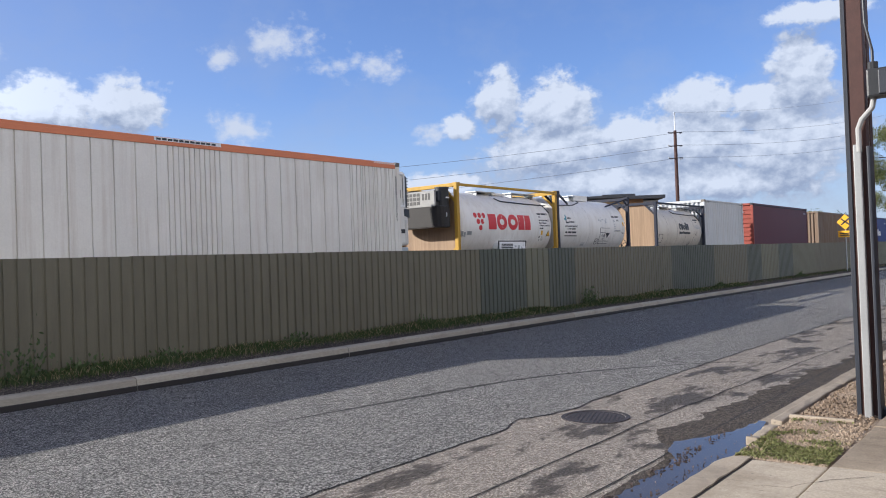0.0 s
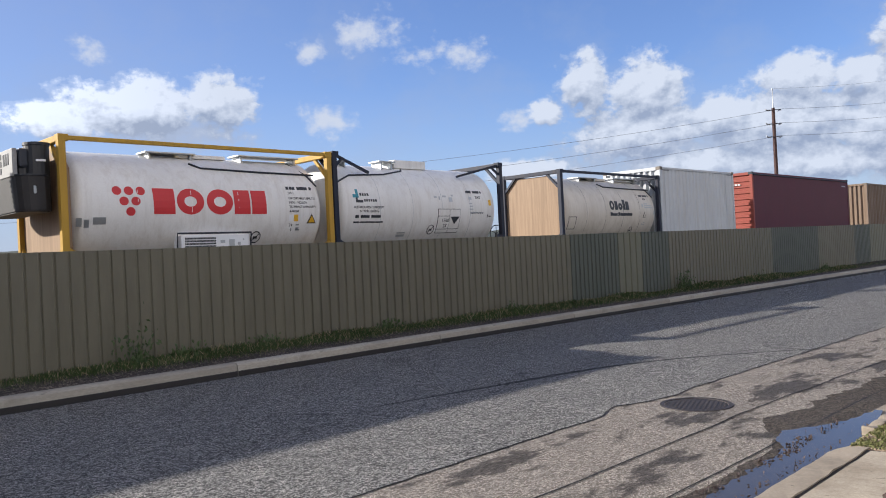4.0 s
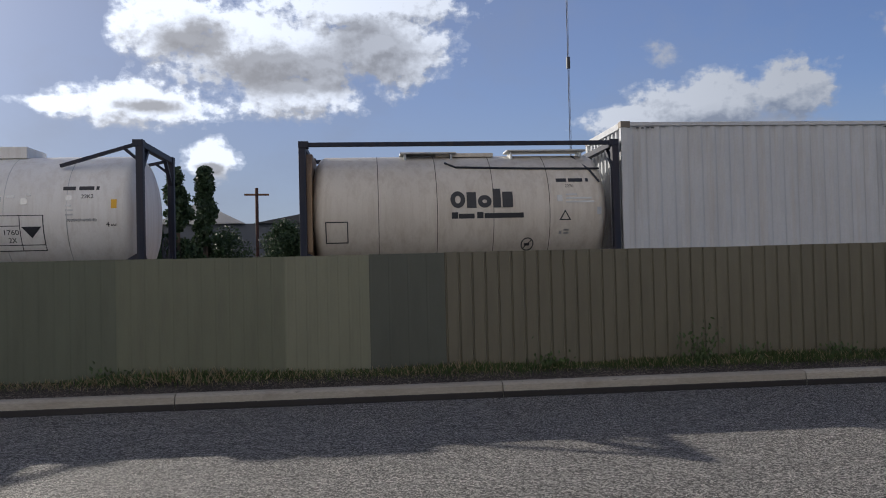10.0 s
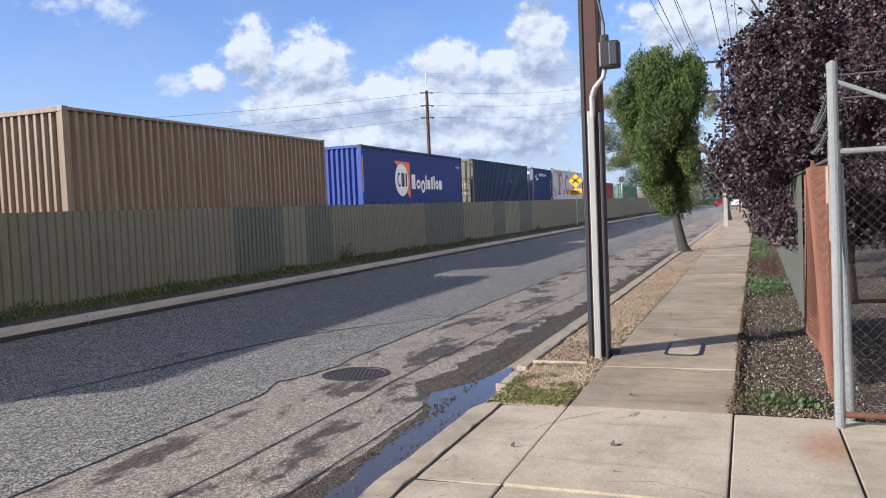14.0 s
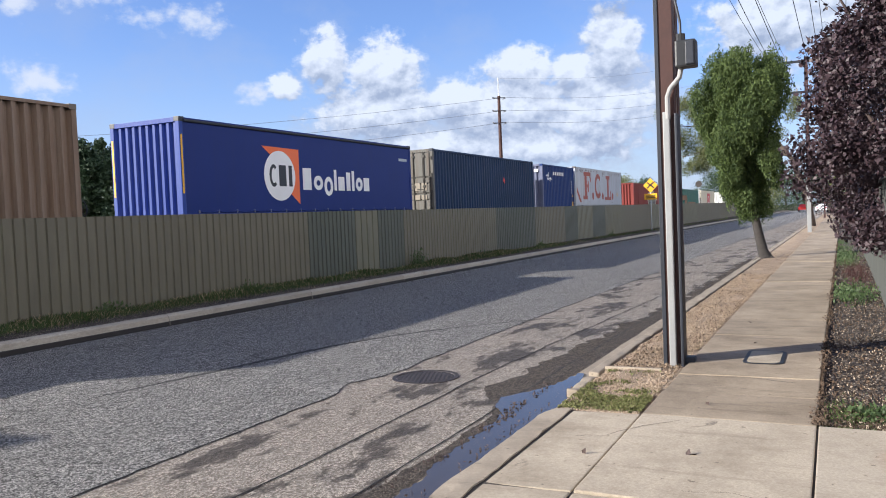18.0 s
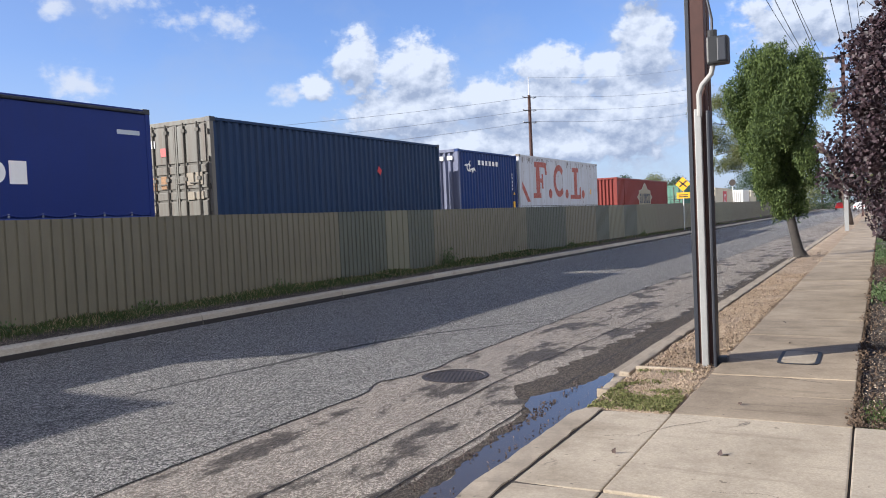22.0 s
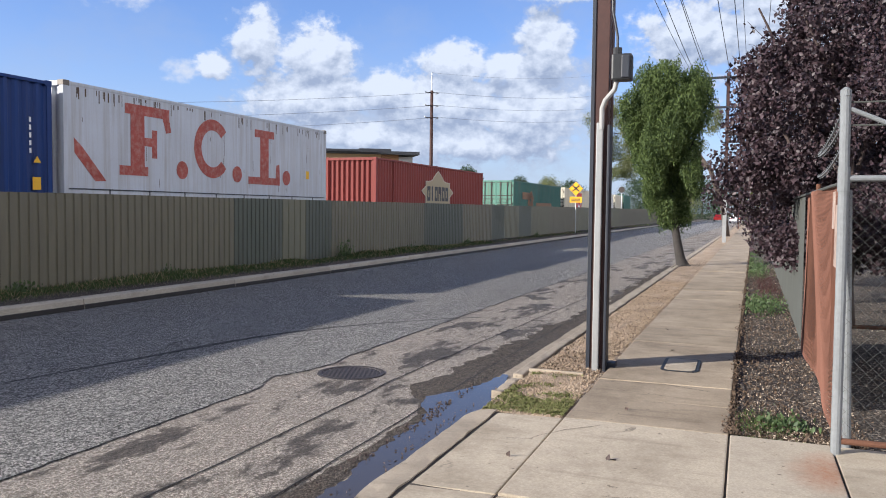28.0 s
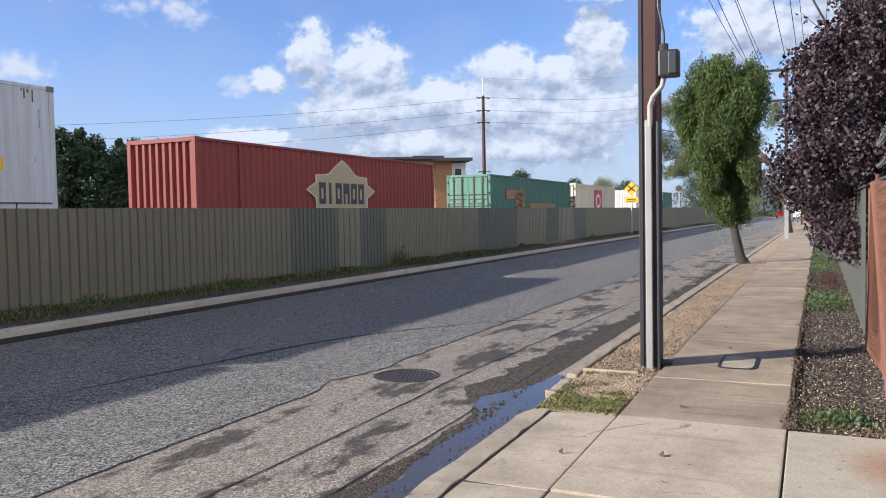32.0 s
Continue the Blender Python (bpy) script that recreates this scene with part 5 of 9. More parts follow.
part("warning_face", flat_shape([(5.385, 0.96), (5.565, 0.96), (5.475, 1.115)], 0.004, facing(0, 0, -0.006), wrap=lambda p: on_shell(p, 0.006), cuts=1), M["print_amber"], red_text_tank)
bars_on(red_text_tank, [(0.28, 0.92, 0.10, 0.16), (0.42, 0.90, 0.09, 0.15), (0.58, 0.96, 0.24, 0.13)], "steel_grey", "faded_label")


def no_walk_disc(root, cx, cz):
    part("no_walk_ring", band_shape(cx, cz, 0.125, 0.125, 0.02, 0, 360, 0.004, facing(0, 0, 0.0), lambda p: on_shell(p, 0.004)), M["print_dark"], root)
    bars(([(-0.11, -0.008, 0.22, 0.016)]), M["print_dark"], root, facing(cx, cz, 0.0) @ Matrix.Rotation(radians(45), 4, "Z"), "no_walk_bar", wrap=lambda p: on_shell(p, 0.006))
    bars_on(root, [(cx - 0.06, cz - 0.03, 0.10, 0.05)], "print_dark", "no_walk_figure")


no_walk_disc(red_text_tank, 4.08, 0.66)
# side-mounted control cabinet
cab = part("control_cabinet", box(2.24, 3.78, -0.02, 0.30, 0.30, 0.72, 0.015), M["print_white"], red_text_tank, "white control cabinet with a vent")
bm = bmesh.new()
for i in range(22):
    for j in range(6):
        add_box(bm, 2.32 + i * 0.031, 2.344 + i * 0.031, -0.026, -0.018, 0.36 + j * 0.055, 0.396 + j * 0.055)
part("vent", bm, M["grille"], cab)["kind"] = "stuff"
for x, z, w, h in ((3.10, 0.55, 0.10, 0.06), (3.12, 0.44, 0.05, 0.05), (3.30, 0.42, 0.12, 0.20), (3.50, 0.50, 0.06, 0.06), (3.62, 0.60, 0.03, 0.03)):
    part("control_panel", box(x, x + w, -0.03, -0.018, z, z + h), M["steel_grey"], cab)
part("cabinet_bracket", tube([(2.18, 0.05, 0.25), (2.18, 0.0, 0.76), (3.84, 0.0, 0.76), (3.84, 0.05, 0.40)], 0.022, 6), M["steel_dark"], red_text_tank)
# refrigeration set hung on the tank's rear end


def drum_box(x0, x1, y0, y1, z0, z1, r):
    """A box whose upright corners are rounded by r, with eased top and bottom rims."""
    bm = rounded_plate(x1 - x0, y1 - y0, r, z0, z1)
    bmesh.ops.recalc_face_normals(bm, faces=bm.faces)
    rims = [e for e in bm.edges if abs(e.verts[0].co.z - e.verts[1].co.z) < 1e-5]
    bmesh.ops.bevel(bm, geom=rims, offset=0.025, segments=2, affect="EDGES")
    bmesh.ops.translate(bm, verts=bm.verts[:], vec=((x0 + x1) / 2, (y0 + y1) / 2, 0))
    return bm


M["vent_grey"] = surface("dull_grey_cover", (0.27, 0.27, 0.265), 0.6, vary=0.25, coarse=3, fine=40)
M["sooty"] = surface("sooty_cover", (0.018, 0.016, 0.016), 0.6, vary=0.35, coarse=3, fine=50, bump=0.05)
bm = drum_box(-0.66, -0.03, 0.12, 2.26, 1.20, 1.86, 0.29)
for v in bm.verts:  # the cover draws in towards its foot
    if v.co.z < 1.5:
        v.co.x = -0.03 + (v.co.x + 0.03) * 0.93
unit = part("cooling_unit", bm, M["sooty"], red_text_tank, "black round-cornered cooling unit hung on the tank end")
part("unit_upper", drum_box(-0.60, -0.03, 0.34, 2.10, 1.86, 2.26, 0.20), M["black"], unit)
part("fan_housing", tube([(-0.24, 0.40, 1.84), (-0.24, 0.40, 2.40)], 0.21, 20), M["black"], unit)
part("fan_rim", tube([(-0.24, 0.40, 2.40), (-0.24, 0.40, 2.45)], 0.225, 20), M["steel_dark"], unit)
part("fan_housing", tube([(-0.28, 1.55, 1.84), (-0.28, 1.55, 2.40)], 0.24, 20), M["black"], unit)
part("motor_cover", box(-0.56, -0.40, 0.30, 0.62, 2.0, 2.34, 0.04), M["steel_dark"], unit)
part("unit_lip", drum_box(-0.67, -0.03, 0.11, 2.27, 1.82, 1.87, 0.29), M["steel_dark"], unit)
part("unit_label", box(-0.32, -0.16, 0.178, 0.20, 2.10, 2.14), M["print_white"], unit)
part("unit_latch", box(-0.40, -0.34, 0.12, 0.145, 1.52, 1.66, 0.006), M["steel_grey"], unit)
vent_panel = part("vent_panel", box(-0.66, -0.575, 0.36, 2.12, 1.84, 2.34, 0.015), M["vent_grey"], unit, "pale grey louvred end panel")
bm = bmesh.new()
for i in range(7):
    for j in range(3):
        add_box(bm, -0.668, -0.655, 0.95 + i * 0.15, 1.06 + i * 0.15, 1.93 + j * 0.13, 2.03 + j * 0.13)
for i in range(3):
    add_box(bm, -0.668, -0.655, 0.54 + i * 0.12, 0.61 + i * 0.12, 2.06, 2.26)
part("vent_slot", bm, M["black"], vent_panel)["kind"] = "stuff"

dlgu = tank_container("tank_container", "white tank container between dark navy end frames", 25.42, 1.43, M["tank_white"], M["frame_navy"], False, False)
plate_on(dlgu, [(0.62, 1.52), (0.80, 1.52), (0.80, 1.73), (0.72, 1.73), (0.72, 1.60), (0.62, 1.60)], "print_teal", "emblem", 0)
plate_on(dlgu, [(0.70, 1.40), (0.92, 1.40), (0.92, 1.46), (0.76, 1.46), (0.76, 1.54), (0.70, 1.54)], "print_dark", "emblem", 0)
bars_on(dlgu, [(0.84 + 0.075 * i, 1.565, 0.05, 0.065) for i in range(4)] + [(0.95 + 0.07 * i, 1.425, 0.045, 0.06) for i in range(6)] + [(0.66, 1.03, 0.11, 0.065), (0.83, 1.03, 0.27, 0.065), (1.16, 1.03, 0.30, 0.065), (0.62, 0.91, 0.17, 0.035), (0.81, 0.91, 0.48, 0.035), (1.31, 0.91, 0.24, 0.035)])
bars_on(dlgu, [(3.35, 1.55, 0.10, 0.05), (3.52, 1.50, 0.05, 0.09), (3.66, 1.57, 0.14, 0.05), (3.9, 1.45, 0.12, 0.12), (4.0, 1.6, 0.08, 0.05)], "steel_grey", "torn_label")
print_on(dlgu, "AUSTRALIA WIDE TRANSPORT", 0.62, 1.26, 0.085, width=0.95)
print_on(dlgu, "& TANK LEASING", 0.80, 1.165, 0.085, width=0.60)
print_on(dlgu, "TC IMPACT APPROVED", 4.70, 1.13, 0.07, width=0.52)
plate_on(dlgu, [(3.45, 0.62), (4.30, 0.62), (4.30, 1.26), (3.45, 1.26)], "print_dark", "hazard_border", 3)
for a, b, c, d in ((3.465, 0.635, 3.885, 0.72), (3.465, 0.735, 3.885, 1.06), (3.465, 1.075, 3.885, 1.245), (3.90, 0.635, 4.285, 0.72), (3.90, 0.735, 4.285, 1.245)):
    part("hazard_panel", flat_shape([(a, b), (c, b), (c, d), (a, d)], 0.004, facing(0, 0, -0.004), wrap=lambda p: on_shell(p, 0.006), cuts=2), M["tank_white"], dlgu)
part("hazard_mark", flat_shape([(3.92, 1.05), (4.265, 1.05), (4.09, 0.85)], 0.004, facing(0, 0, -0.008), wrap=lambda p: on_shell(p, 0.008), cuts=1), M["print_dark"], dlgu)
words("1760", 0.13, M["print_dark"], dlgu, facing(3.62, 0.91, -0.006), 0.003, 0.25, wrap=lambda p: on_shell(p, 0.009))
words("2X", 0.13, M["print_dark"], dlgu, facing(3.68, 0.77, -0.006), 0.003, 0.14, wrap=lambda p: on_shell(p, 0.009))
bars_on(dlgu, [(3.50, 1.16, 0.30, 0.04), (3.50, 0.66, 0.34, 0.03), (3.94, 0.66, 0.28, 0.03)])
no_walk_disc(dlgu, 3.26, 0.72)
bars_on(dlgu, [(4.62, 1.70, 0.22, 0.07), (4.90, 1.70, 0.26, 0.07), (5.20, 1.70, 0.05, 0.07)])
print_on(dlgu, "22K2", 4.95, 1.55, 0.10)
bars_on(dlgu, [(4.68, 1.52, 0.11, 0.08), (4.68, 1.40, 0.10, 0.03), (4.68, 1.32, 0.13, 0.03), (4.68, 1.24, 0.13, 0.03), (4.70, 1.14, 0.50, 0.035)], "steel_grey")
print_on(dlgu, "4", 5.38, 1.03, 0.13)
print_on(dlgu, "BAR", 5.47, 1.04, 0.055)
plate_on(dlgu, [(5.47, 1.36), (5.57, 1.36), (5.57, 1.52), (5.47, 1.52)], "print_amber", "label_plate", 0)
bars_on(dlgu, [(2.10, 0.56, 0.28, 0.05), (2.10, 0.64, 0.28, 0.03)], "steel_grey", "faded_label")

stolt = tank_container("tank_container", "cream tank container in a dark frame with a tan end panel", 34.25, 1.37, M["tank_cream"], M["frame_navy"], True, True, M["rod"])
# the owner's mark: plain dark blocks in two rows
x = 2.80
for w, h, rnd in ((0.28, 0.32, 1), (0.18, 0.30, 0), (0.26, 0.24, 1), (0.15, 0.36, 0), (0.20, 0.30, 0)):
    if rnd:
        part("emblem_block", band_shape(x + w / 2, 1.32 + h / 2, w / 2, h / 2, 0.085, 0, 360, 0.004, facing(0, 0, -0.004), lambda p: on_shell(p, 0.006)), M["print_dark"], stolt)
    else:
        part("emblem_block", flat_shape([(x, 1.32), (x + w, 1.32), (x + w, 1.32 + h), (x, 1.32 + h)], 0.004, facing(0, 0, -0.004), wrap=lambda p: on_shell(p, 0.006), cuts=1), M["print_dark"], stolt)
    x += w + 0.03
bars_on(stolt, [(2.82, 1.12, 0.12, 0.12), (2.95, 1.12, 0.30, 0.09), (3.30, 1.12, 0.12, 0.12), (3.44, 1.12, 0.75, 0.095)])
for a in ((0.46, 0.70, 0.42, 0.02), (0.46, 1.08, 0.42, 0.02), (0.46, 0.70, 0.02, 0.20), (0.46, 0.90, 0.02, 0.20), (0.86, 0.70, 0.02, 0.20), (0.86, 0.90, 0.02, 0.20)):
    bars_on(stolt, [a], "print_dark", "stencil_frame")
bars_on(stolt, [(4.86, 1.80, 0.20, 0.07), (5.10, 1.80, 0.28, 0.07), (5.44, 1.80, 0.05, 0.07)])
print_on(stolt, "2276", 5.02, 1.69, 0.085)
bars_on(stolt, [(4.85, 1.42, 0.10, 0.12), (5.02, 1.53, 0.22, 0.035), (5.02, 1.46, 0.50, 0.035), (5.02, 1.39, 0.55, 0.035), (5.62, 1.16, 0.08, 0.14), (4.88, 0.80, 0.05, 0.06), (4.97, 0.80, 0.10, 0.03), (4.97, 0.86, 0.10, 0.03)], "steel_grey")
plate_on(stolt, [(4.88, 1.06), (5.11, 1.06), (4.995, 1.26)], "print_dark", "warning_border", 1)
part("warning_face", flat_shape([(4.92, 1.08), (5.07, 1.08), (4.995, 1.215)], 0.004, facing(0, 0, -0.006), wrap=lambda p: on_shell(p, 0.006), cuts=1), M["tank_cream"], stolt)
no_walk_disc(stolt, 4.28, 0.62)

# ---------------------------------------------------------------- marks and fittings on the containers


def mark(root, outline, mat, y=-0.004, name="emblem", cuts=0):
    return part(name, flat_shape(outline, 0.004, facing(0, 0, y), cuts=cuts), M[mat], root)


def ring_mark(root, cx, cz, rx, rz, thick, mat, y=-0.004, name="emblem", a0=0, a1=360):
    return part(name, band_shape(cx, cz, rx, rz, thick, a0, a1, 0.004, facing(0, 0, y)), M[mat], root)


def rect(x, z, w, h):
    return [(x, z), (x + w, z), (x + w, z + h), (x, z + h)]


# refrigerated container: nose unit at the front end
nx = L40
nose = part("nose_unit", box(nx, nx + 0.46, 0.22, 2.22, 0.55, 2.72, 0.10), M["white"], reefer, "white nose-mounted refrigeration unit")
part("nose_top", box(nx + 0.30, nx + 0.57, 0.205, 2.235, 1.64, 2.60, 0.10), M["grille"], nose, "dark condenser grille")
for i in range(9):
    part("grille_bar", box(nx + 0.38, nx + 0.60, 0.22, 2.22, 1.80 + i * 0.088, 1.822 + i * 0.088, 0.006), M["steel_dark"], nose)
part("nose_panel", box(nx + 0.02, nx + 0.56, 0.20, 2.24, 0.58, 1.62, 0.08), M["white"], nose)
side_view = Matrix.Translation((nx, 0.196, 0)) @ Matrix.Rotation(radians(90), 4, "X")
part("nose_cheek", flat_shape([(0.0, 1.40), (0.33, 1.40), (0.31, 1.70), (0.26, 2.05), (0.22, 2.22), (0.12, 2.34), (0.0, 2.42)], 0.03, side_view), M["white"], nose, "white moulded cheek")
part("nose_wedge", flat_shape([(0.31, 1.63), (0.57, 1.61), (0.575, 1.36), (0.36, 1.43)], 0.018, side_view), M["grille"], nose, "dark lower intake")
for x_ in (0.40, 0.46):
    part("panel_seam", box(nx + x_, nx + x_ + 0.006, 0.190, 0.202, 0.66, 1.30), M["steel_grey"], nose)
bars([(0.34 + 0.045 * i, 1.655, 0.022, 0.03) for i in range(5)], M["print_dark"], nose, side_view @ Matrix.Translation((0, 0, 0.02)), "hazard_stripe")
part("guard_post", tube([(nx + 0.37, 0.18, 1.66), (nx + 0.37, 0.18, 2.62)], 0.028, 8), M["print_white"], nose)
for z in (1.70, 2.62):
    part("guard_rail", tube([(nx - 0.02, 0.20, z), (nx + 0.36, 0.18, z), (nx + 0.62, 0.38, z - 0.03), (nx + 0.65, 1.22, z - 0.03), (nx + 0.62, 2.06, z - 0.03), (nx + 0.36, 2.26, z), (nx - 0.02, 2.24, z)], 0.035, 8), M["print_white"], nose)
for y in (0.38, 2.06):
    part("guard_post", tube([(nx + 0.62, y, 1.60), (nx + 0.62, y, 2.62)], 0.03, 8), M["print_white"], nose)
part("small_window", box(nx + 0.10, nx + 0.20, 0.158, 0.175, 1.92, 2.16, 0.006), M["black"], nose)
part("small_window", box(nx + 0.22, nx + 0.38, 0.19, 0.215, 0.92, 1.04, 0.01), M["black"], nose)
part("nose_shelf", box(nx, nx + 0.56, 0.25, 2.19, 0.40, 0.52, 0.02), M["steel_grey"], nose)
words("REFRIGERATION UNIT", 0.085, M["print_dark"], reefer, Matrix.Translation((L40 - 0.21, -0.012, 2.5)) @ Matrix.Rotation(radians(90), 4, "X") @ Matrix.Rotation(radians(-90), 4, "Z"), 0.003, 1.25)
for i in range(9):
    mark(reefer, [(L40 - 1.05 + i * 0.1, 2.825), (L40 - 1.0 + i * 0.1, 2.825), (L40 - 0.95 + i * 0.1, 2.88), (L40 - 1.0 + i * 0.1, 2.88)], "print_white", -0.004, "stripe")
mark(reefer, rect(4.55, 2.80, 1.65, 0.075), "print_white", -0.004, "notice_strip")
bars([(4.60 + i * 0.135, 2.815, 0.105, 0.045) for i in range(11)], M["print_dark"], reefer, facing(0, 0, -0.010), "small_print")

# off-white container: latch seams and dark dashes at the top corners
bars([(0.30 + i * 0.10, 2.76, 0.06, 0.02) for i in range(4)] + [(L20 - 0.7 + i * 0.12, 2.76, 0.07, 0.02) for i in range(5)], M["print_dark"], white20, facing(0, 0, -0.001), "small_print")
bars([(0.30, 1.2, 0.02, 1.3), (L20 - 0.78, 1.2, 0.03, 1.3)], M["steel_grey"], white20, facing(0, 0, -0.001), "door_seam")

# maroon curtain container: straps, ratchets and a painted-out line on its end
for i in range(12):
    part("curtain_strap", box(0.7 + i * 0.98, 0.75 + i * 0.98, -0.004, 0.012, 0.16, 0.42, 0.002), P["maroon_end"], maroon)
    part("ratchet", box(0.68 + i * 0.98, 0.77 + i * 0.98, -0.012, 0.012, 0.28, 0.36, 0.006), M["steel_dark"], maroon)
part("curtain_rail", tube([(0.15, -0.004, 2.82), (L40 - 0.15, -0.004, 2.82)], 0.03, 8), M["steel_dark"], maroon)
bars([(L40 - 0.95, 2.52, 0.10, 0.06), (L40 - 0.82, 2.52, 0.10, 0.06), (L40 - 0.68, 2.52, 0.30, 0.06)], M["steel_grey"], maroon, facing(0, 0, 0.008), "small_print")
bm = bmesh.new()
for i in range(7):
    add_box(bm, -0.012, 0.0, 0.55 + i * 0.13, 0.65 + i * 0.13, 2.36, 2.44)
part("small_print", bm, M["steel_grey"], maroon)

for i in range(16):
    x = 0.57 + i * 0.73
    part("curtain_fold", tube([(x, -0.004, 0.50), (x + 0.18, -0.016, 0.462), (x + 0.365, -0.020, 0.45), (x + 0.55, -0.016, 0.462), (min(x + 0.73, L40 - 0.14), -0.004, 0.50)], 0.018, 6), P["blue"], curtain_box)
part("curtain_rail", tube([(0.15, -0.004, 2.82), (L40 - 0.15, -0.004, 2.82)], 0.03, 8), M["steel_dark"], curtain_box)
# blue curtain container: orange wedge, white disc, blocks for the owner's mark
mark(curtain_box, [(3.20, 2.36), (4.96, 2.34), (4.94, 0.66), (4.50, 0.98), (4.75, 1.5), (4.5, 2.05), (4.0, 2.26), (3.62, 2.10)], "print_orange", 0.008)
mark(curtain_box, oval(4.0, 1.51, 0.74, 0.74, 40), "print_white", 0.004)
ring_mark(curtain_box, 3.70, 1.51, 0.20, 0.33, 0.10, "print_dark", 0.0, "emblem_block", 50, 310)
mark(curtain_box, rect(3.95, 1.20, 0.34, 0.63), "print_dark", 0.0, "emblem_block")
mark(curtain_box, rect(4.42, 1.20, 0.16, 0.63), "print_dark", 0.0, "emblem_block")
x = 5.13
for w, h, drop, ringed in ((0.50, 0.68, 0, 0), (0.50, 0.46, 0, 1), (0.50, 0.62, 0.18, 1), (0.17, 0.68, 0, 0), (0.42, 0.46, 0, 0), (0.27, 0.62, 0, 0), (0.17, 0.68, 0, 0), (0.44, 0.46, 0, 1), (0.42, 0.46, 0, 0)):
    if ringed:
        ring_mark(curtain_box, x + w / 2, 1.11 - drop + h / 2, w / 2, h / 2, 0.14, "print_white", 0.006, "emblem_block")
    else:
        mark(curtain_box, rect(x, 1.11 - drop, w * 0.88, h), "print_white", 0.006, "emblem_block")
    x += w + 0.072
bars([(11.26, 2.28, 0.62, 0.10)], M["steel_grey"], curtain_box, facing(0, 0, 0.008), "small_print")
part("curtain_rail", tube([(0.15, -0.004, 2.80), (L40 - 0.15, -0.004, 2.80)], 0.03, 8), M["steel_dark"], curtain_box)
for i in range(16):
    x = 0.55 + i * 0.73
    st = part("curtain_strap", box(x, x + 0.045, -0.006, 0.012, 0.16, 0.50, 0.002), P["blue_end"], curtain_box)
    part("ratchet", box(x, x + 0.042, -0.018, 0.012, 0.44, 0.52, 0.006), M["rail_grey"], st)
part("curtain_hem", box(0.14, L40 - 0.14, -0.002, 0.012, 0.40, 0.425, 0.003), P["blue_end"], curtain_box)
for x, z0, z1 in ((0.03, 0.95, 2.45),):
    bars([(x, z0, 0.06, z1 - z0)], M["print_amber"], curtain_box, facing(0, 0, -0.004), "reflector_tape")
bm = bmesh.new()
add_box(bm, -0.008, 0.0, TW - 0.10, TW - 0.04, 0.95, 2.45)
part("reflector_tape", bm, M["print_amber"], curtain_box)

# slate container: red scrap of paint, door labels
mark(slate, [(7.70, 1.74), (7.88, 1.60), (7.98, 1.78), (7.80, 1.92)], "print_red", -0.006, "paint_scrap")
bm = bmesh.new()
add_box(bm, -0.045, -0.02, 1.97, 2.19, 2.22, 2.42)
part("door_label", bm, M["print_white"], slate)
M["faded_label"] = surface("faded_label", (0.30, 0.265, 0.215), 0.8, vary=0.25, fine=30)
for y_, z_, w_, h_ in ((0.30, 1.18, 0.24, 0.32), (0.62, 1.18, 0.24, 0.32), (0.30, 0.80, 0.24, 0.20), (0.62, 0.80, 0.24, 0.20), (2.00, 0.46, 0.14, 0.26)):
    part("door_label", box(-0.045, -0.02, y_, y_ + w_, z_, z_ + h_, 0.003), M["faded_label"], slate, "faded cream label")
bm = bmesh.new()
add_box(bm, -0.046, -0.02, 1.54, 1.76, 1.98, 2.20)
part("door_label", bm, M["print_red"], slate)
for y_, z_ in ((1.98, 1.10), (1.60, 1.12)):
    part("rust_patch", box(-0.044, -0.02, y_, y_ + 0.20, z_, z_ + 0.34, 0.006), M["print_orange_faded"], slate)

# navy container: white swirl and blocks
ring_mark(navy, 0.95, 2.16, 0.20, 0.17, 0.07, "print_white", -0.006, "emblem", 20, 330)
ring_mark(navy, 1.12, 2.22, 0.16, 0.24, 0.05, "print_white", -0.010, "emblem", 100, 280)
mark(navy, [(1.05, 2.10), (1.45, 2.18), (1.62, 2.02), (1.40, 2.06), (1.32, 1.92), (1.22, 2.04)], "print_white", -0.006)
mark(navy, [(0.52, 2.24), (0.78, 2.32), (0.78, 2.20)], "print_white", -0.006)
for i in range(6):
    mark(navy, rect(1.85 + i * 0.36, 2.30, 0.22, 0.20), "print_white", -0.006, "emblem_block")
for i in range(5):
    bars([(L20 - 0.62, 1.25 + i * 0.17, 0.05, 0.11)], M["print_white"], navy, facing(0, 0, -0.006), "small_print")
mark(navy, [(L20 - 0.52, 1.05), (L20 - 0.32, 1.05), (L20 - 0.42, 1.2)], "print_amber", -0.006, "label_plate")
mark(navy, rect(L20 - 0.55, 0.45, 0.22, 0.28), "print_amber", -0.006, "label_plate")
for i in range(5):
    part("emblem_block", box(-0.012, 0.0, 0.25 + i * 0.42, 0.50 + i * 0.42, 2.45, 2.62), M["print_white"], navy)

# white container with big red shapes: stems with feet and caps, a broken ring and dots
M["faded_red"] = surface("faded_red_print", (0.33, 0.065, 0.045), 0.6, vary=0.25, coarse=2, fine=30, dirt=(0.55, 0.45, 0.42), dirt_amount=0.15, dirt_scale=6)


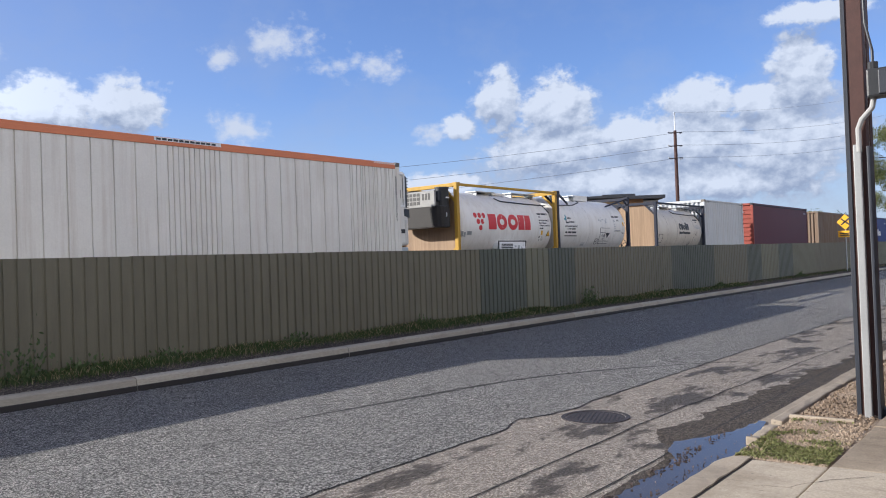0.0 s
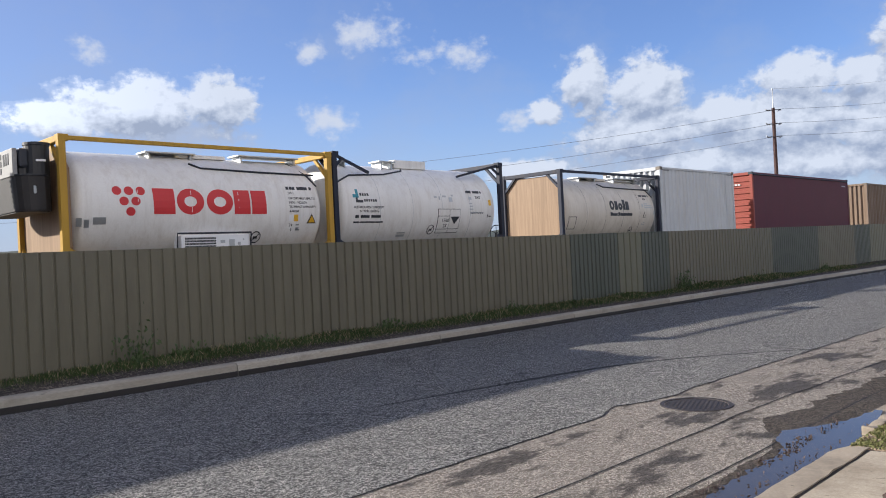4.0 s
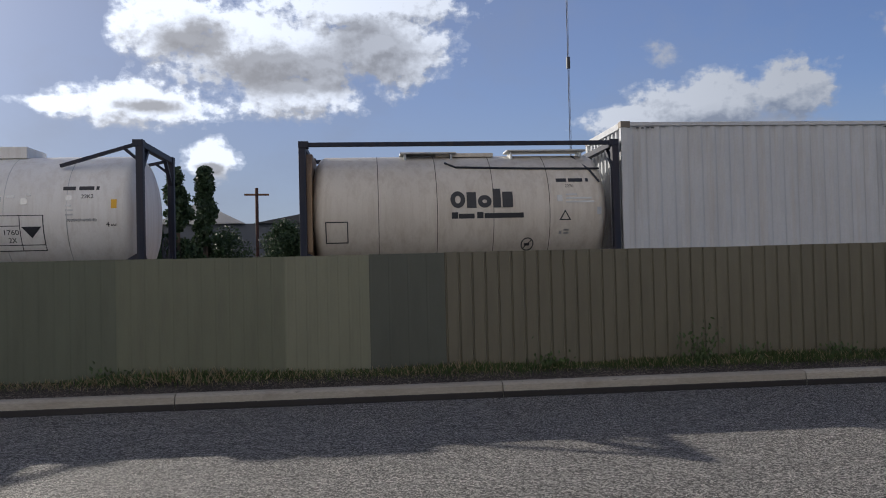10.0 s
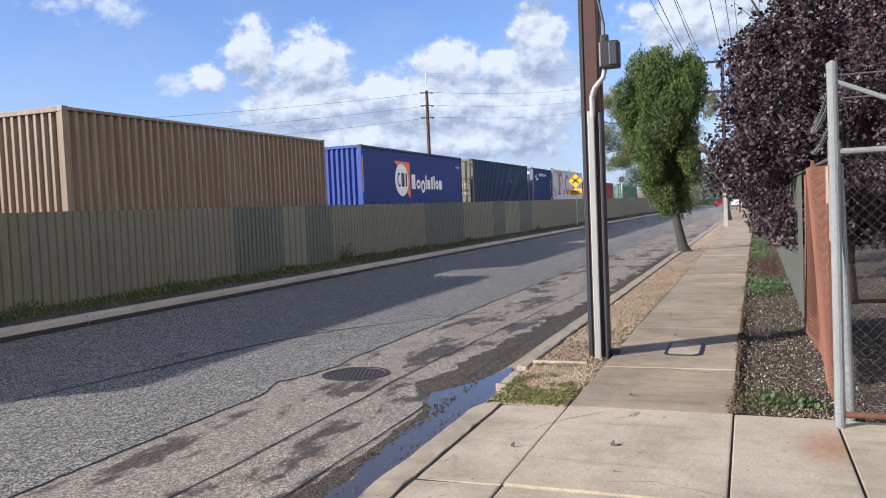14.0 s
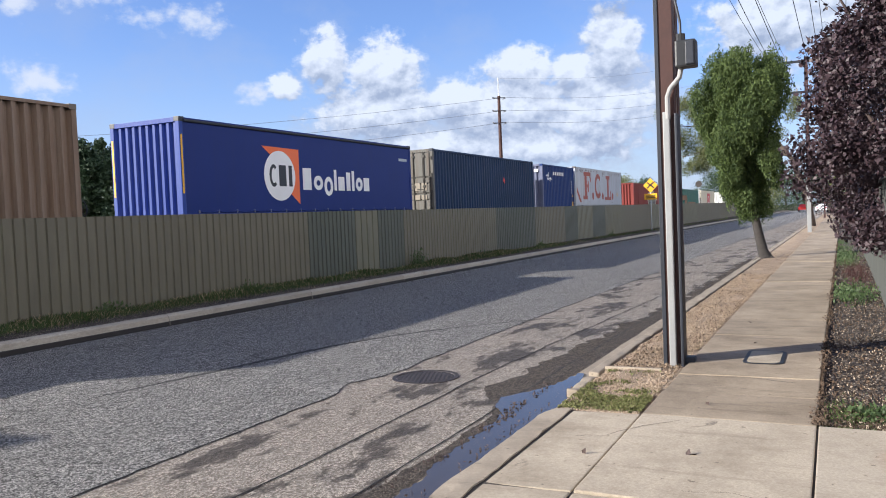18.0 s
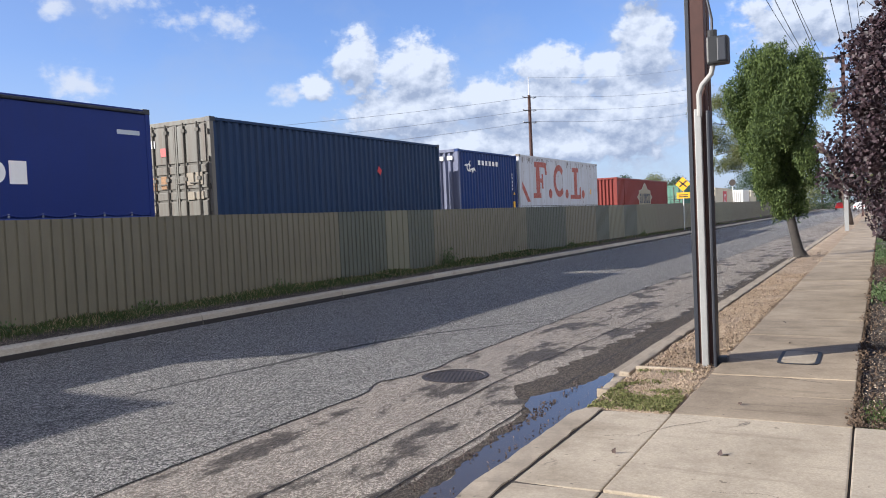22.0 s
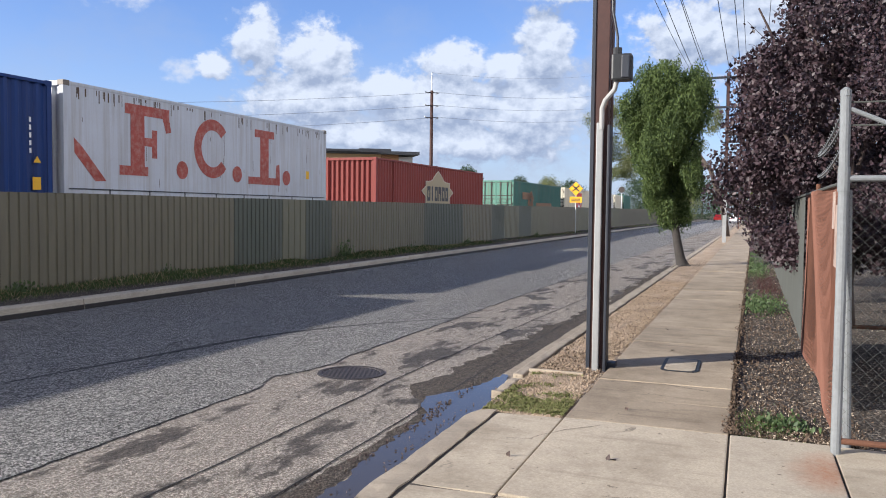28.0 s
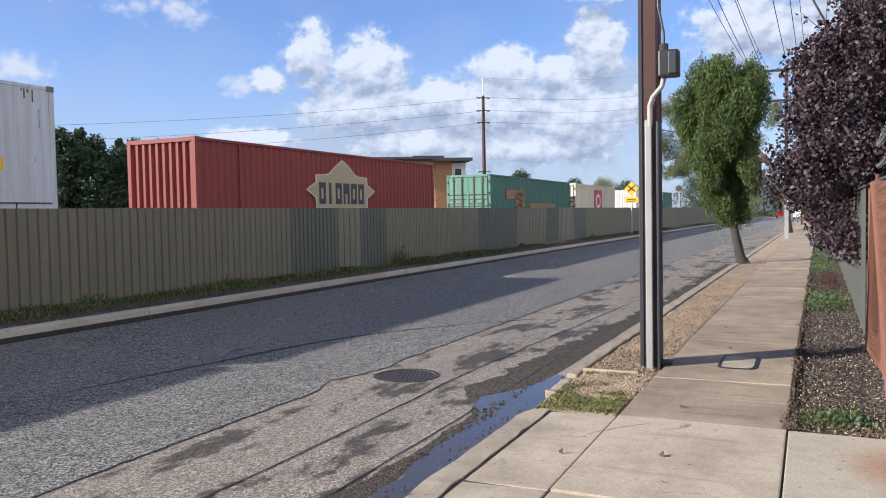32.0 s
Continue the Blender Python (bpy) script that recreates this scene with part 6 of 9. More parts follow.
for q in (rect(1.74, 0.80, 1.02, 0.24), rect(2.13, 1.04, 0.50, 1.32), rect(1.94, 2.36, 1.64, 0.26), [(3.32, 2.36), (3.46, 1.98), (3.66, 2.02), (3.58, 2.36)]):
    mark(chalky_box, q, "faded_red", 0.008, "emblem_block")
for q in (rect(2.63, 1.58, 0.28, 0.22), rect(2.91, 1.28, 0.19, 0.74)):
    mark(chalky_box, q, "faded_red", 0.008, "emblem_block")
ring_mark(chalky_box, 5.46, 1.72, 0.84, 0.86, 0.32, "faded_red", 0.008, "emblem_block", 40, 320)
for q in (rect(7.25, 0.76, 1.80, 0.23), rect(7.90, 0.99, 0.48, 1.28), rect(7.60, 2.27, 1.10, 0.24), [(8.80, 0.99), (9.05, 0.99), (9.02, 1.46), (8.84, 1.42)]):
    mark(chalky_box, q, "faded_red", 0.008, "emblem_block")
for cx in (4.11, 6.66, 9.46):
    mark(chalky_box, oval(cx, 1.03, 0.24, 0.25, 20), "faded_red", 0.008, "emblem_dot")
mark(chalky_box, [(0.30, 1.60), (0.55, 1.40), (1.30, 0.62), (0.95, 0.60), (0.32, 1.25)], "faded_red", 0.008, "paint_slash")
mark(chalky_box, rect(10.75, 1.05, 0.20, 0.28), "print_amber", 0.008, "label_plate")
part("lower_seam", box(0.14, L40 - 0.14, -0.006, 0.012, 0.395, 0.42, 0.003), M["steel_dark"], chalky_box)
for i in range(8):
    part("seam_tab", box(1.4 + i * 1.4, 1.425 + i * 1.4, -0.006, 0.012, 0.15, 0.395, 0.003), M["steel_dark"], chalky_box)
M["drip"] = surface("rust_drip", (0.10, 0.07, 0.05), 0.8, vary=0.4, fine=50)
random.seed(11)
bars([(random.uniform(0.2, L40 - 0.3), 2.78 - ln, random.uniform(0.012, 0.04), ln) for ln in [random.uniform(0.05, 0.32) for _ in range(60)]], M["drip"], chalky_box, facing(0, 0, 0.012), "rust_drip")["kind"] = "stuff"
bars([(random.uniform(0.2, L40 - 0.3), random.uniform(0.5, 2.2), 0.012, random.uniform(0.1, 0.5)) for _ in range(24)], M["drip"], chalky_box, facing(0, 0, 0.014), "rust_drip")["kind"] = "stuff"
mark(chalky_box, rect(L40 - 1.8, 0.75, 0.02, 1.9), "steel_grey", 0.012, "door_seam")
bars([(L40 - 2.05, 1.3 + i * 0.11, 0.022, 0.05) for i in range(11)], M["steel_grey"], chalky_box, facing(0, 0, 0.010), "small_print")

# faded red container: pale cog-edged badge with dark blocks
M["badge"] = flat_mat("badge_tan", (0.36, 0.30, 0.19))
M["badge_rim"] = flat_mat("badge_rim", (0.50, 0.46, 0.38))
cx, cz = 7.25, 1.30
half_badge = [(0.0, 1.02), (0.30, 0.88), (0.55, 0.74), (0.80, 0.56), (1.06, 0.50), (1.62, 0.48), (1.62, 0.24), (2.15, 0.0), (1.62, -0.26), (1.62, -0.60)]
for grow, mat_key, depth_ in ((1.04, "badge_rim", -0.008), (0.985, "badge", -0.012)):
    mark(faded_red_box, [(cx + x * grow, cz + z * grow) for x, z in half_badge] + [(cx - x * grow, cz + z * grow) for x, z in half_badge[:0:-1]], mat_key, depth_, "badge")
for i in range(6):
    mark(faded_red_box, rect(cx - 1.48 + i * 0.5 + (0.08 if i == 1 else 0), cz - 0.47, 0.40 if i != 1 else 0.16, 0.72), "print_dark", -0.018, "badge_block")
for i in (0, 2, 3, 4, 5):
    mark(faded_red_box, rect(cx - 1.36 + i * 0.5, cz - (0.30 if i != 3 else 0.47), 0.12, 0.36), "badge", -0.022, "badge_gap")
part("side_patch", box(1.78, 1.86, -0.006, 0.03, 0.16, 2.5, 0.004), P["red"], faded_red_box)

# faded green container: orange flower and bars
M["green_orange"] = surface("faded_orange", (0.25, 0.15, 0.085), 0.7, vary=0.3, coarse=1.5, fine=20)
for k in range(6):
    a = radians(20 + 60 * k)
    mark(green, oval(4.6 + 0.5 * math.cos(a), 1.3 + 0.42 * math.sin(a), 0.38, 0.26, 16), "green_orange", -0.008, "badge")
mark(green, rect(2.3, 1.35, 1.7, 0.5), "green_orange", -0.008, "badge")
mark(green, rect(6.2, 0.75, 5.0, 0.4), "green_orange", -0.008, "badge")
# cream container: dark red square
mark(cream, rect(5.2, 0.5, 2.4, 1.75), "print_red", -0.008, "badge")
ring_mark(cream, 6.4, 1.4, 0.7, 0.55, 0.2, "print_white", -0.012, "badge")
container("white_container", "plain white container far down the train", 188.0, 1.05, L20, 2.59, M["white"])
container("cream_container", "cream container far down the train", 195.5, 1.05, L20, 2.59, P["cream"], west="doors")
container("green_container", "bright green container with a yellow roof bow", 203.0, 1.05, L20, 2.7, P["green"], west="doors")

# ---------------------------------------------------------------- flat wagons and track
M["wagon"] = container_paint("wagon_brown", (0.10, 0.055, 0.035), 0.3, (0.16, 0.08, 0.04))


def wagon(x0, x1, deck):
    w = thing("flat_wagon", pose(x0, NEAR_Y, 0.46), "brown steel flat wagon under the containers", "wagon", "wagons of the train")
    TRAIN.append((w, x0, NEAR_Y, 0.46))
    L, h = x1 - x0, deck - 0.46
    part("deck", box(0, L, 0.05, 2.39, h - 0.14, h - 0.002, 0.01), M["wagon"], w)
    for y in (0.08, 2.18):
        part("side_sill", box(0.1, L - 0.1, y, y + 0.18, h - 0.42, h - 0.14, 0.01), M["wagon"], w)
    part("centre_sill", box(-0.25, L + 0.25, 1.05, 1.39, h - 0.5, h - 0.14, 0.01), M["wagon"], w)
    for x in (1.3, L - 1.3):
        part("bogie_frame", box(x - 1.1, x + 1.1, 0.35, 2.09, 0.30, max(0.36, h - 0.5), 0.02), M["steel_dark"], w)
        for dx in (-0.85, 0.85):
            for y in (0.45, 1.85):
                bm = bmesh.new()
                bmesh.ops.create_cone(bm, cap_ends=True, segments=20, radius1=0.42, radius2=0.42, depth=0.13, matrix=Matrix.Translation((x + dx, y + 0.07, 0.42)) @ Matrix.Rotation(radians(90), 4, "X"))
                part("wheel", bm, M["rail"], w)
    ring = [(L + 0.12, 0.55 + 0.24 * math.cos(k * math.tau / 16), h + 0.62 + 0.24 * math.sin(k * math.tau / 16)) for k in range(17)]
    wheel = part("brake_wheel", tube(ring, 0.014, 6), M["steel_dark"], w)
    bm = bmesh.new()
    for k in range(5):
        add_tube(bm, [(L + 0.12, 0.55, h + 0.62), ring[k * 3 + 1]], 0.01, 5)
    add_tube(bm, [(L + 0.10, 0.55, h + 0.62), (L + 0.10, 0.55, h - 0.3)], 0.03, 6)
    part("brake_post", bm, M["steel_dark"], wheel)


for a, b, d in ((3.9, 17.0, 1.48), (19.0, 31.6, 1.40), (34.0, 46.7, 1.37), (48.0, 60.8, 1.48), (63.4, 76.1, 1.44), (78.6, 91.3, 1.48), (92.7, 105.5, 1.52), (106.5, 125.6, 1.48), (129.3, 144.5, 1.20), (150.6, 165.8, 1.05), (172.2, 185.0, 1.05), (187.5, 210.0, 1.05)):
    wagon(a, b, d)
track = tagged(new("rail_track"), "rail track on brown stone ballast behind the fence", "track", kind="structure")
part("ballast", strip(-240, 320, 5.0, lambda x: 13.6, lambda x: 18.4, 0.24, 0.5, (0, 0.18, 0.82, 1), lambda x, s: -0.4 if s in (0, 1) else 0.0), M["ballast"], track)
for y in (15.2, 16.74):
    part("rail", box(-240, 320, y - 0.035, y + 0.035, 0.27, 0.455), M["rail"], track)
bm = bmesh.new()
for i in range(-100, 400):
    add_box(bm, i * 0.7, i * 0.7 + 0.24, 14.75, 17.2, 0.15, 0.275)
part("sleepers", bm, M["timber"], track)

# ---------------------------------------------------------------- poles, wires, chain-link fence


M["conduit"] = surface("conduit_grey", (0.33, 0.33, 0.32), 0.6, vary=0.12, fine=40, bump=0.04)
M["guard_grey"] = surface("cable_guard_grey", (0.29, 0.295, 0.295), 0.55, 0.2, vary=0.15, fine=40, bump=0.05)


def stobie_pole(x, y, guard=True):
    """A pole of two steel joists with concrete between, with a cable guard and crossarms."""
    p = thing("utility_pole", pose(x, y, -0.04), "tall utility pole of brown steel joists and concrete", "pole", "poles along the street")
    for s in (-1, 1):
        part("steel_joist", box(-0.16 + (0.19 if s > 0 else 0), -0.03 + (0.19 if s > 0 else 0), -0.085, 0.085, -0.2, 9.2, 0.006), M["stobie_steel"], p)
    part("concrete_core", box(-0.035, 0.035, -0.075, 0.075, -0.2, 9.1), M["stobie_concrete"], p)
    for z, half in ((8.9, 1.9), (7.3, 0.9)):
        arm = part("crossarm", box(-0.30, -0.18, -half, half, z, z + 0.12, 0.01), M["steel_dark"], p)
        for f in (-0.95, -0.5, 0.5, 0.95):
            part("insulator", tube([(-0.24, half * f, z + 0.12), (-0.24, half * f, z + 0.2), (-0.24, half * f, z + 0.27)], [0.03, 0.05, 0.025], 8), M["stobie_concrete"], arm)
    # added dark strip stands in for the pole's shaded side face
    part("shaded_edge_strip", box(-0.172, -0.158, 0.052, 0.09, -0.1, 9.2, 0.003), M["steel_dark"], p)
    if guard:
        g = part("cable_guard", box(-0.225, -0.165, -0.045, 0.02, -0.1, 2.52, 0.010), M["guard_grey"], p, "galvanised cable guard")
        part("guard_strip", box(-0.20, -0.05, -0.115, -0.086, -0.1, 2.50, 0.008), M["steel_dark"], p)
        part("conduit", tube([(-0.21, -0.03, 2.45), (-0.21, -0.03, 2.66), (-0.21, -0.06, 2.74), (-0.21, -0.15, 2.84), (-0.21, -0.17, 2.93)], 0.025, 10), M["conduit"], p, "white bent conduit")
        part("conduit", tube([(-0.21, -0.17, 3.2), (-0.21, -0.17, 3.36), (-0.21, -0.12, 3.62), (-0.20, -0.10, 4.6), (-0.20, -0.10, 7.4)], 0.013, 8), M["steel_dark"], p, "thin dark riser cable")
        bx = part("switch_box", box(-0.30, -0.14, -0.32, -0.125, 2.92, 3.18, 0.02), M["black"], p, "black switch box")
        part("box_door", box(-0.315, -0.295, -0.305, -0.225, 2.94, 3.16, 0.01), M["steel_dark"], bx)
        part("gland", tube([(-0.21, -0.17, 3.17), (-0.21, -0.17, 3.25)], 0.045, 10), M["black"], bx)
        part("earth_strap", box(-0.10, 0.02, -0.20, -0.09, 0.0, 0.09, 0.01), M["steel_dark"], p)
    return p


stobie_pole(8.22, 1.455)
stobie_pole(46.0, 1.12, False)
stobie_pole(88.0, 0.75, False)
for x, y in ((46.0, 1.12),):
    tagged(part("pole_sleeve", box(x - 0.23, x - 0.17, y - 0.10, y + 0.10, -0.04, 2.5, 0.01), M["guard_grey"]), "grey sleeve at the foot of a utility pole", "sleeve")


def wire(a, b, sag, r=0.011, n=14):
    pts = []
    for k in range(n + 1):
        f = k / n
        p = Vector(a).lerp(Vector(b), f)
        p.z -= sag * 4 * f * (1 - f)
        pts.append(p)
    return tube(pts, r, 5)


for half, z in ((1.9, 9.13), (0.9, 7.53)):
    for f in (-0.95, -0.5, 0.5, 0.95):
        line = tagged(new("overhead_wire"), "thin black overhead wire between the utility poles", "wire", "overhead wires")
        part("span", wire((-34.0, 1.85 + half * f, z), (7.98, 1.455 + half * f, z - 0.02), 0.45), M["black"], line)
        part("span", wire((7.98, 1.455 + half * f, z - 0.02), (45.76, 1.12 + half * f, z - 0.02), 0.45), M["black"], line)
        part("span", wire((45.76, 1.12 + half * f, z - 0.02), (87.76, 0.75 + half * f, z - 0.02), 0.5), M["black"], line)
stobie_pole(-33.8, 1.85, False)

# chain-link fence on the yard side
M["wire"] = surface("galvanised_wire", (0.062, 0.066, 0.060), 0.8, 0.0, vary=0.2)
M["rust_wire"] = surface("rusted_wire", (0.17, 0.075, 0.05), 0.9, 0.0, vary=0.3)
M["post"] = surface("galvanised_post", (0.18, 0.192, 0.20), 0.7, 0.0, vary=0.25, coarse=3, fine=40)
yard_fence = thing("chain_link_fence", pose(0, 0, 0), "galvanised chain-link fence with steel posts and barbed wire", "fence")


def mesh_panel(u0, u1, h, place, step=0.062, r=0.0022):
    """Chain-link: two sets of slanted wires, as three-sided bars."""
    verts, faces = [], []
    for s in (1, -1):
        k = u0 - h
        while k < u1 + h:
            a, b = (k, 0.0), (k + s * h, h)
            lo, hi = sorted((a[0], b[0]))
            t0 = max(0.0, ((u0 if s > 0 else u1) - a[0]) / (s * h))
            t1 = min(1.0, ((u1 if s > 0 else u0) - a[0]) / (s * h))
            if t1 > t0 + 0.01:
                n = len(verts)
                for t in (t0, t1):
                    for ang in (90, 210, 330):
                        verts.append(place(a[0] + s * h * t + r * math.cos(radians(ang)), r * math.sin(radians(ang)) + s * r, h * t))
                for i in range(3):
                    faces.append((n + i, n + (i + 1) % 3, n + 3 + (i + 1) % 3, n + 3 + i))
            k += step
    me = bpy.data.meshes.new("wire_mesh")
    me.from_pydata(verts, [], faces)
    return me


def link_mesh(name, me, material, parent, kind=""):
    me.materials.append(material)
    ob = new(name, me)
    ob.parent = parent
    if kind:
        ob["kind"] = kind
    return ob


FY = -0.60
link_mesh("wire_mesh", mesh_panel(5.95, 10.6, 1.80, lambda u, d, v: (u, FY + lean(u) + d + 0.03 * math.sin(u * 2.1 + v), 0.02 + v), 0.062, 0.0026), M["rust_wire"], yard_fence, "stuff")
link_mesh("wire_mesh", mesh_panel(10.6, 30.0, 1.80, lambda u, d, v: (u, FY + lean(u) + d, 0.02 + v)), M["wire"], yard_fence, "stuff")
link_mesh("wire_mesh", mesh_panel(0.0, 4.5, 1.78, lambda u, d, v: (5.8 + d, -0.58 - u, 0.06 + v), 0.075, 0.0013), M["wire"], yard_fence, "stuff")
part("corner_post", tube([(5.8, -0.55, -0.1), (5.8, -0.545, 1.2), (5.8, -0.535, 2.38)], 0.033, 12), M["post"], yard_fence, "pale galvanised corner post")
part("post_cap", tube([(5.8, -0.535, 2.36), (5.8, -0.535, 2.40), (5.8, -0.535, 2.42)], [0.036, 0.034, 0.01], 12), M["post"], yard_fence)
part("post_collar", tube([(5.8, -0.54, 1.74), (5.8, -0.54, 1.9)], 0.038, 12), M["post"], yard_fence)
part("corner_post", tube([(6.02, -0.64, -0.1), (5.86, -0.57, 1.75)], 0.03, 12), M["post"], yard_fence)
part("gate_rail", tube([(5.8, -0.56, 1.825), (5.8, -5.0, 1.83)], 0.021, 10), M["post"], yard_fence)
part("gate_rail", tube([(5.8, -0.58, 0.085), (5.8, -5.0, 0.11)], 0.021, 10), M["rust"], yard_fence, "rusty bottom rail")
part("brace", tube([(5.8, -0.56, 2.28), (5.8, -1.5, 1.85)], 0.016, 8), M["post"], yard_fence)
for z in (2.32, 2.17):
    part("strand", tube([(5.8, -0.56, z), (5.8, -5.0, z - 0.02)], 0.006, 6), M["wire"], yard_fence)
part("gate_post", tube([(5.8, -5.0, -0.1), (5.8, -5.0, 2.3)], 0.035, 10), M["post"], yard_fence)
part("yard_rail", tube([(9.2, -1.0, 0.42), (9.2, -5.0, 0.45)], 0.02, 8), M["rust"], yard_fence)
for x in (9.0, 12.2, 15.4, 18.6, 21.8, 25.0, 28.2, 30.0):
    part("line_post", tube([(x, FY - 0.03 + lean(x), -0.1), (x, FY - 0.03 + lean(x), 1.9)], 0.024, 10), M["rust"] if x < 13 else M["post"], yard_fence)
part("top_rail", tube([(6.0, FY, 1.82), (12.2, FY - 0.02, 1.82), (30, FY - 0.22, 1.80)], 0.016, 8), M["wire"], yard_fence)


def barbed(a, b, sag=0.05):
    bm = wire(a, b, sag, 0.007, 10)
    for k in range(18):
        p = Vector(a).lerp(Vector(b), (k + 0.5) / 18)
        p.z -= sag * 4 * ((k + 0.5) / 18) * (1 - (k + 0.5) / 18)
        add_tube(bm, [p + Vector((0.012, 0.012, 0.016)), p - Vector((0.012, 0.012, 0.016))], 0.003, 4)
        add_tube(bm, [p + Vector((0.012, -0.012, -0.016)), p - Vector((0.012, -0.012, -0.016))], 0.003, 4)
    return bm


for z0, z1 in ((2.32, 2.20), (2.22, 2.18), (2.06, 1.97)):
    part("barbed_wire", barbed((5.82, -0.54, z0), (9.0, FY - 0.03, z1)), M["post"], yard_fence)
# rusty sheet wired to the inside of the mesh, torn along its near edge, with pinkish scraps
M["rust_sheet"] = surface("rusty_sheet", (0.066, 0.027, 0.018), 0.9, vary=0.35, coarse=3, fine=50, bump=0.25, dirt=(0.135, 0.060, 0.038), dirt_amount=0.3, dirt_scale=4)
M["pinkish_plate"] = surface("pinkish_plate", (0.36, 0.28, 0.24), 0.9, vary=0.25, coarse=6, fine=60, bump=0.2, dirt=(0.20, 0.10, 0.07), dirt_amount=0.35, dirt_scale=9)
bm = bmesh.new()
cols = []
for i in range(41):
    f = i / 40
    col = []
    for j in range(19):
        v = 0.10 + 1.70 * j / 18
        near = 6.42 + 0.62 * (1 - j / 18) ** 1.6 + 0.05 * noise.noise((v * 5, 2, 0))
        x = near + (10.5 - near) * f
        col.append(bm.verts.new((x, FY - 0.022 + lean(x) + 0.03 * math.sin(x * 2.1 + v) + 0.008 * noise.noise((x * 3, v * 3, 0)), v)))
    cols.append(col)
for a, b in zip(cols, cols[1:]):
    for j in range(18):
        bm.faces.new((a[j], b[j], b[j + 1], a[j + 1]))
bmesh.ops.solidify(bm, geom=bm.faces[:], thickness=0.006)
part("rust_sheet", bm, M["rust_sheet"], yard_fence, "rusty torn sheet behind the mesh")
part("pinkish_scrap", box(6.40, 6.58, FY + 0.022, FY + 0.030, 1.20, 1.66, 0.003), M["pinkish_plate"], yard_fence, "pinkish scrap on the mesh")
part("pinkish_scrap", box(6.55, 6.70, FY + 0.030, FY + 0.038, 1.48, 1.76, 0.003), M["pinkish_plate"], yard_fence)
# level-crossing sign on the far side
sign = thing("road_sign", pose(53.5, 10.85, 0.0), "yellow diamond warning sign on a steel post", "sign")
part("post", tube([(0, 0, -0.2), (0, 0, 3.55)], 0.035, 8), M["steel_grey"], sign)
M["sign_yellow"] = flat_mat("sign_yellow", (0.78, 0.40, 0.01))
face = Matrix.Rotation(radians(-90), 4, "Z") @ Matrix.Rotation(radians(90), 4, "X")
part("diamond", flat_shape([(0, -0.48), (0.48, 0), (0, 0.48), (-0.48, 0)], 0.01, Matrix.Translation((-0.05, 0, 3.12)) @ face), M["sign_yellow"], sign)
for a in (40, -40):
    part("cross_bar", box(-0.30, 0.30, -0.045, 0.045, 0.0, 0.006, m=Matrix.Translation((-0.065, 0, 3.14)) @ face @ Matrix.Rotation(radians(a), 4, "Z")), M["print_dark"], sign)
part("plate", flat_shape([(-0.42, -0.2), (0.42, -0.2), (0.42, 0.2), (-0.42, 0.2)], 0.01, Matrix.Translation((-0.05, 0, 2.38)) @ face), M["sign_yellow"], sign)
for z in (2.42, 2.30):
    part("small_print", box(-0.3, 0.3, -0.03, 0.03, 0.0, 0.006, m=Matrix.Translation((-0.065, 0, z)) @ face), M["print_dark"], sign)
dish = thing("round_sign", pose(84.0, 12.2, 0.0), "round sign seen from behind on a post", "sign")
part("post", tube([(0, 0, -0.2), (0, 0, 4.1)], 0.04, 8), M["steel_grey"], dish)
part("disc", flat_shape(oval(0, 0, 0.32, 0.32, 20), 0.02, Matrix.Translation((-0.05, 0, 3.9)) @ face), M["iron"], dish)

M["line"] = surface("weathered_line", (0.16, 0.17, 0.18), 0.6, 0.3, vary=0.1)
# power pole beyond the railway
tower = thing("power_pole", pose(83.5, 33.5, -0.2), "tall dark power pole with three crossarms", "pole")
part("pole", tube([(0, 0, 0), (0, 0, 15.2)], [0.24, 0.17], 10), M["stobie_steel"], tower)
part("spike", tube([(0, 0, 15.1), (0, 0, 17.2)], [0.06, 0.05], 8), M["steel_grey"], tower)
across = Vector((math.cos(radians(25)), -math.sin(radians(25)), 0))
for z in (14.9, 13.45, 12.1, 6.6):
    arm = part("crossarm", beam(Vector((0, 0, z)) - across * 0.95, Vector((0, 0, z + 0.15)) + across * 0.95, 0.09, 0.09), M["steel_dark"], tower)
    for s in (-1, 1):
        part("insulator", tube([Vector((0, 0, z - 0.05)) + across * 0.55 * s, Vector((0, 0, z + 0.12)) + across * 1.05 * s], 0.05, 6), M["steel_grey"], arm)
for z in (14.9, 13.45, 12.1):
    for s in (1,):
        w = tagged(new("power_line"), "thin dark power line on the far pole", "wire", "power lines")
        e = Vector((83.5, 33.5, z)) + across * 1.0 * s
        part("span", wire((2.0, 110.0 + s, z - 4.5), e, 2.6, 0.016, 24), M["line"], w)
        part("span", wire(e, (190.0, 20.0 + s, z + 13.5 + (z - 12.1) * 0.9), 1.6, 0.016, 24), M["line"], w)
w = tagged(new("power_line"), "thin dark power line on the far pole", "wire", "power lines")
part("span", wire((83.5, 33.5, 17.0), (190, 20, 36.5), 2.0, 0.010, 24), M["line"], w)

# guyed radio mast far behind
mast = thing("radio_mast", pose(38.9, 144.9, -0.2), "slender guyed lattice radio mast", "mast")
for k in range(3):
    a = radians(90 + 120 * k)
    part("leg", tube([(0.16 * math.cos(a), 0.16 * math.sin(a), 0), (0.16 * math.cos(a), 0.16 * math.sin(a), 75)], 0.035, 6), M["steel_dark"], mast)
bm = bmesh.new()
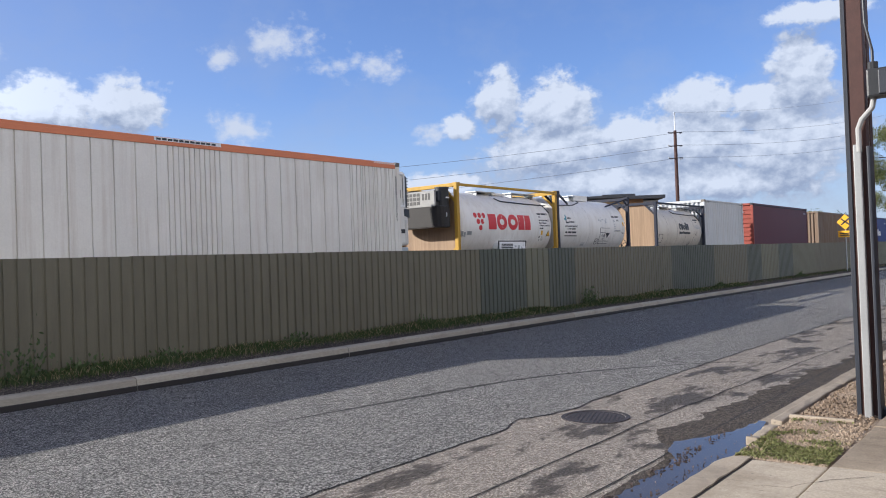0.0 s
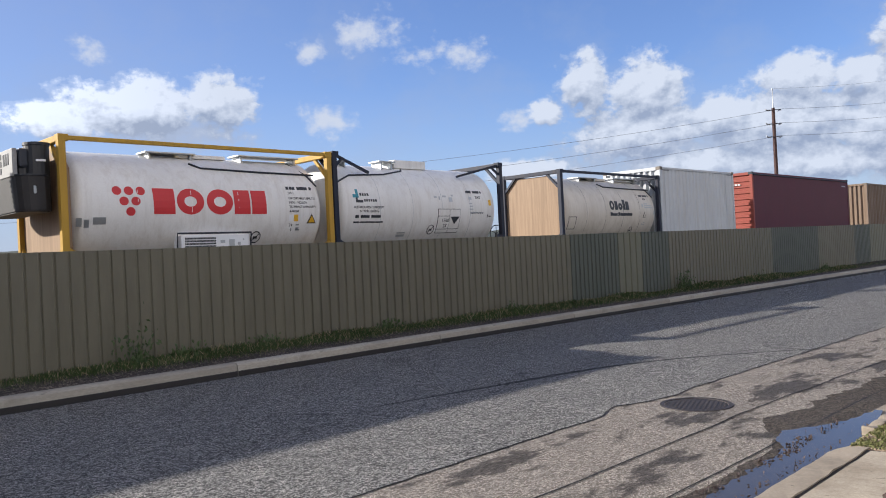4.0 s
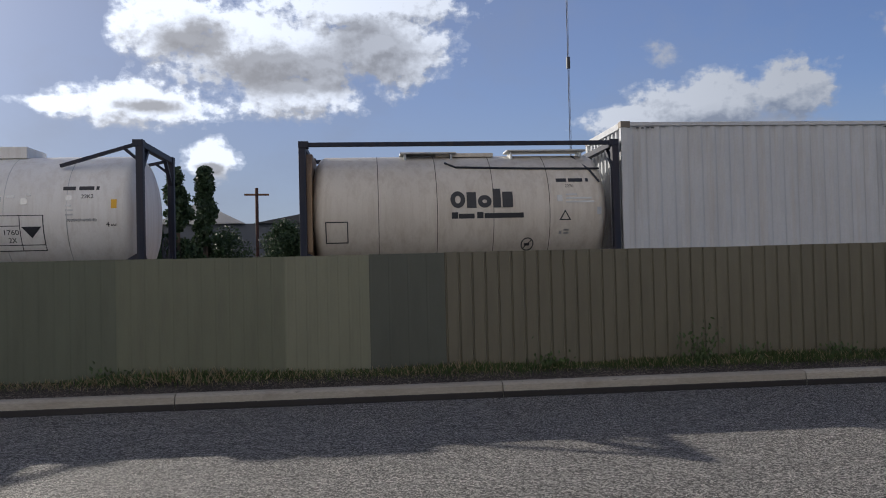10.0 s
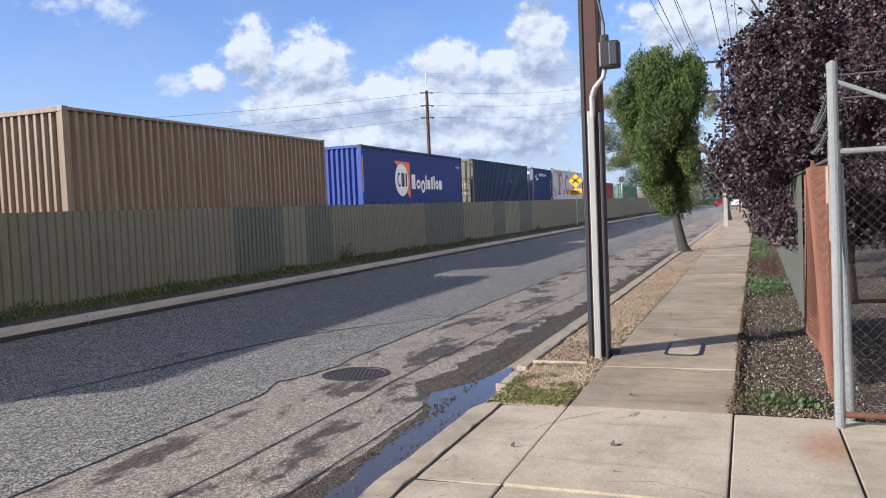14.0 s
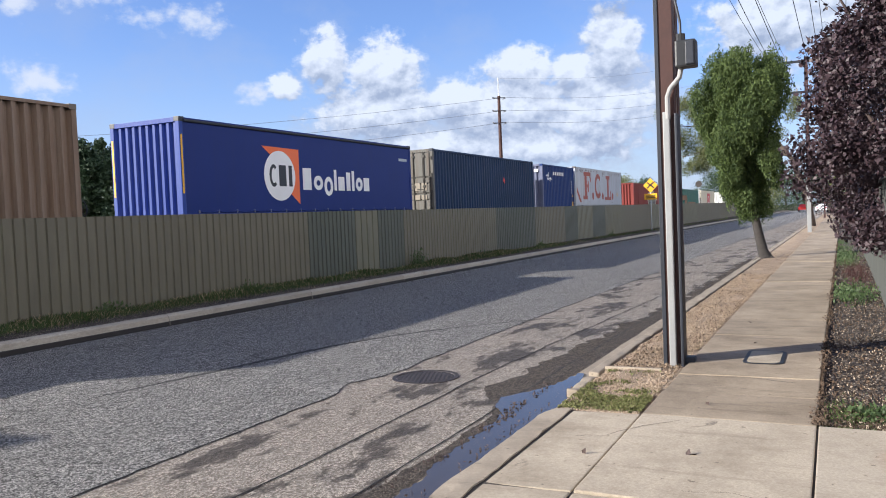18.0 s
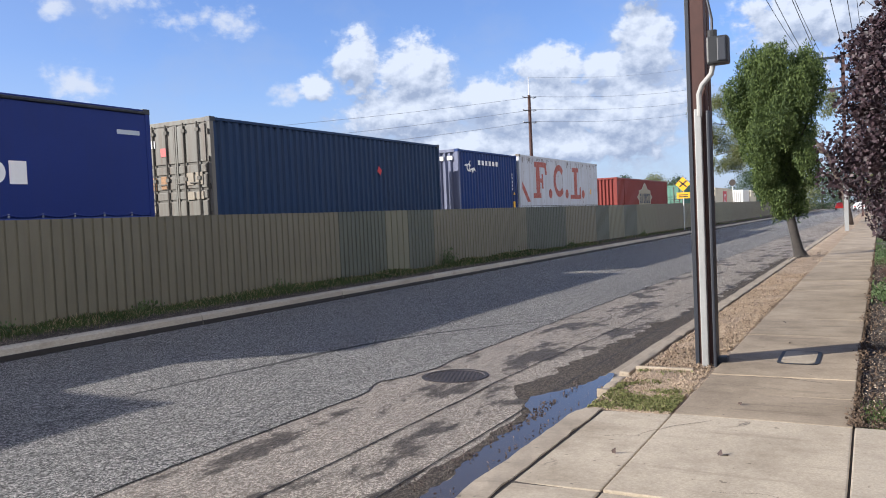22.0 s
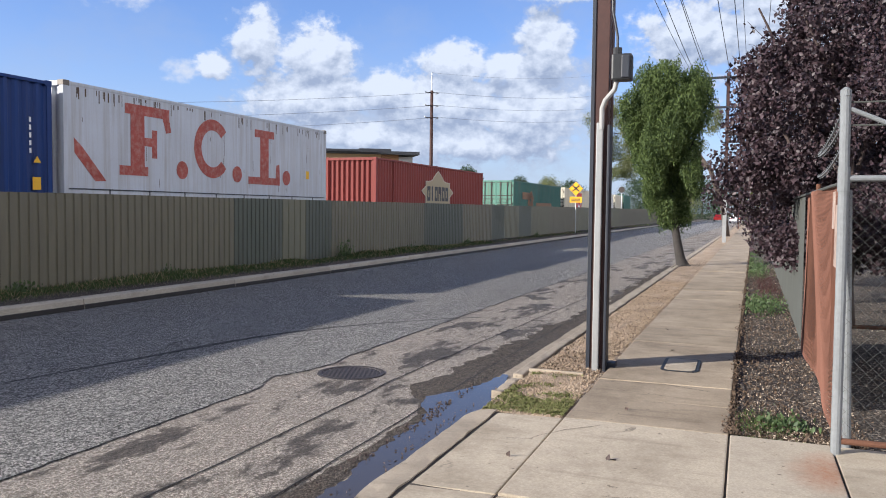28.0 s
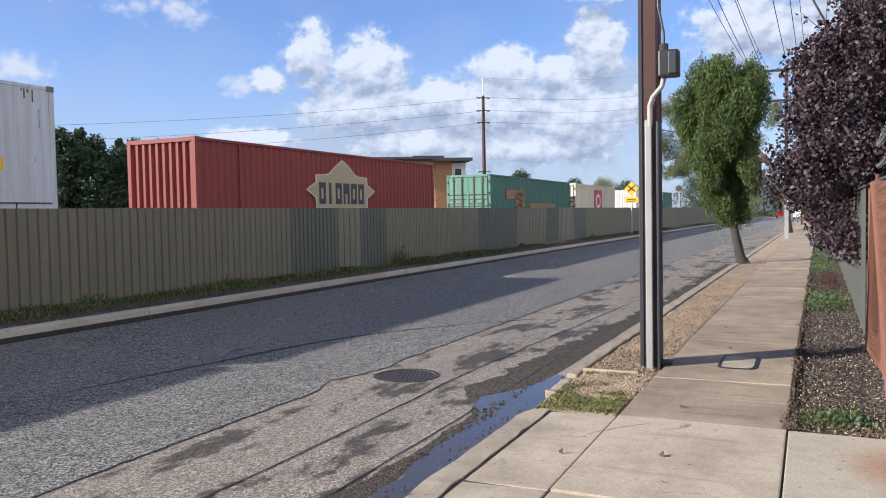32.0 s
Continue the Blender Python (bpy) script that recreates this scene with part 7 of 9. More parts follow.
for i in range(150):
    a, b = radians(90 + 120 * (i % 3)), radians(90 + 120 * ((i + 1) % 3))
    add_tube(bm, [(0.16 * math.cos(a), 0.16 * math.sin(a), i * 0.5), (0.16 * math.cos(b), 0.16 * math.sin(b), i * 0.5 + 0.5)], 0.02, 4)
part("lacing", bm, M["steel_dark"], mast)
part("joint_box", box(-0.3, 0.3, -0.3, 0.3, 38.6, 40.8, 0.03), M["steel_dark"], mast)

# parked cars far along the street


def car(x, y, paint, name, label):
    c = thing(name, pose(x, y, ROAD_Z + 0.006), label, "car", "cars along the street")
    prof = [(-2.1, 0.35), (2.1, 0.35), (2.15, 0.62), (2.05, 0.86), (1.15, 0.95), (0.55, 1.40), (-0.95, 1.42), (-1.6, 1.0), (-2.1, 0.92)]
    bm = bmesh.new()
    l = [bm.verts.new((u, -0.86 if z < 1.0 else -0.68, z)) for u, z in prof]
    r = [bm.verts.new((u, 0.86 if z < 1.0 else 0.68, z)) for u, z in prof]
    bm.faces.new(l)
    bm.faces.new(r[::-1])
    for i in range(len(prof)):
        bm.faces.new((l[i], r[i], r[(i + 1) % len(prof)], l[(i + 1) % len(prof)]))
    bmesh.ops.recalc_face_normals(bm, faces=bm.faces)
    bmesh.ops.bevel(bm, geom=bm.edges[:], offset=0.05, segments=2, affect="EDGES")
    part("body", bm, paint, c)
    part("rear_window", beam((-1.32, 0, 1.02), (-1.02, 0, 1.36), 1.2, 0.06), M["black"], c)
    part("windscreen", beam((1.1, 0, 1.0), (0.68, 0, 1.34), 1.2, 0.06), M["black"], c)
    for u in (-1.3, 1.3):
        for v in (-0.78, 0.78):
            bm = bmesh.new()
            bmesh.ops.create_cone(bm, cap_ends=True, segments=18, radius1=0.32, radius2=0.32, depth=0.2, matrix=Matrix.Translation((u, v, 0.32)) @ Matrix.Rotation(radians(90), 4, "X"))
            part("wheel", bm, M["black"], c)
    for v in (-0.62, 0.62):
        part("tail_light", box(-2.14, -2.06, v - 0.14, v + 0.14, 0.68, 0.84, 0.01), M["print_red"], c)


car(165.0, 5.0, flat_mat("car_red", (0.45, 0.03, 0.025), 0.25), "red_car", "small red car standing far along the street")
car(140.0, 1.63, flat_mat("car_white", (0.75, 0.76, 0.78), 0.25), "white_car", "white car parked far along the street")

# ---------------------------------------------------------------- trees and plants
M["bark"] = surface("tree_bark", (0.085, 0.066, 0.055), 0.95, vary=0.4, coarse=4, fine=40, bump=0.6, dirt_stretch=(1, 1, 0.2))
M["bark_grey"] = surface("weathered_bark", (0.042, 0.037, 0.034), 0.95, vary=0.4, coarse=4, fine=40, bump=0.6)
M["bark_dark"] = surface("plum_bark", (0.07, 0.05, 0.045), 0.9, vary=0.3, coarse=5, fine=50, bump=0.4)
M["leaf_green"] = leaf_material("street_tree_leaf", (0.012, 0.036, 0.012), (0.150, 0.205, 0.052), 0.72, 0.30)
M["leaf_olive"] = leaf_material("gum_leaf", (0.055, 0.085, 0.030), (0.24, 0.25, 0.09), 0.5, 0.3)
M["leaf_dark"] = leaf_material("cypress_leaf", (0.018, 0.038, 0.018), (0.045, 0.085, 0.035), 0.6, 0.1)
M["leaf_plum"] = leaf_material("plum_leaf", (0.013, 0.0095, 0.0135), (0.074, 0.042, 0.050), 0.55, 0.10)
M["leaf_plum_red"] = leaf_material("plum_leaf_near", (0.032, 0.016, 0.018), (0.110, 0.036, 0.031), 0.42, 0.26)
M["grass"] = leaf_material("grass_blade", (0.040, 0.078, 0.018), (0.15, 0.21, 0.055), 0.7, 0.2)
M["turf"] = leaf_material("thin_turf", (0.080, 0.095, 0.028), (0.230, 0.230, 0.085), 0.8, 0.2)
# darker copy of the grass, with the shade at the fence put into it
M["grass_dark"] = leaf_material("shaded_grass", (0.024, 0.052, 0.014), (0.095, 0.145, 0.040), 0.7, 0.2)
M["chips"] = leaf_material("pale_chips", (0.24, 0.19, 0.14), (0.55, 0.46, 0.36), 0.85, 0.05)
M["straw"] = leaf_material("dry_grass", (0.22, 0.17, 0.09), (0.45, 0.38, 0.24), 0.8, 0.2)
M["weed"] = leaf_material("weed_leaf", (0.025, 0.055, 0.018), (0.10, 0.15, 0.05), 0.6, 0.2)
M["dry"] = leaf_material("dead_leaf", (0.035, 0.024, 0.018), (0.17, 0.115, 0.075), 0.85, 0.1)
rng = np.random.default_rng(7)


def leaves_mesh(name, centres, sizes, droop=0.0, narrow=0.5, upright=None):
    """Folded four-point leaves at the given places; droop pulls the tips down."""
    n = len(centres)
    d = rng.normal(size=(n, 3))
    d[:, 2] -= droop * 1.5
    if upright is not None:
        d = d * 0.45 + np.array(upright)
    d /= np.linalg.norm(d, axis=1)[:, None]
    s = np.cross(d, rng.normal(size=(n, 3)))
    s /= np.linalg.norm(s, axis=1)[:, None]
    up = np.cross(s, d)
    c, z = np.asarray(centres), np.asarray(sizes)[:, None]
    a = c - d * z * 0.5
    b = c + s * z * narrow * 0.5 + up * z * 0.10
    e = c + d * z * 0.5
    f = c - s * z * narrow * 0.5 + up * z * 0.10
    v = np.stack([a, b, e, f], 1).reshape(-1, 3)
    i = np.arange(n) * 4
    faces = np.concatenate([np.stack([i, i + 1, i + 2], 1), np.stack([i, i + 2, i + 3], 1)])
    me = bpy.data.meshes.new(name)
    me.vertices.add(len(v))
    me.vertices.foreach_set("co", v.ravel())
    me.loops.add(faces.size)
    me.polygons.add(len(faces))
    me.loops.foreach_set("vertex_index", faces.ravel().astype(np.int32))
    me.polygons.foreach_set("loop_start", np.arange(len(faces), dtype=np.int32) * 3)
    me.update(calc_edges=True)
    me.validate()
    return me


def clumps(centres, radii, count, hollow=0.55, squash=1.0):
    """Places of leaves: spread over the outer part of many small clumps."""
    centres, radii = np.asarray(centres, float), np.asarray(radii, float)
    w = radii ** 2 / (radii ** 2).sum()
    pick = rng.choice(len(centres), size=count, p=w)
    d = rng.normal(size=(count, 3))
    d /= np.linalg.norm(d, axis=1)[:, None]
    r = hollow + (1.06 - hollow) * rng.random(count) ** 0.7
    d[:, 2] *= squash
    return centres[pick] + d * (radii[pick] * r)[:, None]


def crown(name, me, material, parent, label=""):
    me.materials.append(material)
    ob = new(name, me)
    ob.parent = parent
    if label:
        ob["label"] = label
    return ob


def limbs(parent, starts, material, name="limb"):
    for a, b, r in starts:
        a, b = Vector(a), Vector(b)
        mid = a.lerp(b, 0.5) + Vector((rng.normal() * 0.08, rng.normal() * 0.08, 0.1)) * (b - a).length
        part(name, tube([a, mid, b], [r, r * 0.7, r * 0.3], 7), material, parent)


# the green street tree: leaning trunk, tall dense crown wider above
tree = thing("street_tree", pose(25.0, 1.82, -0.06), "dense green street tree with a leaning grey trunk", "tree")
part("trunk", tube([(0, -0.06, -0.2), (0.0, -0.03, 0.02), (0.0, 0.05, 0.25), (0.0, 0.16, 0.8), (0.0, 0.27, 1.4), (0.0, 0.38, 2.3), (0.0, 0.5, 3.8)], [0.30, 0.20, 0.145, 0.125, 0.115, 0.09, 0.05], 12), M["bark_grey"], tree, smooth=True)
for a_ in (0.3, 1.7, 2.9, 4.2, 5.4):
    part("root", tube([(0, -0.02, 0.10), (0.16 * math.cos(a_), -0.04 + 0.16 * math.sin(a_), 0.03), (0.36 * math.cos(a_), -0.05 + 0.36 * math.sin(a_), -0.06)], [0.09, 0.07, 0.03], 7), M["bark_grey"], tree)
# upright lobes round a tapering column: narrow skirt, broad shoulders, knobbly top
cs, rs, up_ = [], [], []
for i in range(74):
    f = (i + 0.5) / 74
    width_ = np.interp(f, (0.0, 0.16, 0.34, 0.52, 0.84, 1.0), (0.24, 0.66, 1.02, 1.22, 1.20, 0.72))
    a = i * 2.39996 + 0.5 * rng.normal()
    q = 0.55 + 0.42 * rng.random() if i % 4 else 0.15
    cs.append((width_ * q * math.cos(a), 0.32 + 0.34 * f + width_ * q * math.sin(a), 1.42 + 4.22 * f + 0.13 * rng.normal()))
    rs.append((0.20 + 0.20 * min(1.0, f * 2.2)) * (0.75 + 0.5 * rng.random()))
limbs(tree, [((0, 0.3, 1.9), (0.5, 0.9, 3.6), 0.06), ((0, 0.35, 2.2), (-0.5, -0.3, 3.8), 0.06), ((0, 0.4, 2.8), (0.3, 1.2, 4.6), 0.05), ((0, 0.4, 3.0), (0.1, -0.2, 5.2), 0.05)], M["bark_grey"])
pts = clumps(cs, rs, 84000, 0.58, 1.5)
# hanging sprays on every lobe break its outline
tips = clumps(cs, rs, 420, 0.98, 1.5)
hang = np.repeat(tips, 40, axis=0) + rng.normal(size=(16800, 3)) * np.array([0.045, 0.045, 0.13])
pts = np.concatenate([pts, hang, clumps(cs, np.array(rs) * 0.7, 9000, 0.1, 1.5)])
crown("crown", leaves_mesh("crown", pts, 0.065 + 0.065 * rng.random(len(pts)), 0.8, 0.34), M["leaf_green"], tree)

# purple-leaf plums behind the chain-link fence, hanging over it


def plum(x, y, h, w, count, seed):
    global rng
    rng = np.random.default_rng(seed)
    t = thing("plum_tree", pose(x, y, -0.05), "purple-leaf plum tree hanging over the chain-link fence", "tree", "plum trees")
    part("trunk", tube([(0, 0, -0.2), (0.05, 0.03, 0.6), (-0.03, 0.0, 1.4), (0.0, 0.05, 2.4)], [0.13, 0.10, 0.085, 0.06], 9), M["bark_dark"], t, smooth=True)
    tips = []
    for k in range(9):
        a = k * math.tau / 9 + rng.random() * 0.5
        tips.append((w * 0.75 * math.cos(a), w * 0.75 * math.sin(a), h * (0.45 + 0.5 * rng.random())))
    limbs(t, [((0, 0.03, 1.0 + 0.12 * k), p, 0.045) for k, p in enumerate(tips)], M["bark_dark"], "branch")
    cs, rs = [], []
    for i in range(150):
        a, q = rng.random() * math.tau, math.sqrt(rng.random())
        zf = rng.random()
        rad = w * (0.55 + 0.55 * math.sin(min(1.0, zf * 1.1) * math.pi) ** 0.7)
        cs.append((rad * q * math.cos(a), rad * q * math.sin(a), h * (0.20 + 0.78 * zf)))
        rs.append(0.22 + 0.17 * rng.random())
    pts = clumps(cs, rs, count, 0.2)
    crown("crown", leaves_mesh("crown", pts, (0.045 + 0.042 * rng.random(count)) * (0.72 if x < 10 else 1.0), 0.35, 0.72), M["leaf_plum"], t)
    # sprigs standing out of the outline
    bm = bmesh.new()
    sp = []
    for k in range(46):
        a, el = rng.random() * math.tau, radians(5 + 75 * rng.random())
        base = Vector((w * 0.8 * math.cos(a) * math.cos(el), w * 0.8 * math.sin(a) * math.cos(el), h * (0.5 + 0.42 * math.sin(el))))
        tip = base + Vector((math.cos(a) * 0.35, math.sin(a) * 0.35, 0.25 + 0.3 * rng.random())) * (0.7 + 0.7 * rng.random())
        add_tube(bm, [base, base.lerp(tip, 0.5) + Vector((0, 0, 0.04)), tip], [0.008, 0.006, 0.003], 5)
        for j in range(16):
            sp.append(base.lerp(tip, rng.random()) + Vector(rng.normal(size=3) * 0.035))
    part("twigs", bm, M["bark_dark"], t)["kind"] = "stuff"
    crown("twig_foliage", leaves_mesh("twig_foliage", sp, 0.05 + 0.045 * rng.random(len(sp)), 0.2, 0.62), M["leaf_plum"], t)["kind"] = "stuff"


plum(9.6, -2.55, 4.35, 1.7, 60000, 21)
plum(12.6, -1.35, 4.9, 1.75, 56000, 22)
plum(15.8, -1.30, 4.6, 1.7, 38000, 23)
plum(19.5, -1.25, 4.0, 1.6, 20000, 24)
plum(24.0, -1.9, 3.6, 1.6, 9000, 25)

# bare twiggy shrub between the plums and the path
rng = np.random.default_rng(31)
shrub = thing("bare_shrub", pose(19.0, -1.0, -0.03), "leafless twiggy shrub leaning over the footpath", "shrub")
for k in range(70):
    a, el = rng.random() * math.tau, radians(35 + 45 * rng.random())
    ln = 1.6 + 1.3 * rng.random()
    z0 = 0.8 + 1.2 * rng.random()
    p = Vector((0.2 * rng.normal(), 0.15 * rng.normal(), z0))
    q = p + Vector((math.cos(a) * math.cos(el), math.sin(a) * math.cos(el), math.sin(el))) * ln * 0.6
    part("twig", tube([p, p.lerp(q, 0.5) + Vector(rng.normal(size=3) * 0.05), q], [0.011, 0.008, 0.004], 4), M["bark"], shrub)
part("stem", tube([(0, 0, -0.1), (0.02, 0.03, 1.0), (0, 0, 2.0)], [0.06, 0.05, 0.03], 7), M["bark"], shrub)

# gum tree leaning over the street further on
rng = np.random.default_rng(33)
gum = thing("gum_tree", pose(58.0, 1.2, -0.06), "pale olive gum tree leaning over the street", "tree")
part("trunk", tube([(0, 0, -0.2), (0, 0.3, 2.0), (0.2, 1.2, 4.6), (0.0, 3.0, 7.0)], [0.24, 0.2, 0.16, 0.1], 9), M["bark"], gum, smooth=True)
limbs(gum, [((0, 1.4, 4.8), (0, 8.4, 7.4), 0.10), ((0, 2.6, 6.6), (0, 9.0, 8.8), 0.08), ((0, 1.4, 4.8), (0.3, 8.4, 5.2), 0.07)], M["bark"])
cs = [(rng.normal() * 0.8, 0.6 + 9.0 * rng.random(), 6.0 + 4.2 * rng.random()) for _ in range(64)] + [(rng.normal() * 0.5, 5.6 + 3.6 * rng.random(), 4.2 + 2.4 * rng.random()) for _ in range(22)]
pts = clumps(cs, [0.35 + 0.4 * rng.random() for _ in cs], 42000, 0.15)
crown("crown", leaves_mesh("crown", pts, 0.09 + 0.09 * rng.random(len(pts)), 0.9, 0.26), M["leaf_olive"], gum)


def far_tree(x, y, h, w, name, label, mat, count, z0=0.15, column=False, seed=1):
    global rng
    rng = np.random.default_rng(seed)
    t = thing(name, pose(x, y, -0.26), label, "tree", name.replace("_", " ") + "s beyond the railway")
    part("trunk", tube([(0, 0, -0.1), (0, 0, h * 0.5)], [0.03 * h, 0.015 * h], 7), M["bark"], t)
    cs, rs = [], []
    for i in range(110):
        f = rng.random()
        if column:
            rad = w * 0.5 * (1 - f) ** 0.55 * min(1.0, 0.5 + f * 3)
        else:
            rad = w * 0.5 * math.sqrt(max(0.05, 1 - (2 * f - 0.9) ** 2))
        a, q = rng.random() * math.tau, math.sqrt(rng.random())
        cs.append((rad * q * math.cos(a), rad * q * math.sin(a), h * (z0 + (0.97 - z0) * f)))
        rs.append((0.10 if column else 0.13) * w * (0.8 + 0.9 * rng.random()))
    pts = clumps(cs, rs, count, 0.4)
    crown("crown", leaves_mesh("crown", pts, (0.020 + 0.020 * rng.random(count)) * h, 0.0, 0.6), mat, t)


for i, (b, d, h, w) in enumerate(((12.8, 50, 8.5, 2.5), (11.0, 51, 8.4, 2.6), (-40.6, 80, 10.4, 3.2), (-43.0, 82, 9.8, 2.2), (-34.6, 78, 8.2, 1.8), (-36.3, 80, 7.2, 1.9), (14.4, 50, 5.8, 1.7), (16.2, 50, 7.9, 2.0), (18.6, 51, 7.4, 2.4))):
    far_tree(-d * math.sin(radians(b)), d * math.cos(radians(b)), h, w, "cypress_tree", "dark green columnar cypress beyond the railway", M["leaf_dark"], 9000, 0.04, True, 40 + i)
for i, (b, d, h, w) in enumerate(((-24.5, 62, 6.0, 5.0), (-3.0, 55, 4.6, 6.0), (1.2, 58, 5.2, 7.0), (5.0, 56, 4.2, 5.0), (-45.5, 85, 7.0, 6.0), (-30.0, 70, 7.2, 4.5), (-38.5, 90, 7.0, 7.0), (-70.8, 150, 9.4, 7.0), (-74.5, 150, 8.0, 6.0), (-76.5, 170, 8.2, 9.0), (-78.3, 165, 7.6, 8.0), (-83.0, 140, 7.5, 8.0), (-85.5, 160, 8.5, 9.0), (-87.2, 190, 9.0, 11.0), (-89.3, 220, 10.0, 12.0), (-91.0, 150, 8.0, 8.0), (-93.0, 120, 7.0, 7.0), (9.5, 52, 4.4, 3.2), (-10.8, 66, 6.5, 4.5), (30.0, 75, 7.0, 8.0), (45.0, 80, 8.0, 9.0), (60.0, 70, 7.0, 9.0))):
    far_tree(-d * math.sin(radians(b)), d * math.cos(radians(b)), h, w, "bushy_tree", "dark bushy tree beyond the railway", M["leaf_dark"] if i % 3 else M["leaf_olive"], 11000, 0.05, False, 70 + i)

for i, (b, d, h, w) in enumerate(((25.0, 50, 6.2, 3.2), (23.2, 52, 7.0, 3.0), (21.2, 50, 6.2, 3.2), (-25.0, 50, 6.5, 3.2), (-26.8, 52, 6.8, 3.8), (-28.6, 50, 6.4, 3.2), (-32.0, 50, 5.6, 3.4), (-44.2, 60, 7.5, 3.8), (-45.8, 60, 6.9, 4.2), (-43.0, 62, 6.9, 4.0), (-39.4, 60, 8.0, 3.4), (-41.3, 60, 7.6, 3.6), (15.2, 48, 4.8, 3.4), (17.4, 48, 4.9, 3.4), (19.4, 48, 4.9, 3.4), (3.6, 48, 4.7, 3.4), (1.4, 48, 4.9, 3.6), (-0.8, 48, 4.9, 3.4), (-3.6, 46, 5.7, 3.0), (5.6, 48, 4.6, 3.2))):
    far_tree(-d * math.sin(radians(b)), d * math.cos(radians(b)), h, w, "bushy_tree", "dense dark tree close beyond the railway", M["leaf_dark"], 17000, 0.05, False, 170 + i)

# plum branch that reaches past the camera, with large reddish leaves
rng = np.random.default_rng(55)


def leaf_blade(bm, at, way, face, ln, wd, curl):
    """One full leaf: broad pointed blade with a ragged, chewed margin, folded along its rib and curled."""
    d, s = Vector(way).normalized(), Vector(face).cross(Vector(way)).normalized()
    nrm = s.cross(d)
    rows, n = [], 13
    skew = 0.25 * rng.normal()
    for k in range(n):
        f = k / (n - 1)
        wf = max(0.04, math.sin(math.pi * f ** 0.72) ** 0.8) * (1.0 if f < 0.9 else 0.7)
        p = Vector(at) + d * ln * f - nrm * curl * ln * f * f + s * skew * wd * f * f
        row = []
        for q in (-1, -0.5, 0, 0.5, 1):
            hw = wd * 0.5 * wf * ((1 + 0.05 * rng.normal()) if abs(q) == 1 else 1)
            row.append(bm.verts.new(p + s * hw * q + nrm * (0.22 * wd * (q * q) * 0.5 + 0.03 * wd * rng.normal())))
        rows.append(row)
    bite = (rng.integers(2, n - 3), rng.integers(0, 4)) if rng.random() < 0.36 else None
    for k, (a, b) in enumerate(zip(rows, rows[1:])):
        for j in range(4):
            if bite and k in (bite[0], bite[0] + 1) and j == bite[1]:
                continue
            bm.faces.new((a[j], a[j + 1], b[j + 1], b[j]))


near_tree = thing("plum_tree", pose(-2.4, -3.0, -0.02), "purple-leaf plum tree with a branch of red-brown leaves over the footpath", "tree", "plum trees")
near_tree["group"] = "plum trees"
inv = Matrix.Translation((2.4, 3.0, 0.02))


def spot(bearing_, el, dist):
    """A place near the eye, by bearing and elevation in degrees and distance."""
    b, e = radians(bearing_), radians(el)
    return inv @ Vector((-math.sin(b) * math.cos(e) * dist, 0.18 + math.cos(b) * math.cos(e) * dist, 1.55 + math.sin(e) * dist))


part("trunk", tube([(0, 0, -0.1), (0.05, 0.02, 0.8), (0.0, 0.1, 1.6), (0.1, 0.2, 2.6)], [0.12, 0.10, 0.085, 0.05], 9), M["bark_dark"], near_tree, smooth=True)
twigs = [
    ([spot(88, 20, 1.7), spot(66, 13, 1.15), spot(57, 14.0, 0.98), spot(48.8, 14.1, 0.95), spot(45.5, 15.4, 0.95)], 0.0035),
    ([spot(88, 20, 1.7), spot(60, 24, 1.1), spot(52, 20, 0.98), spot(45, 19.4, 0.93), spot(40.0, 19.6, 0.92), spot(36.5, 20.2, 0.92)], 0.0035),
    ([spot(90, 2, 1.8), spot(70, -6, 1.1), spot(63, -4, 0.98), spot(58.5, -3, 0.95)], 0.006),
    ([spot(90, 2, 1.8), spot(66, -18, 1.1), spot(57, -20, 1.0), spot(54, -19.5, 0.98)], 0.006),
]
for pts_ in ([(0.05, 0.1, 1.5), (0.35, 1.2, 2.2), spot(88, 20, 1.7)], [(0.0, 0.05, 1.2), (0.4, 1.3, 1.7), spot(90, 2, 1.8)], [(0.1, 0.2, 2.5), (-0.3, 0.5, 3.6)], [(0.05, 0.1, 1.8), (-0.6, -0.5, 3.2)], [(0.05, 0.1, 1.6), (0.9, -0.3, 3.0)]):
    part("bough", tube(pts_, [0.05, 0.035, 0.018][:len(pts_)], 8), M["bark_dark"], near_tree)
for pts_, r in twigs:
    part("branch", tube(pts_, [r * 2.2] + [r * (1 - 0.6 * k / len(pts_)) for k in range(1, len(pts_))], 7), M["bark_dark"], near_tree)
LEAVES = [
    (59.7, 12.6, 0.085), (58.6, 11.6, 0.075), (57.4, 12.4, 0.085), (56.2, 12.0, 0.080), (54.9, 13.6, 0.045), (53.0, 12.4, 0.045), (50.3, 12.6, 0.068), (47.4, 12.7, 0.087), (44.6, 12.9, 0.074),
    (59.6, 8.6, 0.060), (58.2, 8.8, 0.050), (61.0, 9.4, 0.080), (62.0, 12.0, 0.080),
    (59.0, 17.0, 0.065), (57.4, 17.4, 0.070), (55.8, 17.8, 0.060), (54.2, 17.2, 0.055), (52.9, 17.0, 0.055), (51.4, 17.8, 0.055), (49.6, 17.4, 0.065), (47.6, 17.2, 0.085), (45.0, 16.6, 0.080), (43.6, 17.4, 0.080), (41.8, 16.0, 0.080),
]
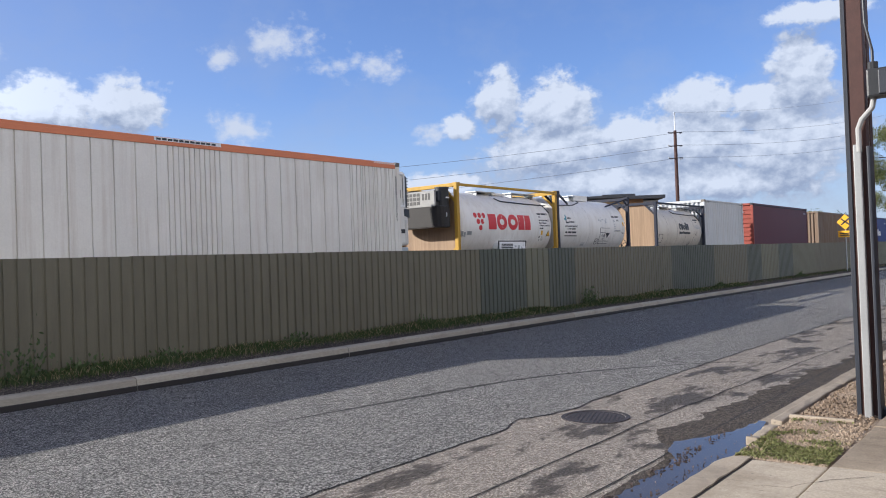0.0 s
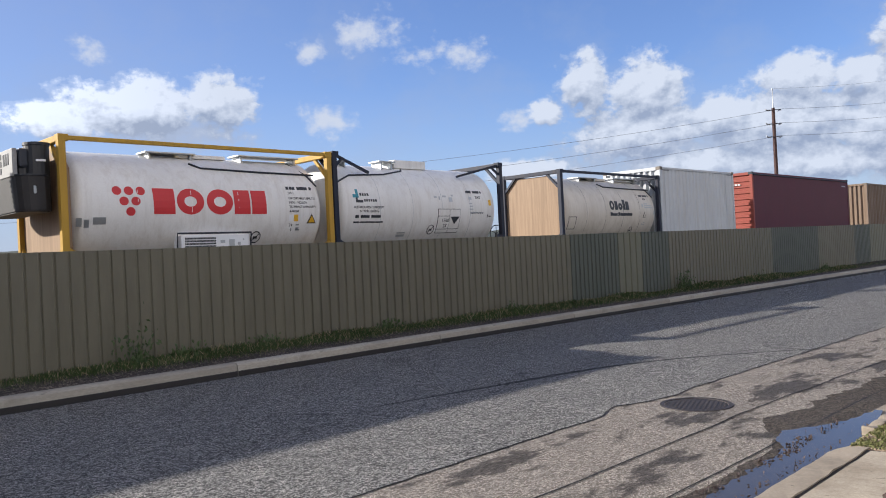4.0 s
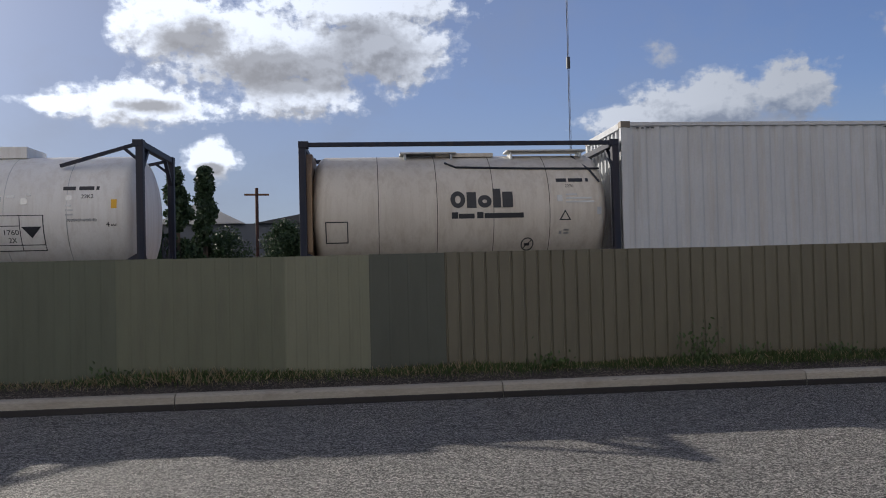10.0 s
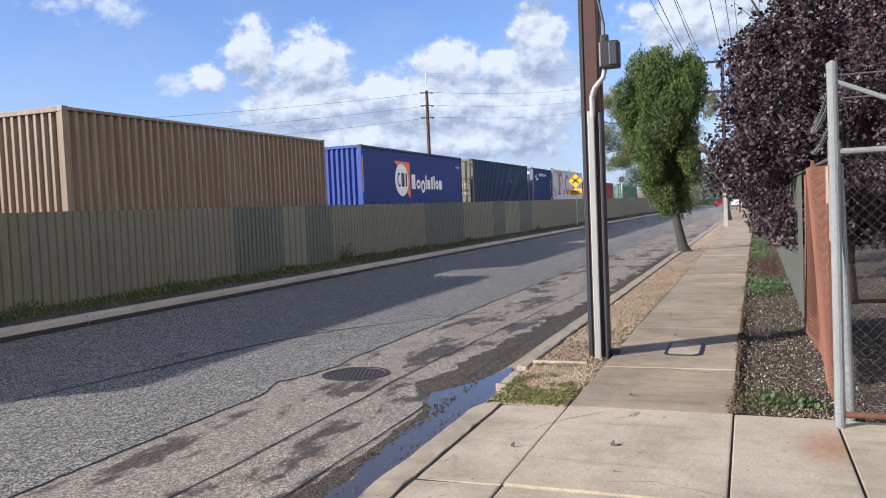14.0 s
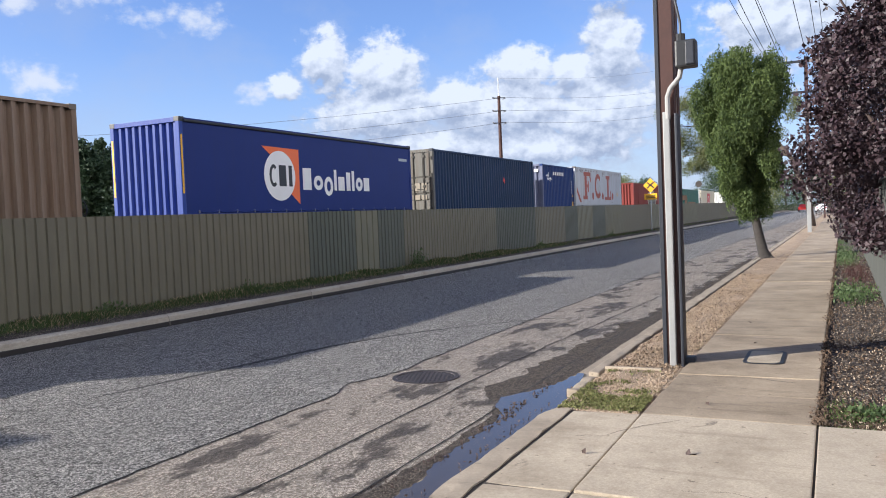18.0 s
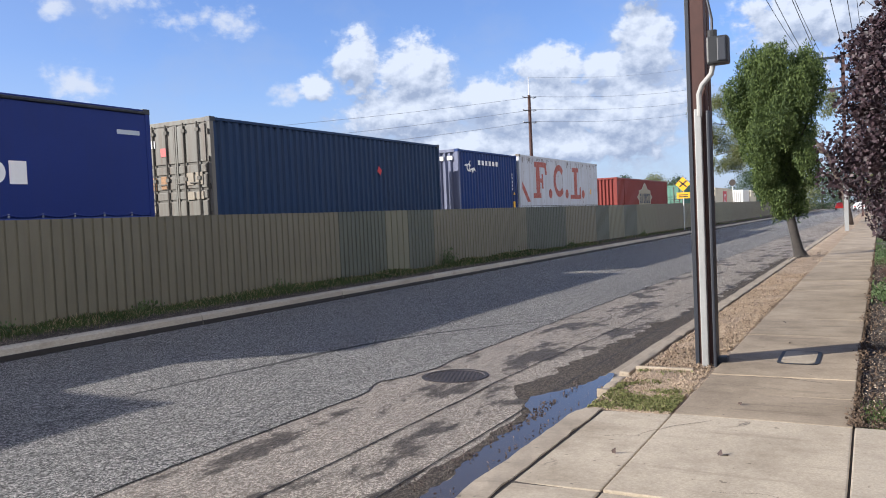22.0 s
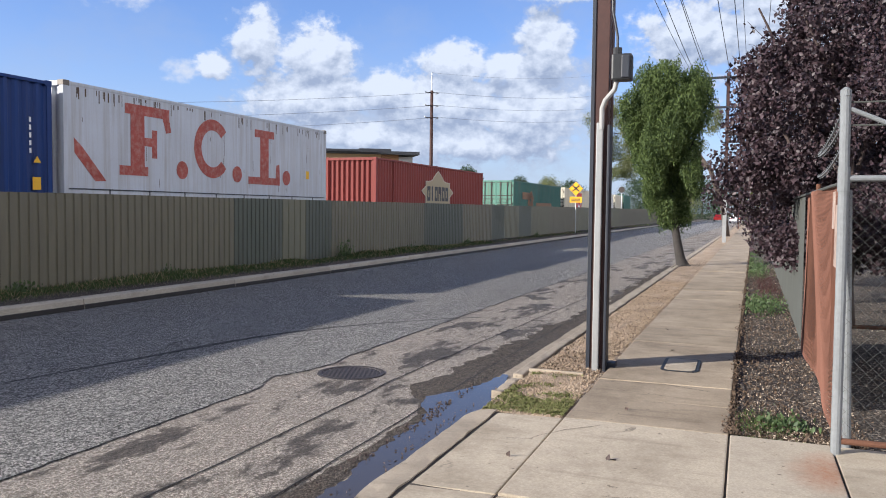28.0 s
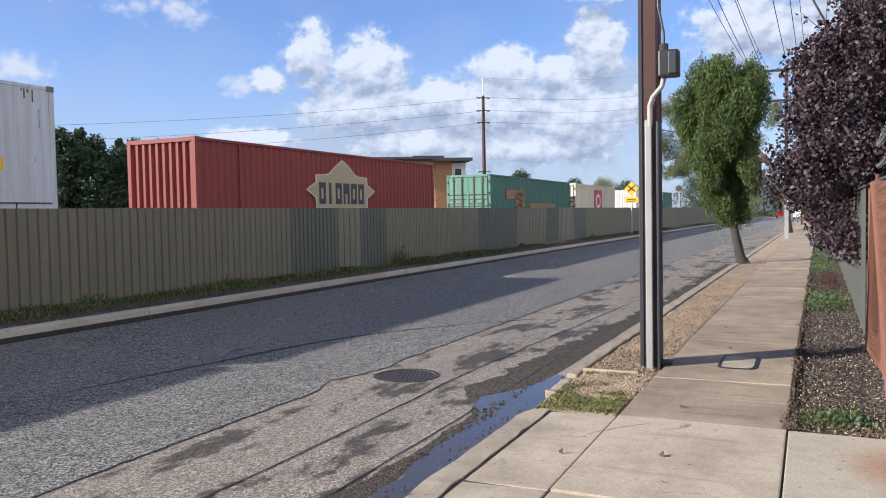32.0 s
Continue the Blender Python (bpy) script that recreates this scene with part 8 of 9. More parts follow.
# the thick of the branch above: overlapping blades
for k in range(34):
    LEAVES.append((41.6 + 19 * rng.random(), 19.0 + 6.0 * rng.random(), 0.070 + 0.03 * rng.random()))
LEAVES += [(60.9, 0.0, 0.072), (62.1, -1.0, 0.077), (60.3, -2.5, 0.072), (61.5, -4.0, 0.081), (60.5, -5.5, 0.077), (62.3, -6.5, 0.081), (60.9, -7.5, 0.072), (62.9, -3.0, 0.081), (60.4, -9.5, 0.063), (59.9, -11.0, 0.072), (61.4, -12.5, 0.072), (59.5, -13.5, 0.063), (60.3, -15.0, 0.063), (57.9, -19.2, 0.054), (59.1, -18.5, 0.072), (56.5, -19.8, 0.045), (60.9, -18.5, 0.072)]
for k, (b, e, ln) in enumerate(LEAVES):
    bm = bmesh.new()
    p = spot(b, e + 1.2, 0.95 + 0.07 * math.sin(k * 2.1))
    way = Vector((0.30 * rng.normal(), 0.30 * rng.normal(), -1.0))
    leaf_blade(bm, p, way, Vector((0.7 + 0.35 * rng.normal(), -0.7 + 0.35 * rng.normal(), 0.15)), ln, ln * (0.46 + 0.16 * rng.random()), 0.30 * rng.normal())
    part("leaf", bm, M["leaf_plum_red"], near_tree, smooth=True)
cs = [spot(68 + 46 * rng.random(), -5 + 55 * rng.random(), 1.5 + 0.9 * rng.random()) for _ in range(50)]
cs = [tuple(c) for c in cs] + [(0.9 * rng.normal(), 0.7 * rng.normal() - 0.1, 2.2 + 1.7 * rng.random()) for _ in range(70)]
pts = clumps(cs, [0.18 + 0.12 * rng.random() for _ in cs], 14000, 0.2)
crown("crown", leaves_mesh("crown", pts, 0.05 + 0.03 * rng.random(len(pts)), 0.4, 0.6), M["leaf_plum"], near_tree)

# grass and weeds: along the far fence, on the near verge and beside the path
rng = np.random.default_rng(77)


def tufts(name, label, places, height, material, narrow=0.10, category="grass"):
    me = leaves_mesh(name, places, height, 0.0, narrow, upright=(0, 0, 0.0) if category == "litter" else (0, 0, 1.0))
    me.materials.append(material)
    return tagged(new(name, me), label, category, kind="stuff")


n = 90000
px = np.where(rng.random(n) < 0.75, rng.uniform(-22, 34, n), rng.uniform(-40, 110, n))
thick_ = np.array([0.45 + 0.75 * max(0.0, noise.noise((v * 0.55, 3.3, 0)) + 0.35) for v in px])
py = 11.32 - np.abs(rng.normal(size=n)) * 0.42 + np.array([bend(v) for v in px])
hh = (0.05 + 0.15 * rng.random(n)) * thick_ * np.clip(1.2 - (11.32 - py) * 0.9, 0.25, 1)
keep = hh > 0.03
dry_ = rng.random(n) < 0.16
tufts("far_straw", "dry straw tufts along the foot of the fence", np.stack([px, py, 0.115 + hh * 0.45], 1)[keep & dry_], hh[keep & dry_] * 1.25, M["straw"], 0.05)
keep &= ~dry_
keep &= (px > 2.0) | (px < -30) | (rng.random(len(px)) < np.interp(px, (-6.0, 2.0), (0.12, 0.6)))
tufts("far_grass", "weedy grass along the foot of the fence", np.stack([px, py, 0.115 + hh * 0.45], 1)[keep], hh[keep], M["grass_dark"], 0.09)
n = 2600
cx = rng.choice([4.85, 5.6, 7.0, 9.6, 13.2, 20.8, 21.0, -3.4, 2.6, 26.0, 32.0, 44.0], n)
spread = rng.normal(size=(n, 3)) * np.array([0.16, 0.07, 0.10])
tall = np.where(np.isin(cx, [4.85, 20.8, 21.0]), 0.22, 0.10)
pl = np.stack([cx, np.full(n, 11.15), np.full(n, 0.18)], 1) + spread * np.array([1, 1, 1])
pl[:, 2] = 0.10 + np.abs(spread[:, 2]) * tall / 0.10
pl[:, 1] = np.minimum(pl[:, 1], 11.31)
tufts("far_weeds", "leafy weeds growing against the fence", pl, 0.04 + 0.06 * rng.random(n), M["weed"], 0.55, "weeds")
n = 16000
gx, gy = rng.uniform(6.02, 7.62, n), rng.uniform(1.35, 2.0, n)
cover_ = np.array([noise.noise((a * 3.1, b * 3.1, 4)) + 0.5 * noise.noise((a * 9, b * 9, 1)) for a, b in zip(gx, gy)]) + np.clip((6.75 - gx) * 0.8, -0.6, 0.45) + (gy - 1.65) * 0.35 + 0.22 * rng.normal(size=n) > 0.22
gh = 0.016 + 0.022 * rng.random(n)
kind_ = rng.random(n)
low_ = np.stack([gx, gy, -0.016 + gh * 0.35], 1)
tufts("verge_turf", "low green clover and grass in patches on the verge", low_[cover_ & (kind_ < 0.5)], gh[cover_ & (kind_ < 0.5)], M["turf"], 0.55, "litter")
tufts("verge_blades", "short grass blades on the verge", low_[cover_ & (kind_ > 0.5) & (kind_ < 0.8)], gh[cover_ & (kind_ > 0.5) & (kind_ < 0.8)] * 1.2, M["turf"], 0.16)
tufts("verge_straw", "thin dry grass on the verge", low_[cover_ & (kind_ > 0.88)], gh[cover_ & (kind_ > 0.88)], M["straw"], 0.14)
n = 3400
bx_ = rng.choice([6.47, 13.9, 14.2, 14.4, 14.9, 15.4, 21.5, 22.6, 23.5, 24.4, 25.3, 26.4, 29.0, 33.0], n)
bp = np.stack([bx_ + rng.normal(size=n) * np.where(bx_ < 7, 0.13, 0.42), np.where(bx_ < 7, -0.28, -0.25) + rng.normal(size=n) * np.where(bx_ < 7, 0.11, 0.17), np.full(n, -0.02) + np.abs(rng.normal(size=n)) * np.where(bx_ < 7, 0.03, 0.075)], 1)
bp[:, 1] = np.minimum(bp[:, 1], 0.06 - 0.0095 * np.maximum(0, bp[:, 0] - 8))
tufts("bed_weeds", "low green weeds beside the footpath", bp, 0.025 + 0.035 * rng.random(n), M["weed"], 0.6, "weeds")
n = 1500
sx = rng.normal(18.6, 1.5, n)
sp_ = np.stack([sx, np.minimum(rng.normal(-0.42, 0.14, n), 0.0), np.abs(rng.normal(size=n)) * 0.07 - 0.02], 1)
tufts("dead_sprigs", "dead red-brown sprigs on the soil", sp_, 0.03 + 0.05 * rng.random(n), M["leaf_plum_red"], 0.12, "weeds")
n = 1300
gx2 = rng.normal(6.42, 0.22, n)
gp2 = np.stack([np.maximum(gx2, 6.03), np.minimum(rng.normal(-0.10, 0.12, n), 0.08), np.full(n, -0.015)], 1)
tufts("bed_grass", "thin grass at the corner of the soil bed", gp2, 0.015 + 0.03 * rng.random(n), M["grass"], 0.12)
n = 13000
lx = 6.05 + 22 * rng.random(n) ** 2.0
lp = np.stack([lx, np.where(rng.random(n) < 0.7, rng.uniform(-0.8, 0.08, n), rng.uniform(-3.2, 0.0, n)) - 0.0095 * np.maximum(0, lx - 8), np.full(n, -0.022) + rng.random(n) * 0.022], 1)
pale_ = rng.random(n) < 0.35
tufts("leaf_litter", "fallen dark brown leaves on the soil", lp[~pale_], 0.014 + 0.024 * rng.random((~pale_).sum()), M["dry"], 0.6, "litter")
tufts("wood_chips", "pale chips and dry leaves scattered on the soil", lp[pale_], 0.010 + 0.018 * rng.random(pale_.sum()), M["chips"], 0.45, "litter")
n = 2600
lx = 6.0 + 26 * rng.random(n) ** 1.6
spill = np.stack([lx, 0.105 + rng.normal(size=n) * 0.018 * (1 + 0.8 * np.sin(lx * 2.3)) - 0.0095 * np.maximum(0, lx - 8), 0.004 + rng.random(n) * 0.008], 1)
tufts("edge_litter", "soil crumbs and leaves spilt over the path edge", spill, 0.014 + 0.022 * rng.random(n), M["dry"], 0.6, "litter")
n = 2200
lx = 7.8 + 20 * rng.random(n) ** 1.5
lp = np.stack([lx, rng.uniform(1.36, 2.0, n) - 0.0095 * np.maximum(0, lx - 8), np.full(n, -0.02) + rng.random(n) * 0.02], 1)
tufts("verge_litter", "fallen brown leaves on the gravel verge", lp, 0.016 + 0.016 * rng.random(n), M["dry"], 0.6, "litter")
# scraps lying in the gutter and on the path
n = 260
heap_x = rng.choice([4.15, 4.6, 4.75, 5.1, 5.5, 5.62, 5.9, 6.15, 6.4, 6.8, 7.05], n)
lp = np.stack([heap_x + rng.normal(size=n) * 0.10, np.where(rng.random(n) < 0.8, 2.45, 2.22) + rng.normal(size=n) * 0.035, np.full(n, ROAD_Z + 0.006) + rng.random(n) * 0.012], 1)
tufts("gutter_scraps", "dark leaf scraps in the gutter water", lp, 0.014 + 0.022 * rng.random(n), M["bark_dark"], 0.6, "litter")
scrap = np.array([(5.05, 0.83, 0.012), (5.05, 0.80, 0.012), (6.4, 0.9, 0.01), (9.4, 0.8, 0.01), (4.9, 1.45, 0.008), (11.0, 1.0, 0.01)])
tufts("path_leaves", "single dead leaves on the footpath", scrap, np.full(len(scrap), 0.07), M["bark_dark"], 0.5, "litter")

# stones and gravel bits on the near verge
rng = np.random.default_rng(99)
verts, faces = [], []
for k in range(9000):
    x = 6.02 + 13 * rng.random() ** 1.7
    y = rng.uniform(1.36, 2.0) - 0.0095 * max(0, x - 8)
    r = 0.006 + 0.014 * rng.random() ** 2
    b = len(verts)
    for dx, dy, dz in ((1, 0, 0), (-1, 0, 0), (0, 1, 0), (0, -1, 0), (0, 0, 0.8), (0, 0, -0.8)):
        verts.append((x + dx * r * (0.8 + 0.5 * rng.random()), y + dy * r * (0.8 + 0.5 * rng.random()), -0.018 + dz * r))
    faces += [(b + i, b + j, b + 4) for i, j in ((0, 2), (2, 1), (1, 3), (3, 0))] + [(b + j, b + i, b + 5) for i, j in ((0, 2), (2, 1), (1, 3), (3, 0))]
me = bpy.data.meshes.new("gravel_bits")
me.from_pydata(verts, [], faces)
me.materials.append(M["gravel"])
tagged(new("gravel_bits", me), "loose tan stones on the gravel verge", "gravel", kind="stuff")

# ---------------------------------------------------------------- buildings and hills beyond the railway
M["cream_wall"] = surface("cream_render", (0.62, 0.45, 0.27), 0.85, vary=0.08, coarse=0.5, fine=12, bump=0.03)
M["brick_wall"] = surface("brown_brick", (0.30, 0.16, 0.08), 0.85, vary=0.15, coarse=1, fine=20, bump=0.05)
M["white_wall"] = surface("white_render", (0.66, 0.66, 0.66), 0.8, vary=0.06, coarse=0.4, fine=10, bump=0.02)
M["roof_dark"] = surface("dark_roof", (0.055, 0.06, 0.07), 0.6, vary=0.15, coarse=0.6, fine=10)
M["glass"] = surface("window_glass", (0.03, 0.04, 0.05), 0.08, 0.0, vary=0.1, fine=3, bump=0.0)
M["red_wall"] = surface("red_cladding", (0.42, 0.07, 0.04), 0.7, vary=0.1, coarse=0.6, fine=10)
M["slate_wall"] = surface("slate_cladding", (0.11, 0.125, 0.155), 0.7, vary=0.1, coarse=0.6, fine=10)
M["tin"] = surface("pale_tin_roof", (0.55, 0.56, 0.58), 0.5, 0.2, vary=0.1, fine=10)


def polar(b, d, z=-0.26, turn=0.0):
    """A place by bearing and distance; its -y side faces the street."""
    return pose(-d * math.sin(radians(b)), d * math.cos(radians(b)), z, 0, 0, b + turn)


def window(parent, x, z, w, h, y):
    f = part("window", box(x - w / 2, x + w / 2, y - 0.06, y + 0.02, z, z + h), M["white_wall"], parent)
    part("pane", box(x - w / 2 + 0.08, x + w / 2 - 0.08, y - 0.075, y - 0.055, z + 0.08, z + h - 0.08), M["glass"], f)
    part("sill", box(x - w / 2 - 0.06, x + w / 2 + 0.06, y - 0.14, y, z - 0.08, z), M["white_wall"], f)


# three-storey flats with a flat dark roof
flats = thing("apartment_building", polar(-63.4, 128, -0.26, 8), "cream and brown three-storey flats with a dark flat roof", "building")
part("wall", box(-7.5, 2.6, 0, 12, 0, 10.6), M["cream_wall"], flats, "cream rendered wall")
part("wall", box(2.6, 5.4, -0.4, 12, 0, 10.6), M["brick_wall"], flats, "brown brick stair tower")
part("wall", box(5.4, 7.9, 0.6, 12, 0, 10.4), M["white_wall"], flats, "white end bay")
roof = part("roof", box(-9.2, 8.6, -1.6, 13, 10.6, 11.1), M["roof_dark"], flats)
part("roof_box", box(-0.6, 4.6, 2, 8, 11.1, 11.7), M["roof_dark"], roof)
part("roof_edge", box(-9.4, 2.0, -2.2, -1.6, 10.85, 11.2), M["roof_dark"], roof)
for z in (1.4, 4.6, 7.6):
    for x in (-6.2, -3.6, -1.0, 1.4):
        window(flats, x, z, 1.3, 1.5, 0.0)
    window(flats, 6.6, z, 1.2, 1.9, 0.6)
    part("balcony", box(5.5, 7.8, -0.4, 0.6, z - 0.4, z - 0.25), M["roof_dark"], flats)

# red and slate shed with a white garage in front
shed = thing("factory_shed", polar(-4.5, 66), "red and slate metal-clad shed", "building")
part("wall", box(-2.2, 4.6, 0, 10, 0, 7.0), M["red_wall"], shed, "red clad wall")
part("wall", box(4.6, 6.8, 0.1, 10, 0, 7.0), M["slate_wall"], shed, "slate clad wall")
part("roof", box(-2.5, 7.1, -0.3, 10.3, 7.0, 7.3), M["roof_dark"], shed)
for x in (0.0, 2.4):
    window(shed, x, 5.0, 1.5, 1.0, 0.0)
garage = thing("garage", polar(-5.6, 74), "low white garage with a roller door", "building")
part("wall", box(-3.4, 3.6, 0, 5, 0, 3.9), M["white_wall"], garage)
part("roof", box(-3.6, 3.8, -0.2, 5.2, 3.9, 4.1), M["tin"], garage)
door = part("roller_door", box(-2.8, 1.9, -0.06, 0.0, 0, 2.9), M["tin"], garage)
for i in range(12):
    part("door_slat", box(-2.8, 1.9, -0.08, -0.06, 0.05 + i * 0.24, 0.2 + i * 0.24), M["tin"], door)
# long slate shed with a red base and a pale gable roof
hall = thing("warehouse", polar(6.4, 60), "long slate-grey warehouse with a red base and gable roof", "building")
part("wall", box(-8, 6, 0, 14, 2.6, 5.4), M["slate_wall"], hall, "slate clad upper wall")
part("wall", box(-8, 6, -0.02, 14, 0, 2.6), M["red_wall"], hall, "red lower wall")
bm = bmesh.new()
v = [bm.verts.new(p) for p in ((-8.4, -0.4, 5.4), (-2.0, -0.4, 5.4), (-5.2, -0.4, 7.0), (-8.4, 14.4, 5.4), (-2.0, 14.4, 5.4), (-5.2, 14.4, 7.0))]
for f in ((0, 1, 2), (3, 5, 4), (0, 2, 5, 3), (2, 1, 4, 5), (1, 0, 3, 4)):
    bm.faces.new([v[i] for i in f])
bmesh.ops.recalc_face_normals(bm, faces=bm.faces)
part("roof", bm, M["tin"], hall)
bm = bmesh.new()
v = [bm.verts.new(p) for p in ((-1.4, -0.4, 5.4), (6.4, -0.4, 5.4), (6.4, -0.4, 6.9), (-1.4, 14.4, 5.4), (6.4, 14.4, 5.4), (6.4, 14.4, 6.9))]
for f in ((0, 1, 2), (3, 5, 4), (0, 2, 5, 3), (2, 1, 4, 5), (1, 0, 3, 4)):
    bm.faces.new([v[i] for i in f])
bmesh.ops.recalc_face_normals(bm, faces=bm.faces)
part("skillion_roof", bm, M["roof_dark"], hall)
cottage = thing("house", polar(31.2, 46), "white rendered cottage with tall windows and a low roof", "building")
part("wall", box(-4.2, 4.2, 0, 7, 0, 4.5), M["white_wall"], cottage)
bm = bmesh.new()
v = [bm.verts.new(p) for p in ((-4.6, -0.4, 4.5), (4.6, -0.4, 4.5), (4.6, 7.4, 4.5), (-4.6, 7.4, 4.5), (-2.4, 3.5, 5.3), (2.4, 3.5, 5.3))]
for f in ((0, 1, 5, 4), (1, 2, 5), (2, 3, 4, 5), (3, 0, 4), (3, 2, 1, 0)):
    bm.faces.new([v[i] for i in f])
bmesh.ops.recalc_face_normals(bm, faces=bm.faces)
part("roof", bm, M["tin"], cottage)
for x in (-2.7, -0.4, 2.0):
    window(cottage, x, 2.7, 0.95, 1.4, 0.0)
part("downpipe", tube([(0.8, -0.06, 0), (0.8, -0.06, 4.5)], 0.05, 6), M["roof_dark"], cottage)
house = thing("house", polar(-31.4, 75), "small white house with a tin roof", "building")
part("wall", box(-5, 5, 0, 8, 0, 3.4), M["white_wall"], house)
part("roof", box(-5.5, 5.5, -0.6, 8.6, 3.4, 3.75), M["tin"], house)
window(house, -2.5, 1.2, 1.6, 1.3, 0.0)
window(house, 2.5, 1.2, 1.6, 1.3, 0.0)
pole_far = thing("service_pole", polar(7.5, 54), "thin dark service pole behind the railway", "pole")
part("pole", tube([(0, 0, 0), (0, 0, 7.4)], 0.11, 8), M["stobie_steel"], pole_far)
part("crossarm", box(-0.8, 0.8, -0.06, 0.06, 6.9, 7.02), M["timber"], pole_far)

# clipped hedge before the cottage
rng = np.random.default_rng(301)
hedge = thing("hedge", polar(30.6, 42), "dark clipped hedge before a white cottage", "hedge")
cs = [(-4.5 + 9 * rng.random(), 0.3 * rng.normal(), 0.5 + 2.2 * rng.random()) for _ in range(120)]
pts = clumps(cs, [0.45 + 0.2 * rng.random() for _ in cs], 16000, 0.3)
crown("foliage", leaves_mesh("foliage", pts, 0.09 + 0.08 * rng.random(len(pts)), 0.0, 0.6), M["leaf_dark"], hedge)
part("stems", box(-4.4, 4.4, -0.15, 0.15, 0.0, 1.6, 0.05), M["bark_dark"], hedge)

# wooded hills on the skyline
m_, t_, b_ = new_material("hillside")
co_ = link_nodes(t_, "ShaderNodeTexCoord").outputs["Object"]
n1_, n2_ = noise_node(t_, 0.02, 6, 0.7, co_), noise_node(t_, 0.12, 5, 0.7, co_)
col_ = mix_node(t_, ramp_node(t_, n1_, [(0.4, 0.0), (0.6, 1.0)]), (0.020, 0.031, 0.028), (0.044, 0.056, 0.044))
col_ = mix_node(t_, ramp_node(t_, n2_, [(0.70, 0.0), (0.73, 0.7)]), col_, (0.30, 0.29, 0.28))
t_.links.new(col_, b_.inputs["Base Color"])
b_.inputs["Roughness"].default_value = 1.0
bm = bmesh.new()
rows = []
for i in range(121):
    b = radians(-62 + i)
    top = 27 + 8 * noise.noise((i * 0.06, 1.5, 0)) + 3 * noise.noise((i * 0.4, 7, 0)) + 2 * noise.noise((i * 1.7, 3, 0))
    if i > 70:
        top -= 0.2 * (i - 70)
    rows.append([bm.verts.new((-d * math.sin(b), d * math.cos(b), z)) for d, z in ((700, -3), (820, top * 0.55), (950, top), (1300, -5))])
for p, q in zip(rows, rows[1:]):
    for j in range(3):
        bm.faces.new((p[j], q[j], q[j + 1], p[j + 1]))
bmesh.ops.recalc_face_normals(bm, faces=bm.faces)
tagged(part("hills", bm, m_, smooth=True), "wooded hills with scattered houses on the skyline", "hills", kind="structure")

# ---------------------------------------------------------------- a bird that flies up over the train
M["feather"] = surface("dark_feathers", (0.030, 0.030, 0.034), 0.7, vary=0.3, coarse=12, fine=80, bump=0.1)
M["feather_pale"] = surface("pale_feathers", (0.42, 0.41, 0.40), 0.7, vary=0.2, coarse=12, fine=80, bump=0.1)
bird = thing("bird", pose(45.76, 0.4, 7.50), "dark bird with a pale belly flying with beating wings", "bird")
part("body", tube([(-0.17, 0, 0.0), (-0.10, 0, 0.0), (0.0, 0, -0.01), (0.10, 0, 0.01), (0.15, 0, 0.03)], [0.02, 0.05, 0.062, 0.045, 0.03], 10), M["feather"], bird, smooth=True)
part("belly", tube([(-0.09, 0, -0.022), (0.0, 0, -0.034), (0.08, 0, -0.014)], [0.03, 0.044, 0.03], 10), M["feather_pale"], bird, "pale belly", smooth=True)
part("head", tube([(0.13, 0, 0.03), (0.17, 0, 0.045), (0.205, 0, 0.042)], [0.028, 0.034, 0.018], 10), M["feather"], bird, smooth=True)
part("beak", tube([(0.20, 0, 0.042), (0.245, 0, 0.034)], [0.011, 0.002], 6), M["black"], bird)
for s_ in (1, -1):
    part("leg", tube([(0.0, 0.03 * s_, -0.05), (-0.01, 0.03 * s_, -0.12)], 0.006, 5), M["black"], bird)
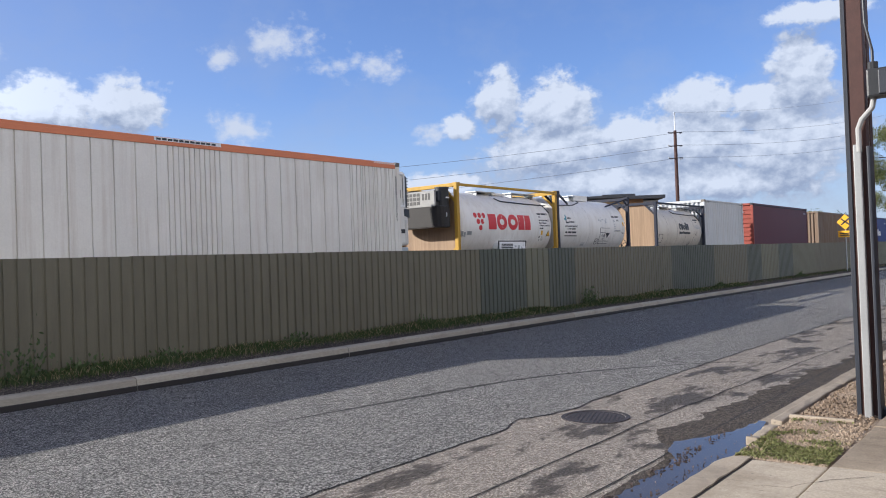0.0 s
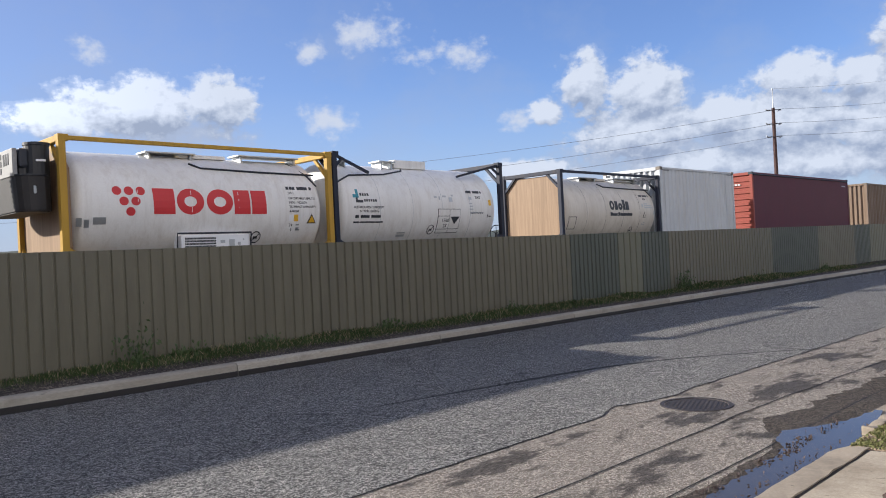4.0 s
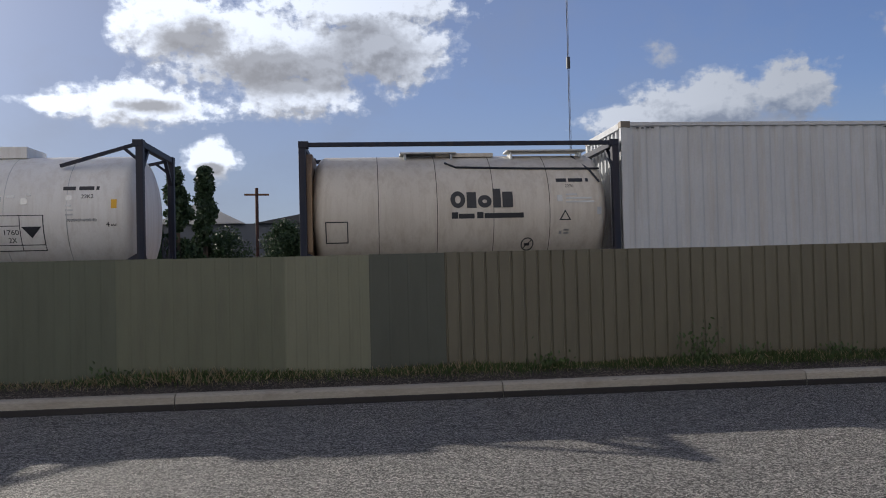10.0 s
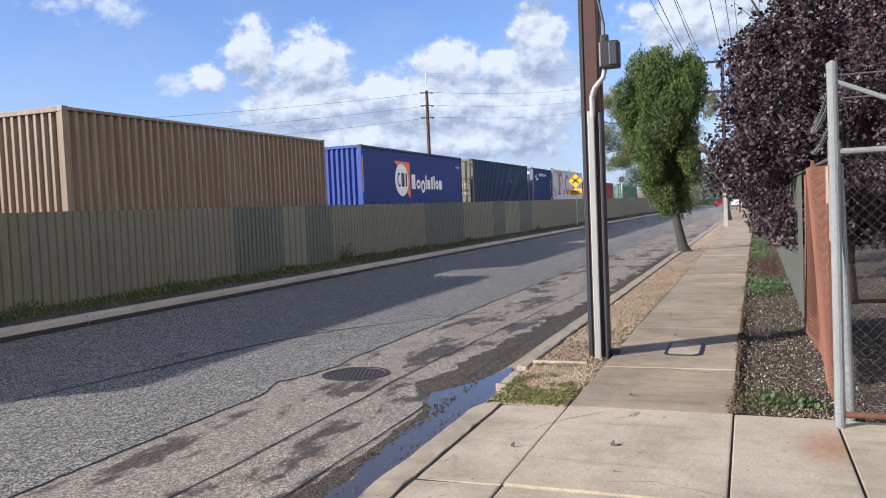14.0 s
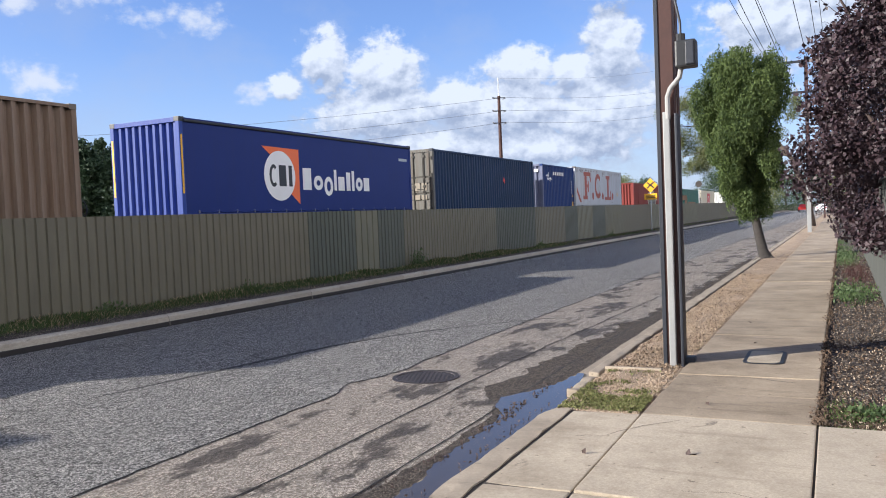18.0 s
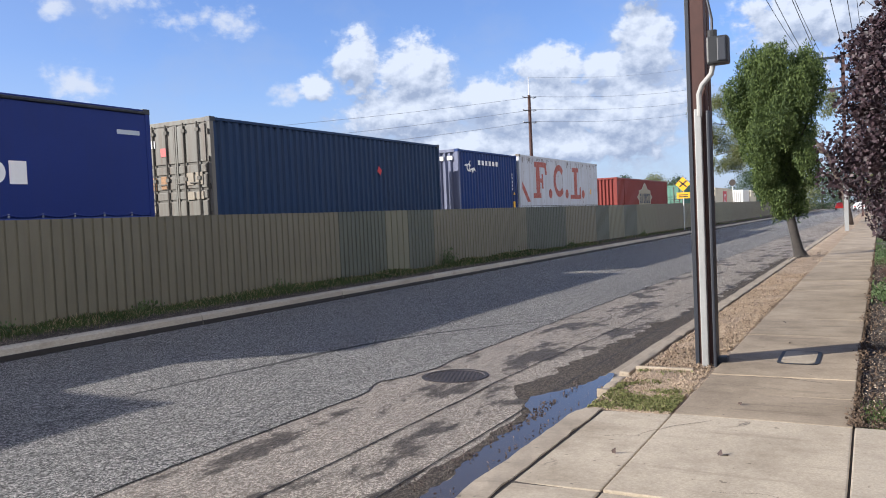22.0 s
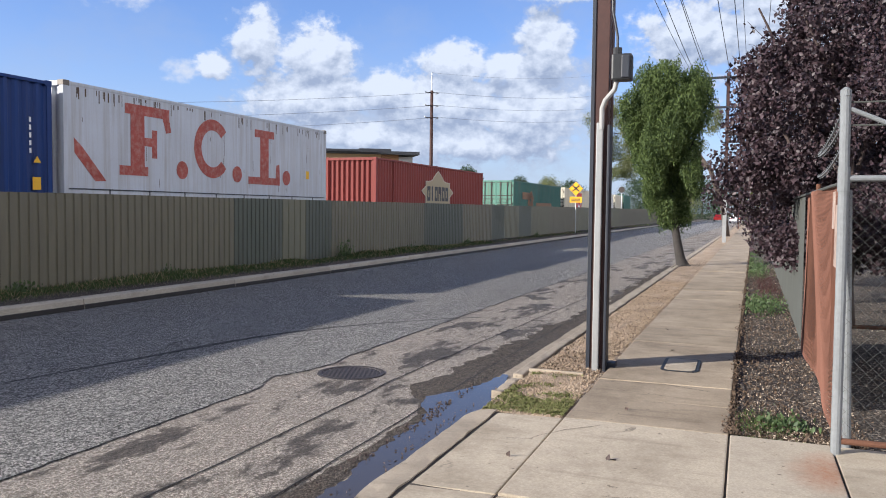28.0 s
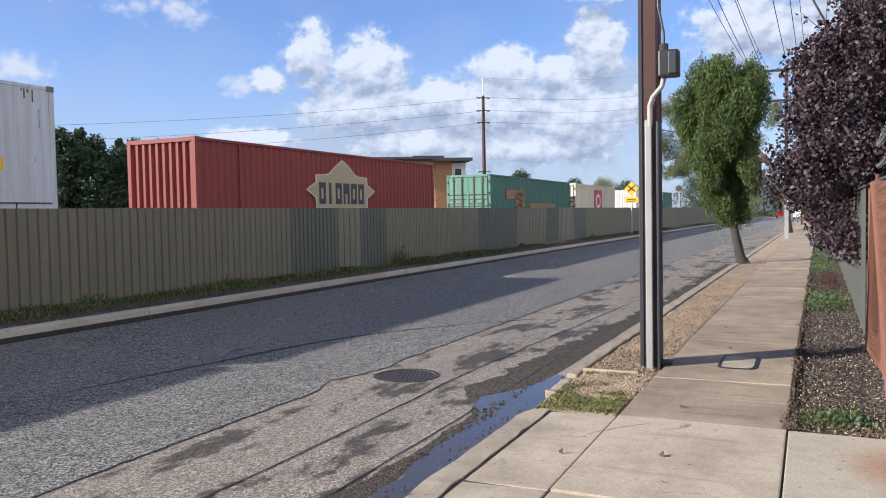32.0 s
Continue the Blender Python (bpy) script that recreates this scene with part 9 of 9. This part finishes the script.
part("tail", flat_shape([(-0.13, -0.02), (-0.34, -0.065), (-0.36, 0.0), (-0.34, 0.065), (-0.13, 0.02)], 0.006, Matrix.Identity(4)), M["feather"], bird)
WINGS = []
for s_ in (1, -1):
    edge = [(0.07, 0.0), (0.10, 0.13), (0.06, 0.25), (-0.02, 0.36), (-0.06, 0.33), (-0.08, 0.29), (-0.10, 0.25), (-0.11, 0.17), (-0.11, 0.07), (-0.09, 0.0)]
    wing = part("wing", flat_shape([(x, s_ * (0.84 * y + 0.03)) for x, y in edge][::s_], 0.010, Matrix.Translation((0.02, 0, 0.02))), M["feather"], bird)
    WINGS.append((wing, s_))

# ---------------------------------------------------------------- movement
SPEED = 3.54


def motions():
    ease = 1.0 / FPS
    for ob, x, y, z in TRAIN:
        walk(ob, [(t, pose(x - SPEED * t, y, z)) for t in (0.0, ease, 8.0, 16.0, 24.0, 32.0 - ease, 32.0)])

    # the bird leaves a pole by the street, climbs over the road and settles on a pole further back
    flight = [(0.0, 45.76, 0.4, 7.50), (0.2, 45.76, 0.4, 7.50), (1.0, 38.5, 6.4, 3.1), (1.4, 32.92, 8.13, 3.03), (1.6, 30.85, 8.14, 3.14), (1.8, 28.73, 8.17, 3.67), (2.0, 26.62, 7.95, 4.53),
              (2.2, 24.7, 7.6, 5.45), (2.5, 22.31, 6.77, 6.96), (3.2, 14.0, 5.0, 10.4), (4.4, 0.0, 3.6, 12.0), (6.4, -20.0, 3.0, 11.6), (8.6, -34.04, 3.2, 9.10), (32.0, -34.04, 3.2, 9.10)]
    walk(bird, [(t, pose(x, y, z, 0, -22 if 1.5 < t < 4 else 0, 180 + (8 if 1.2 < t < 8 else 0))) for t, x, y, z in flight])
    for wing, s_ in WINGS:
        beats = [(0.0, -70.0), (0.2, -70.0)] + [(0.1 * k, 2.0 if k % 2 else 62.0) for k in range(4, 85)] + [(8.6, -70.0), (32.0, -70.0)]
        walk(wing, [(t, pose(0, 0, 0, s_ * a, 0, 0)) for t, a in beats])


motions()
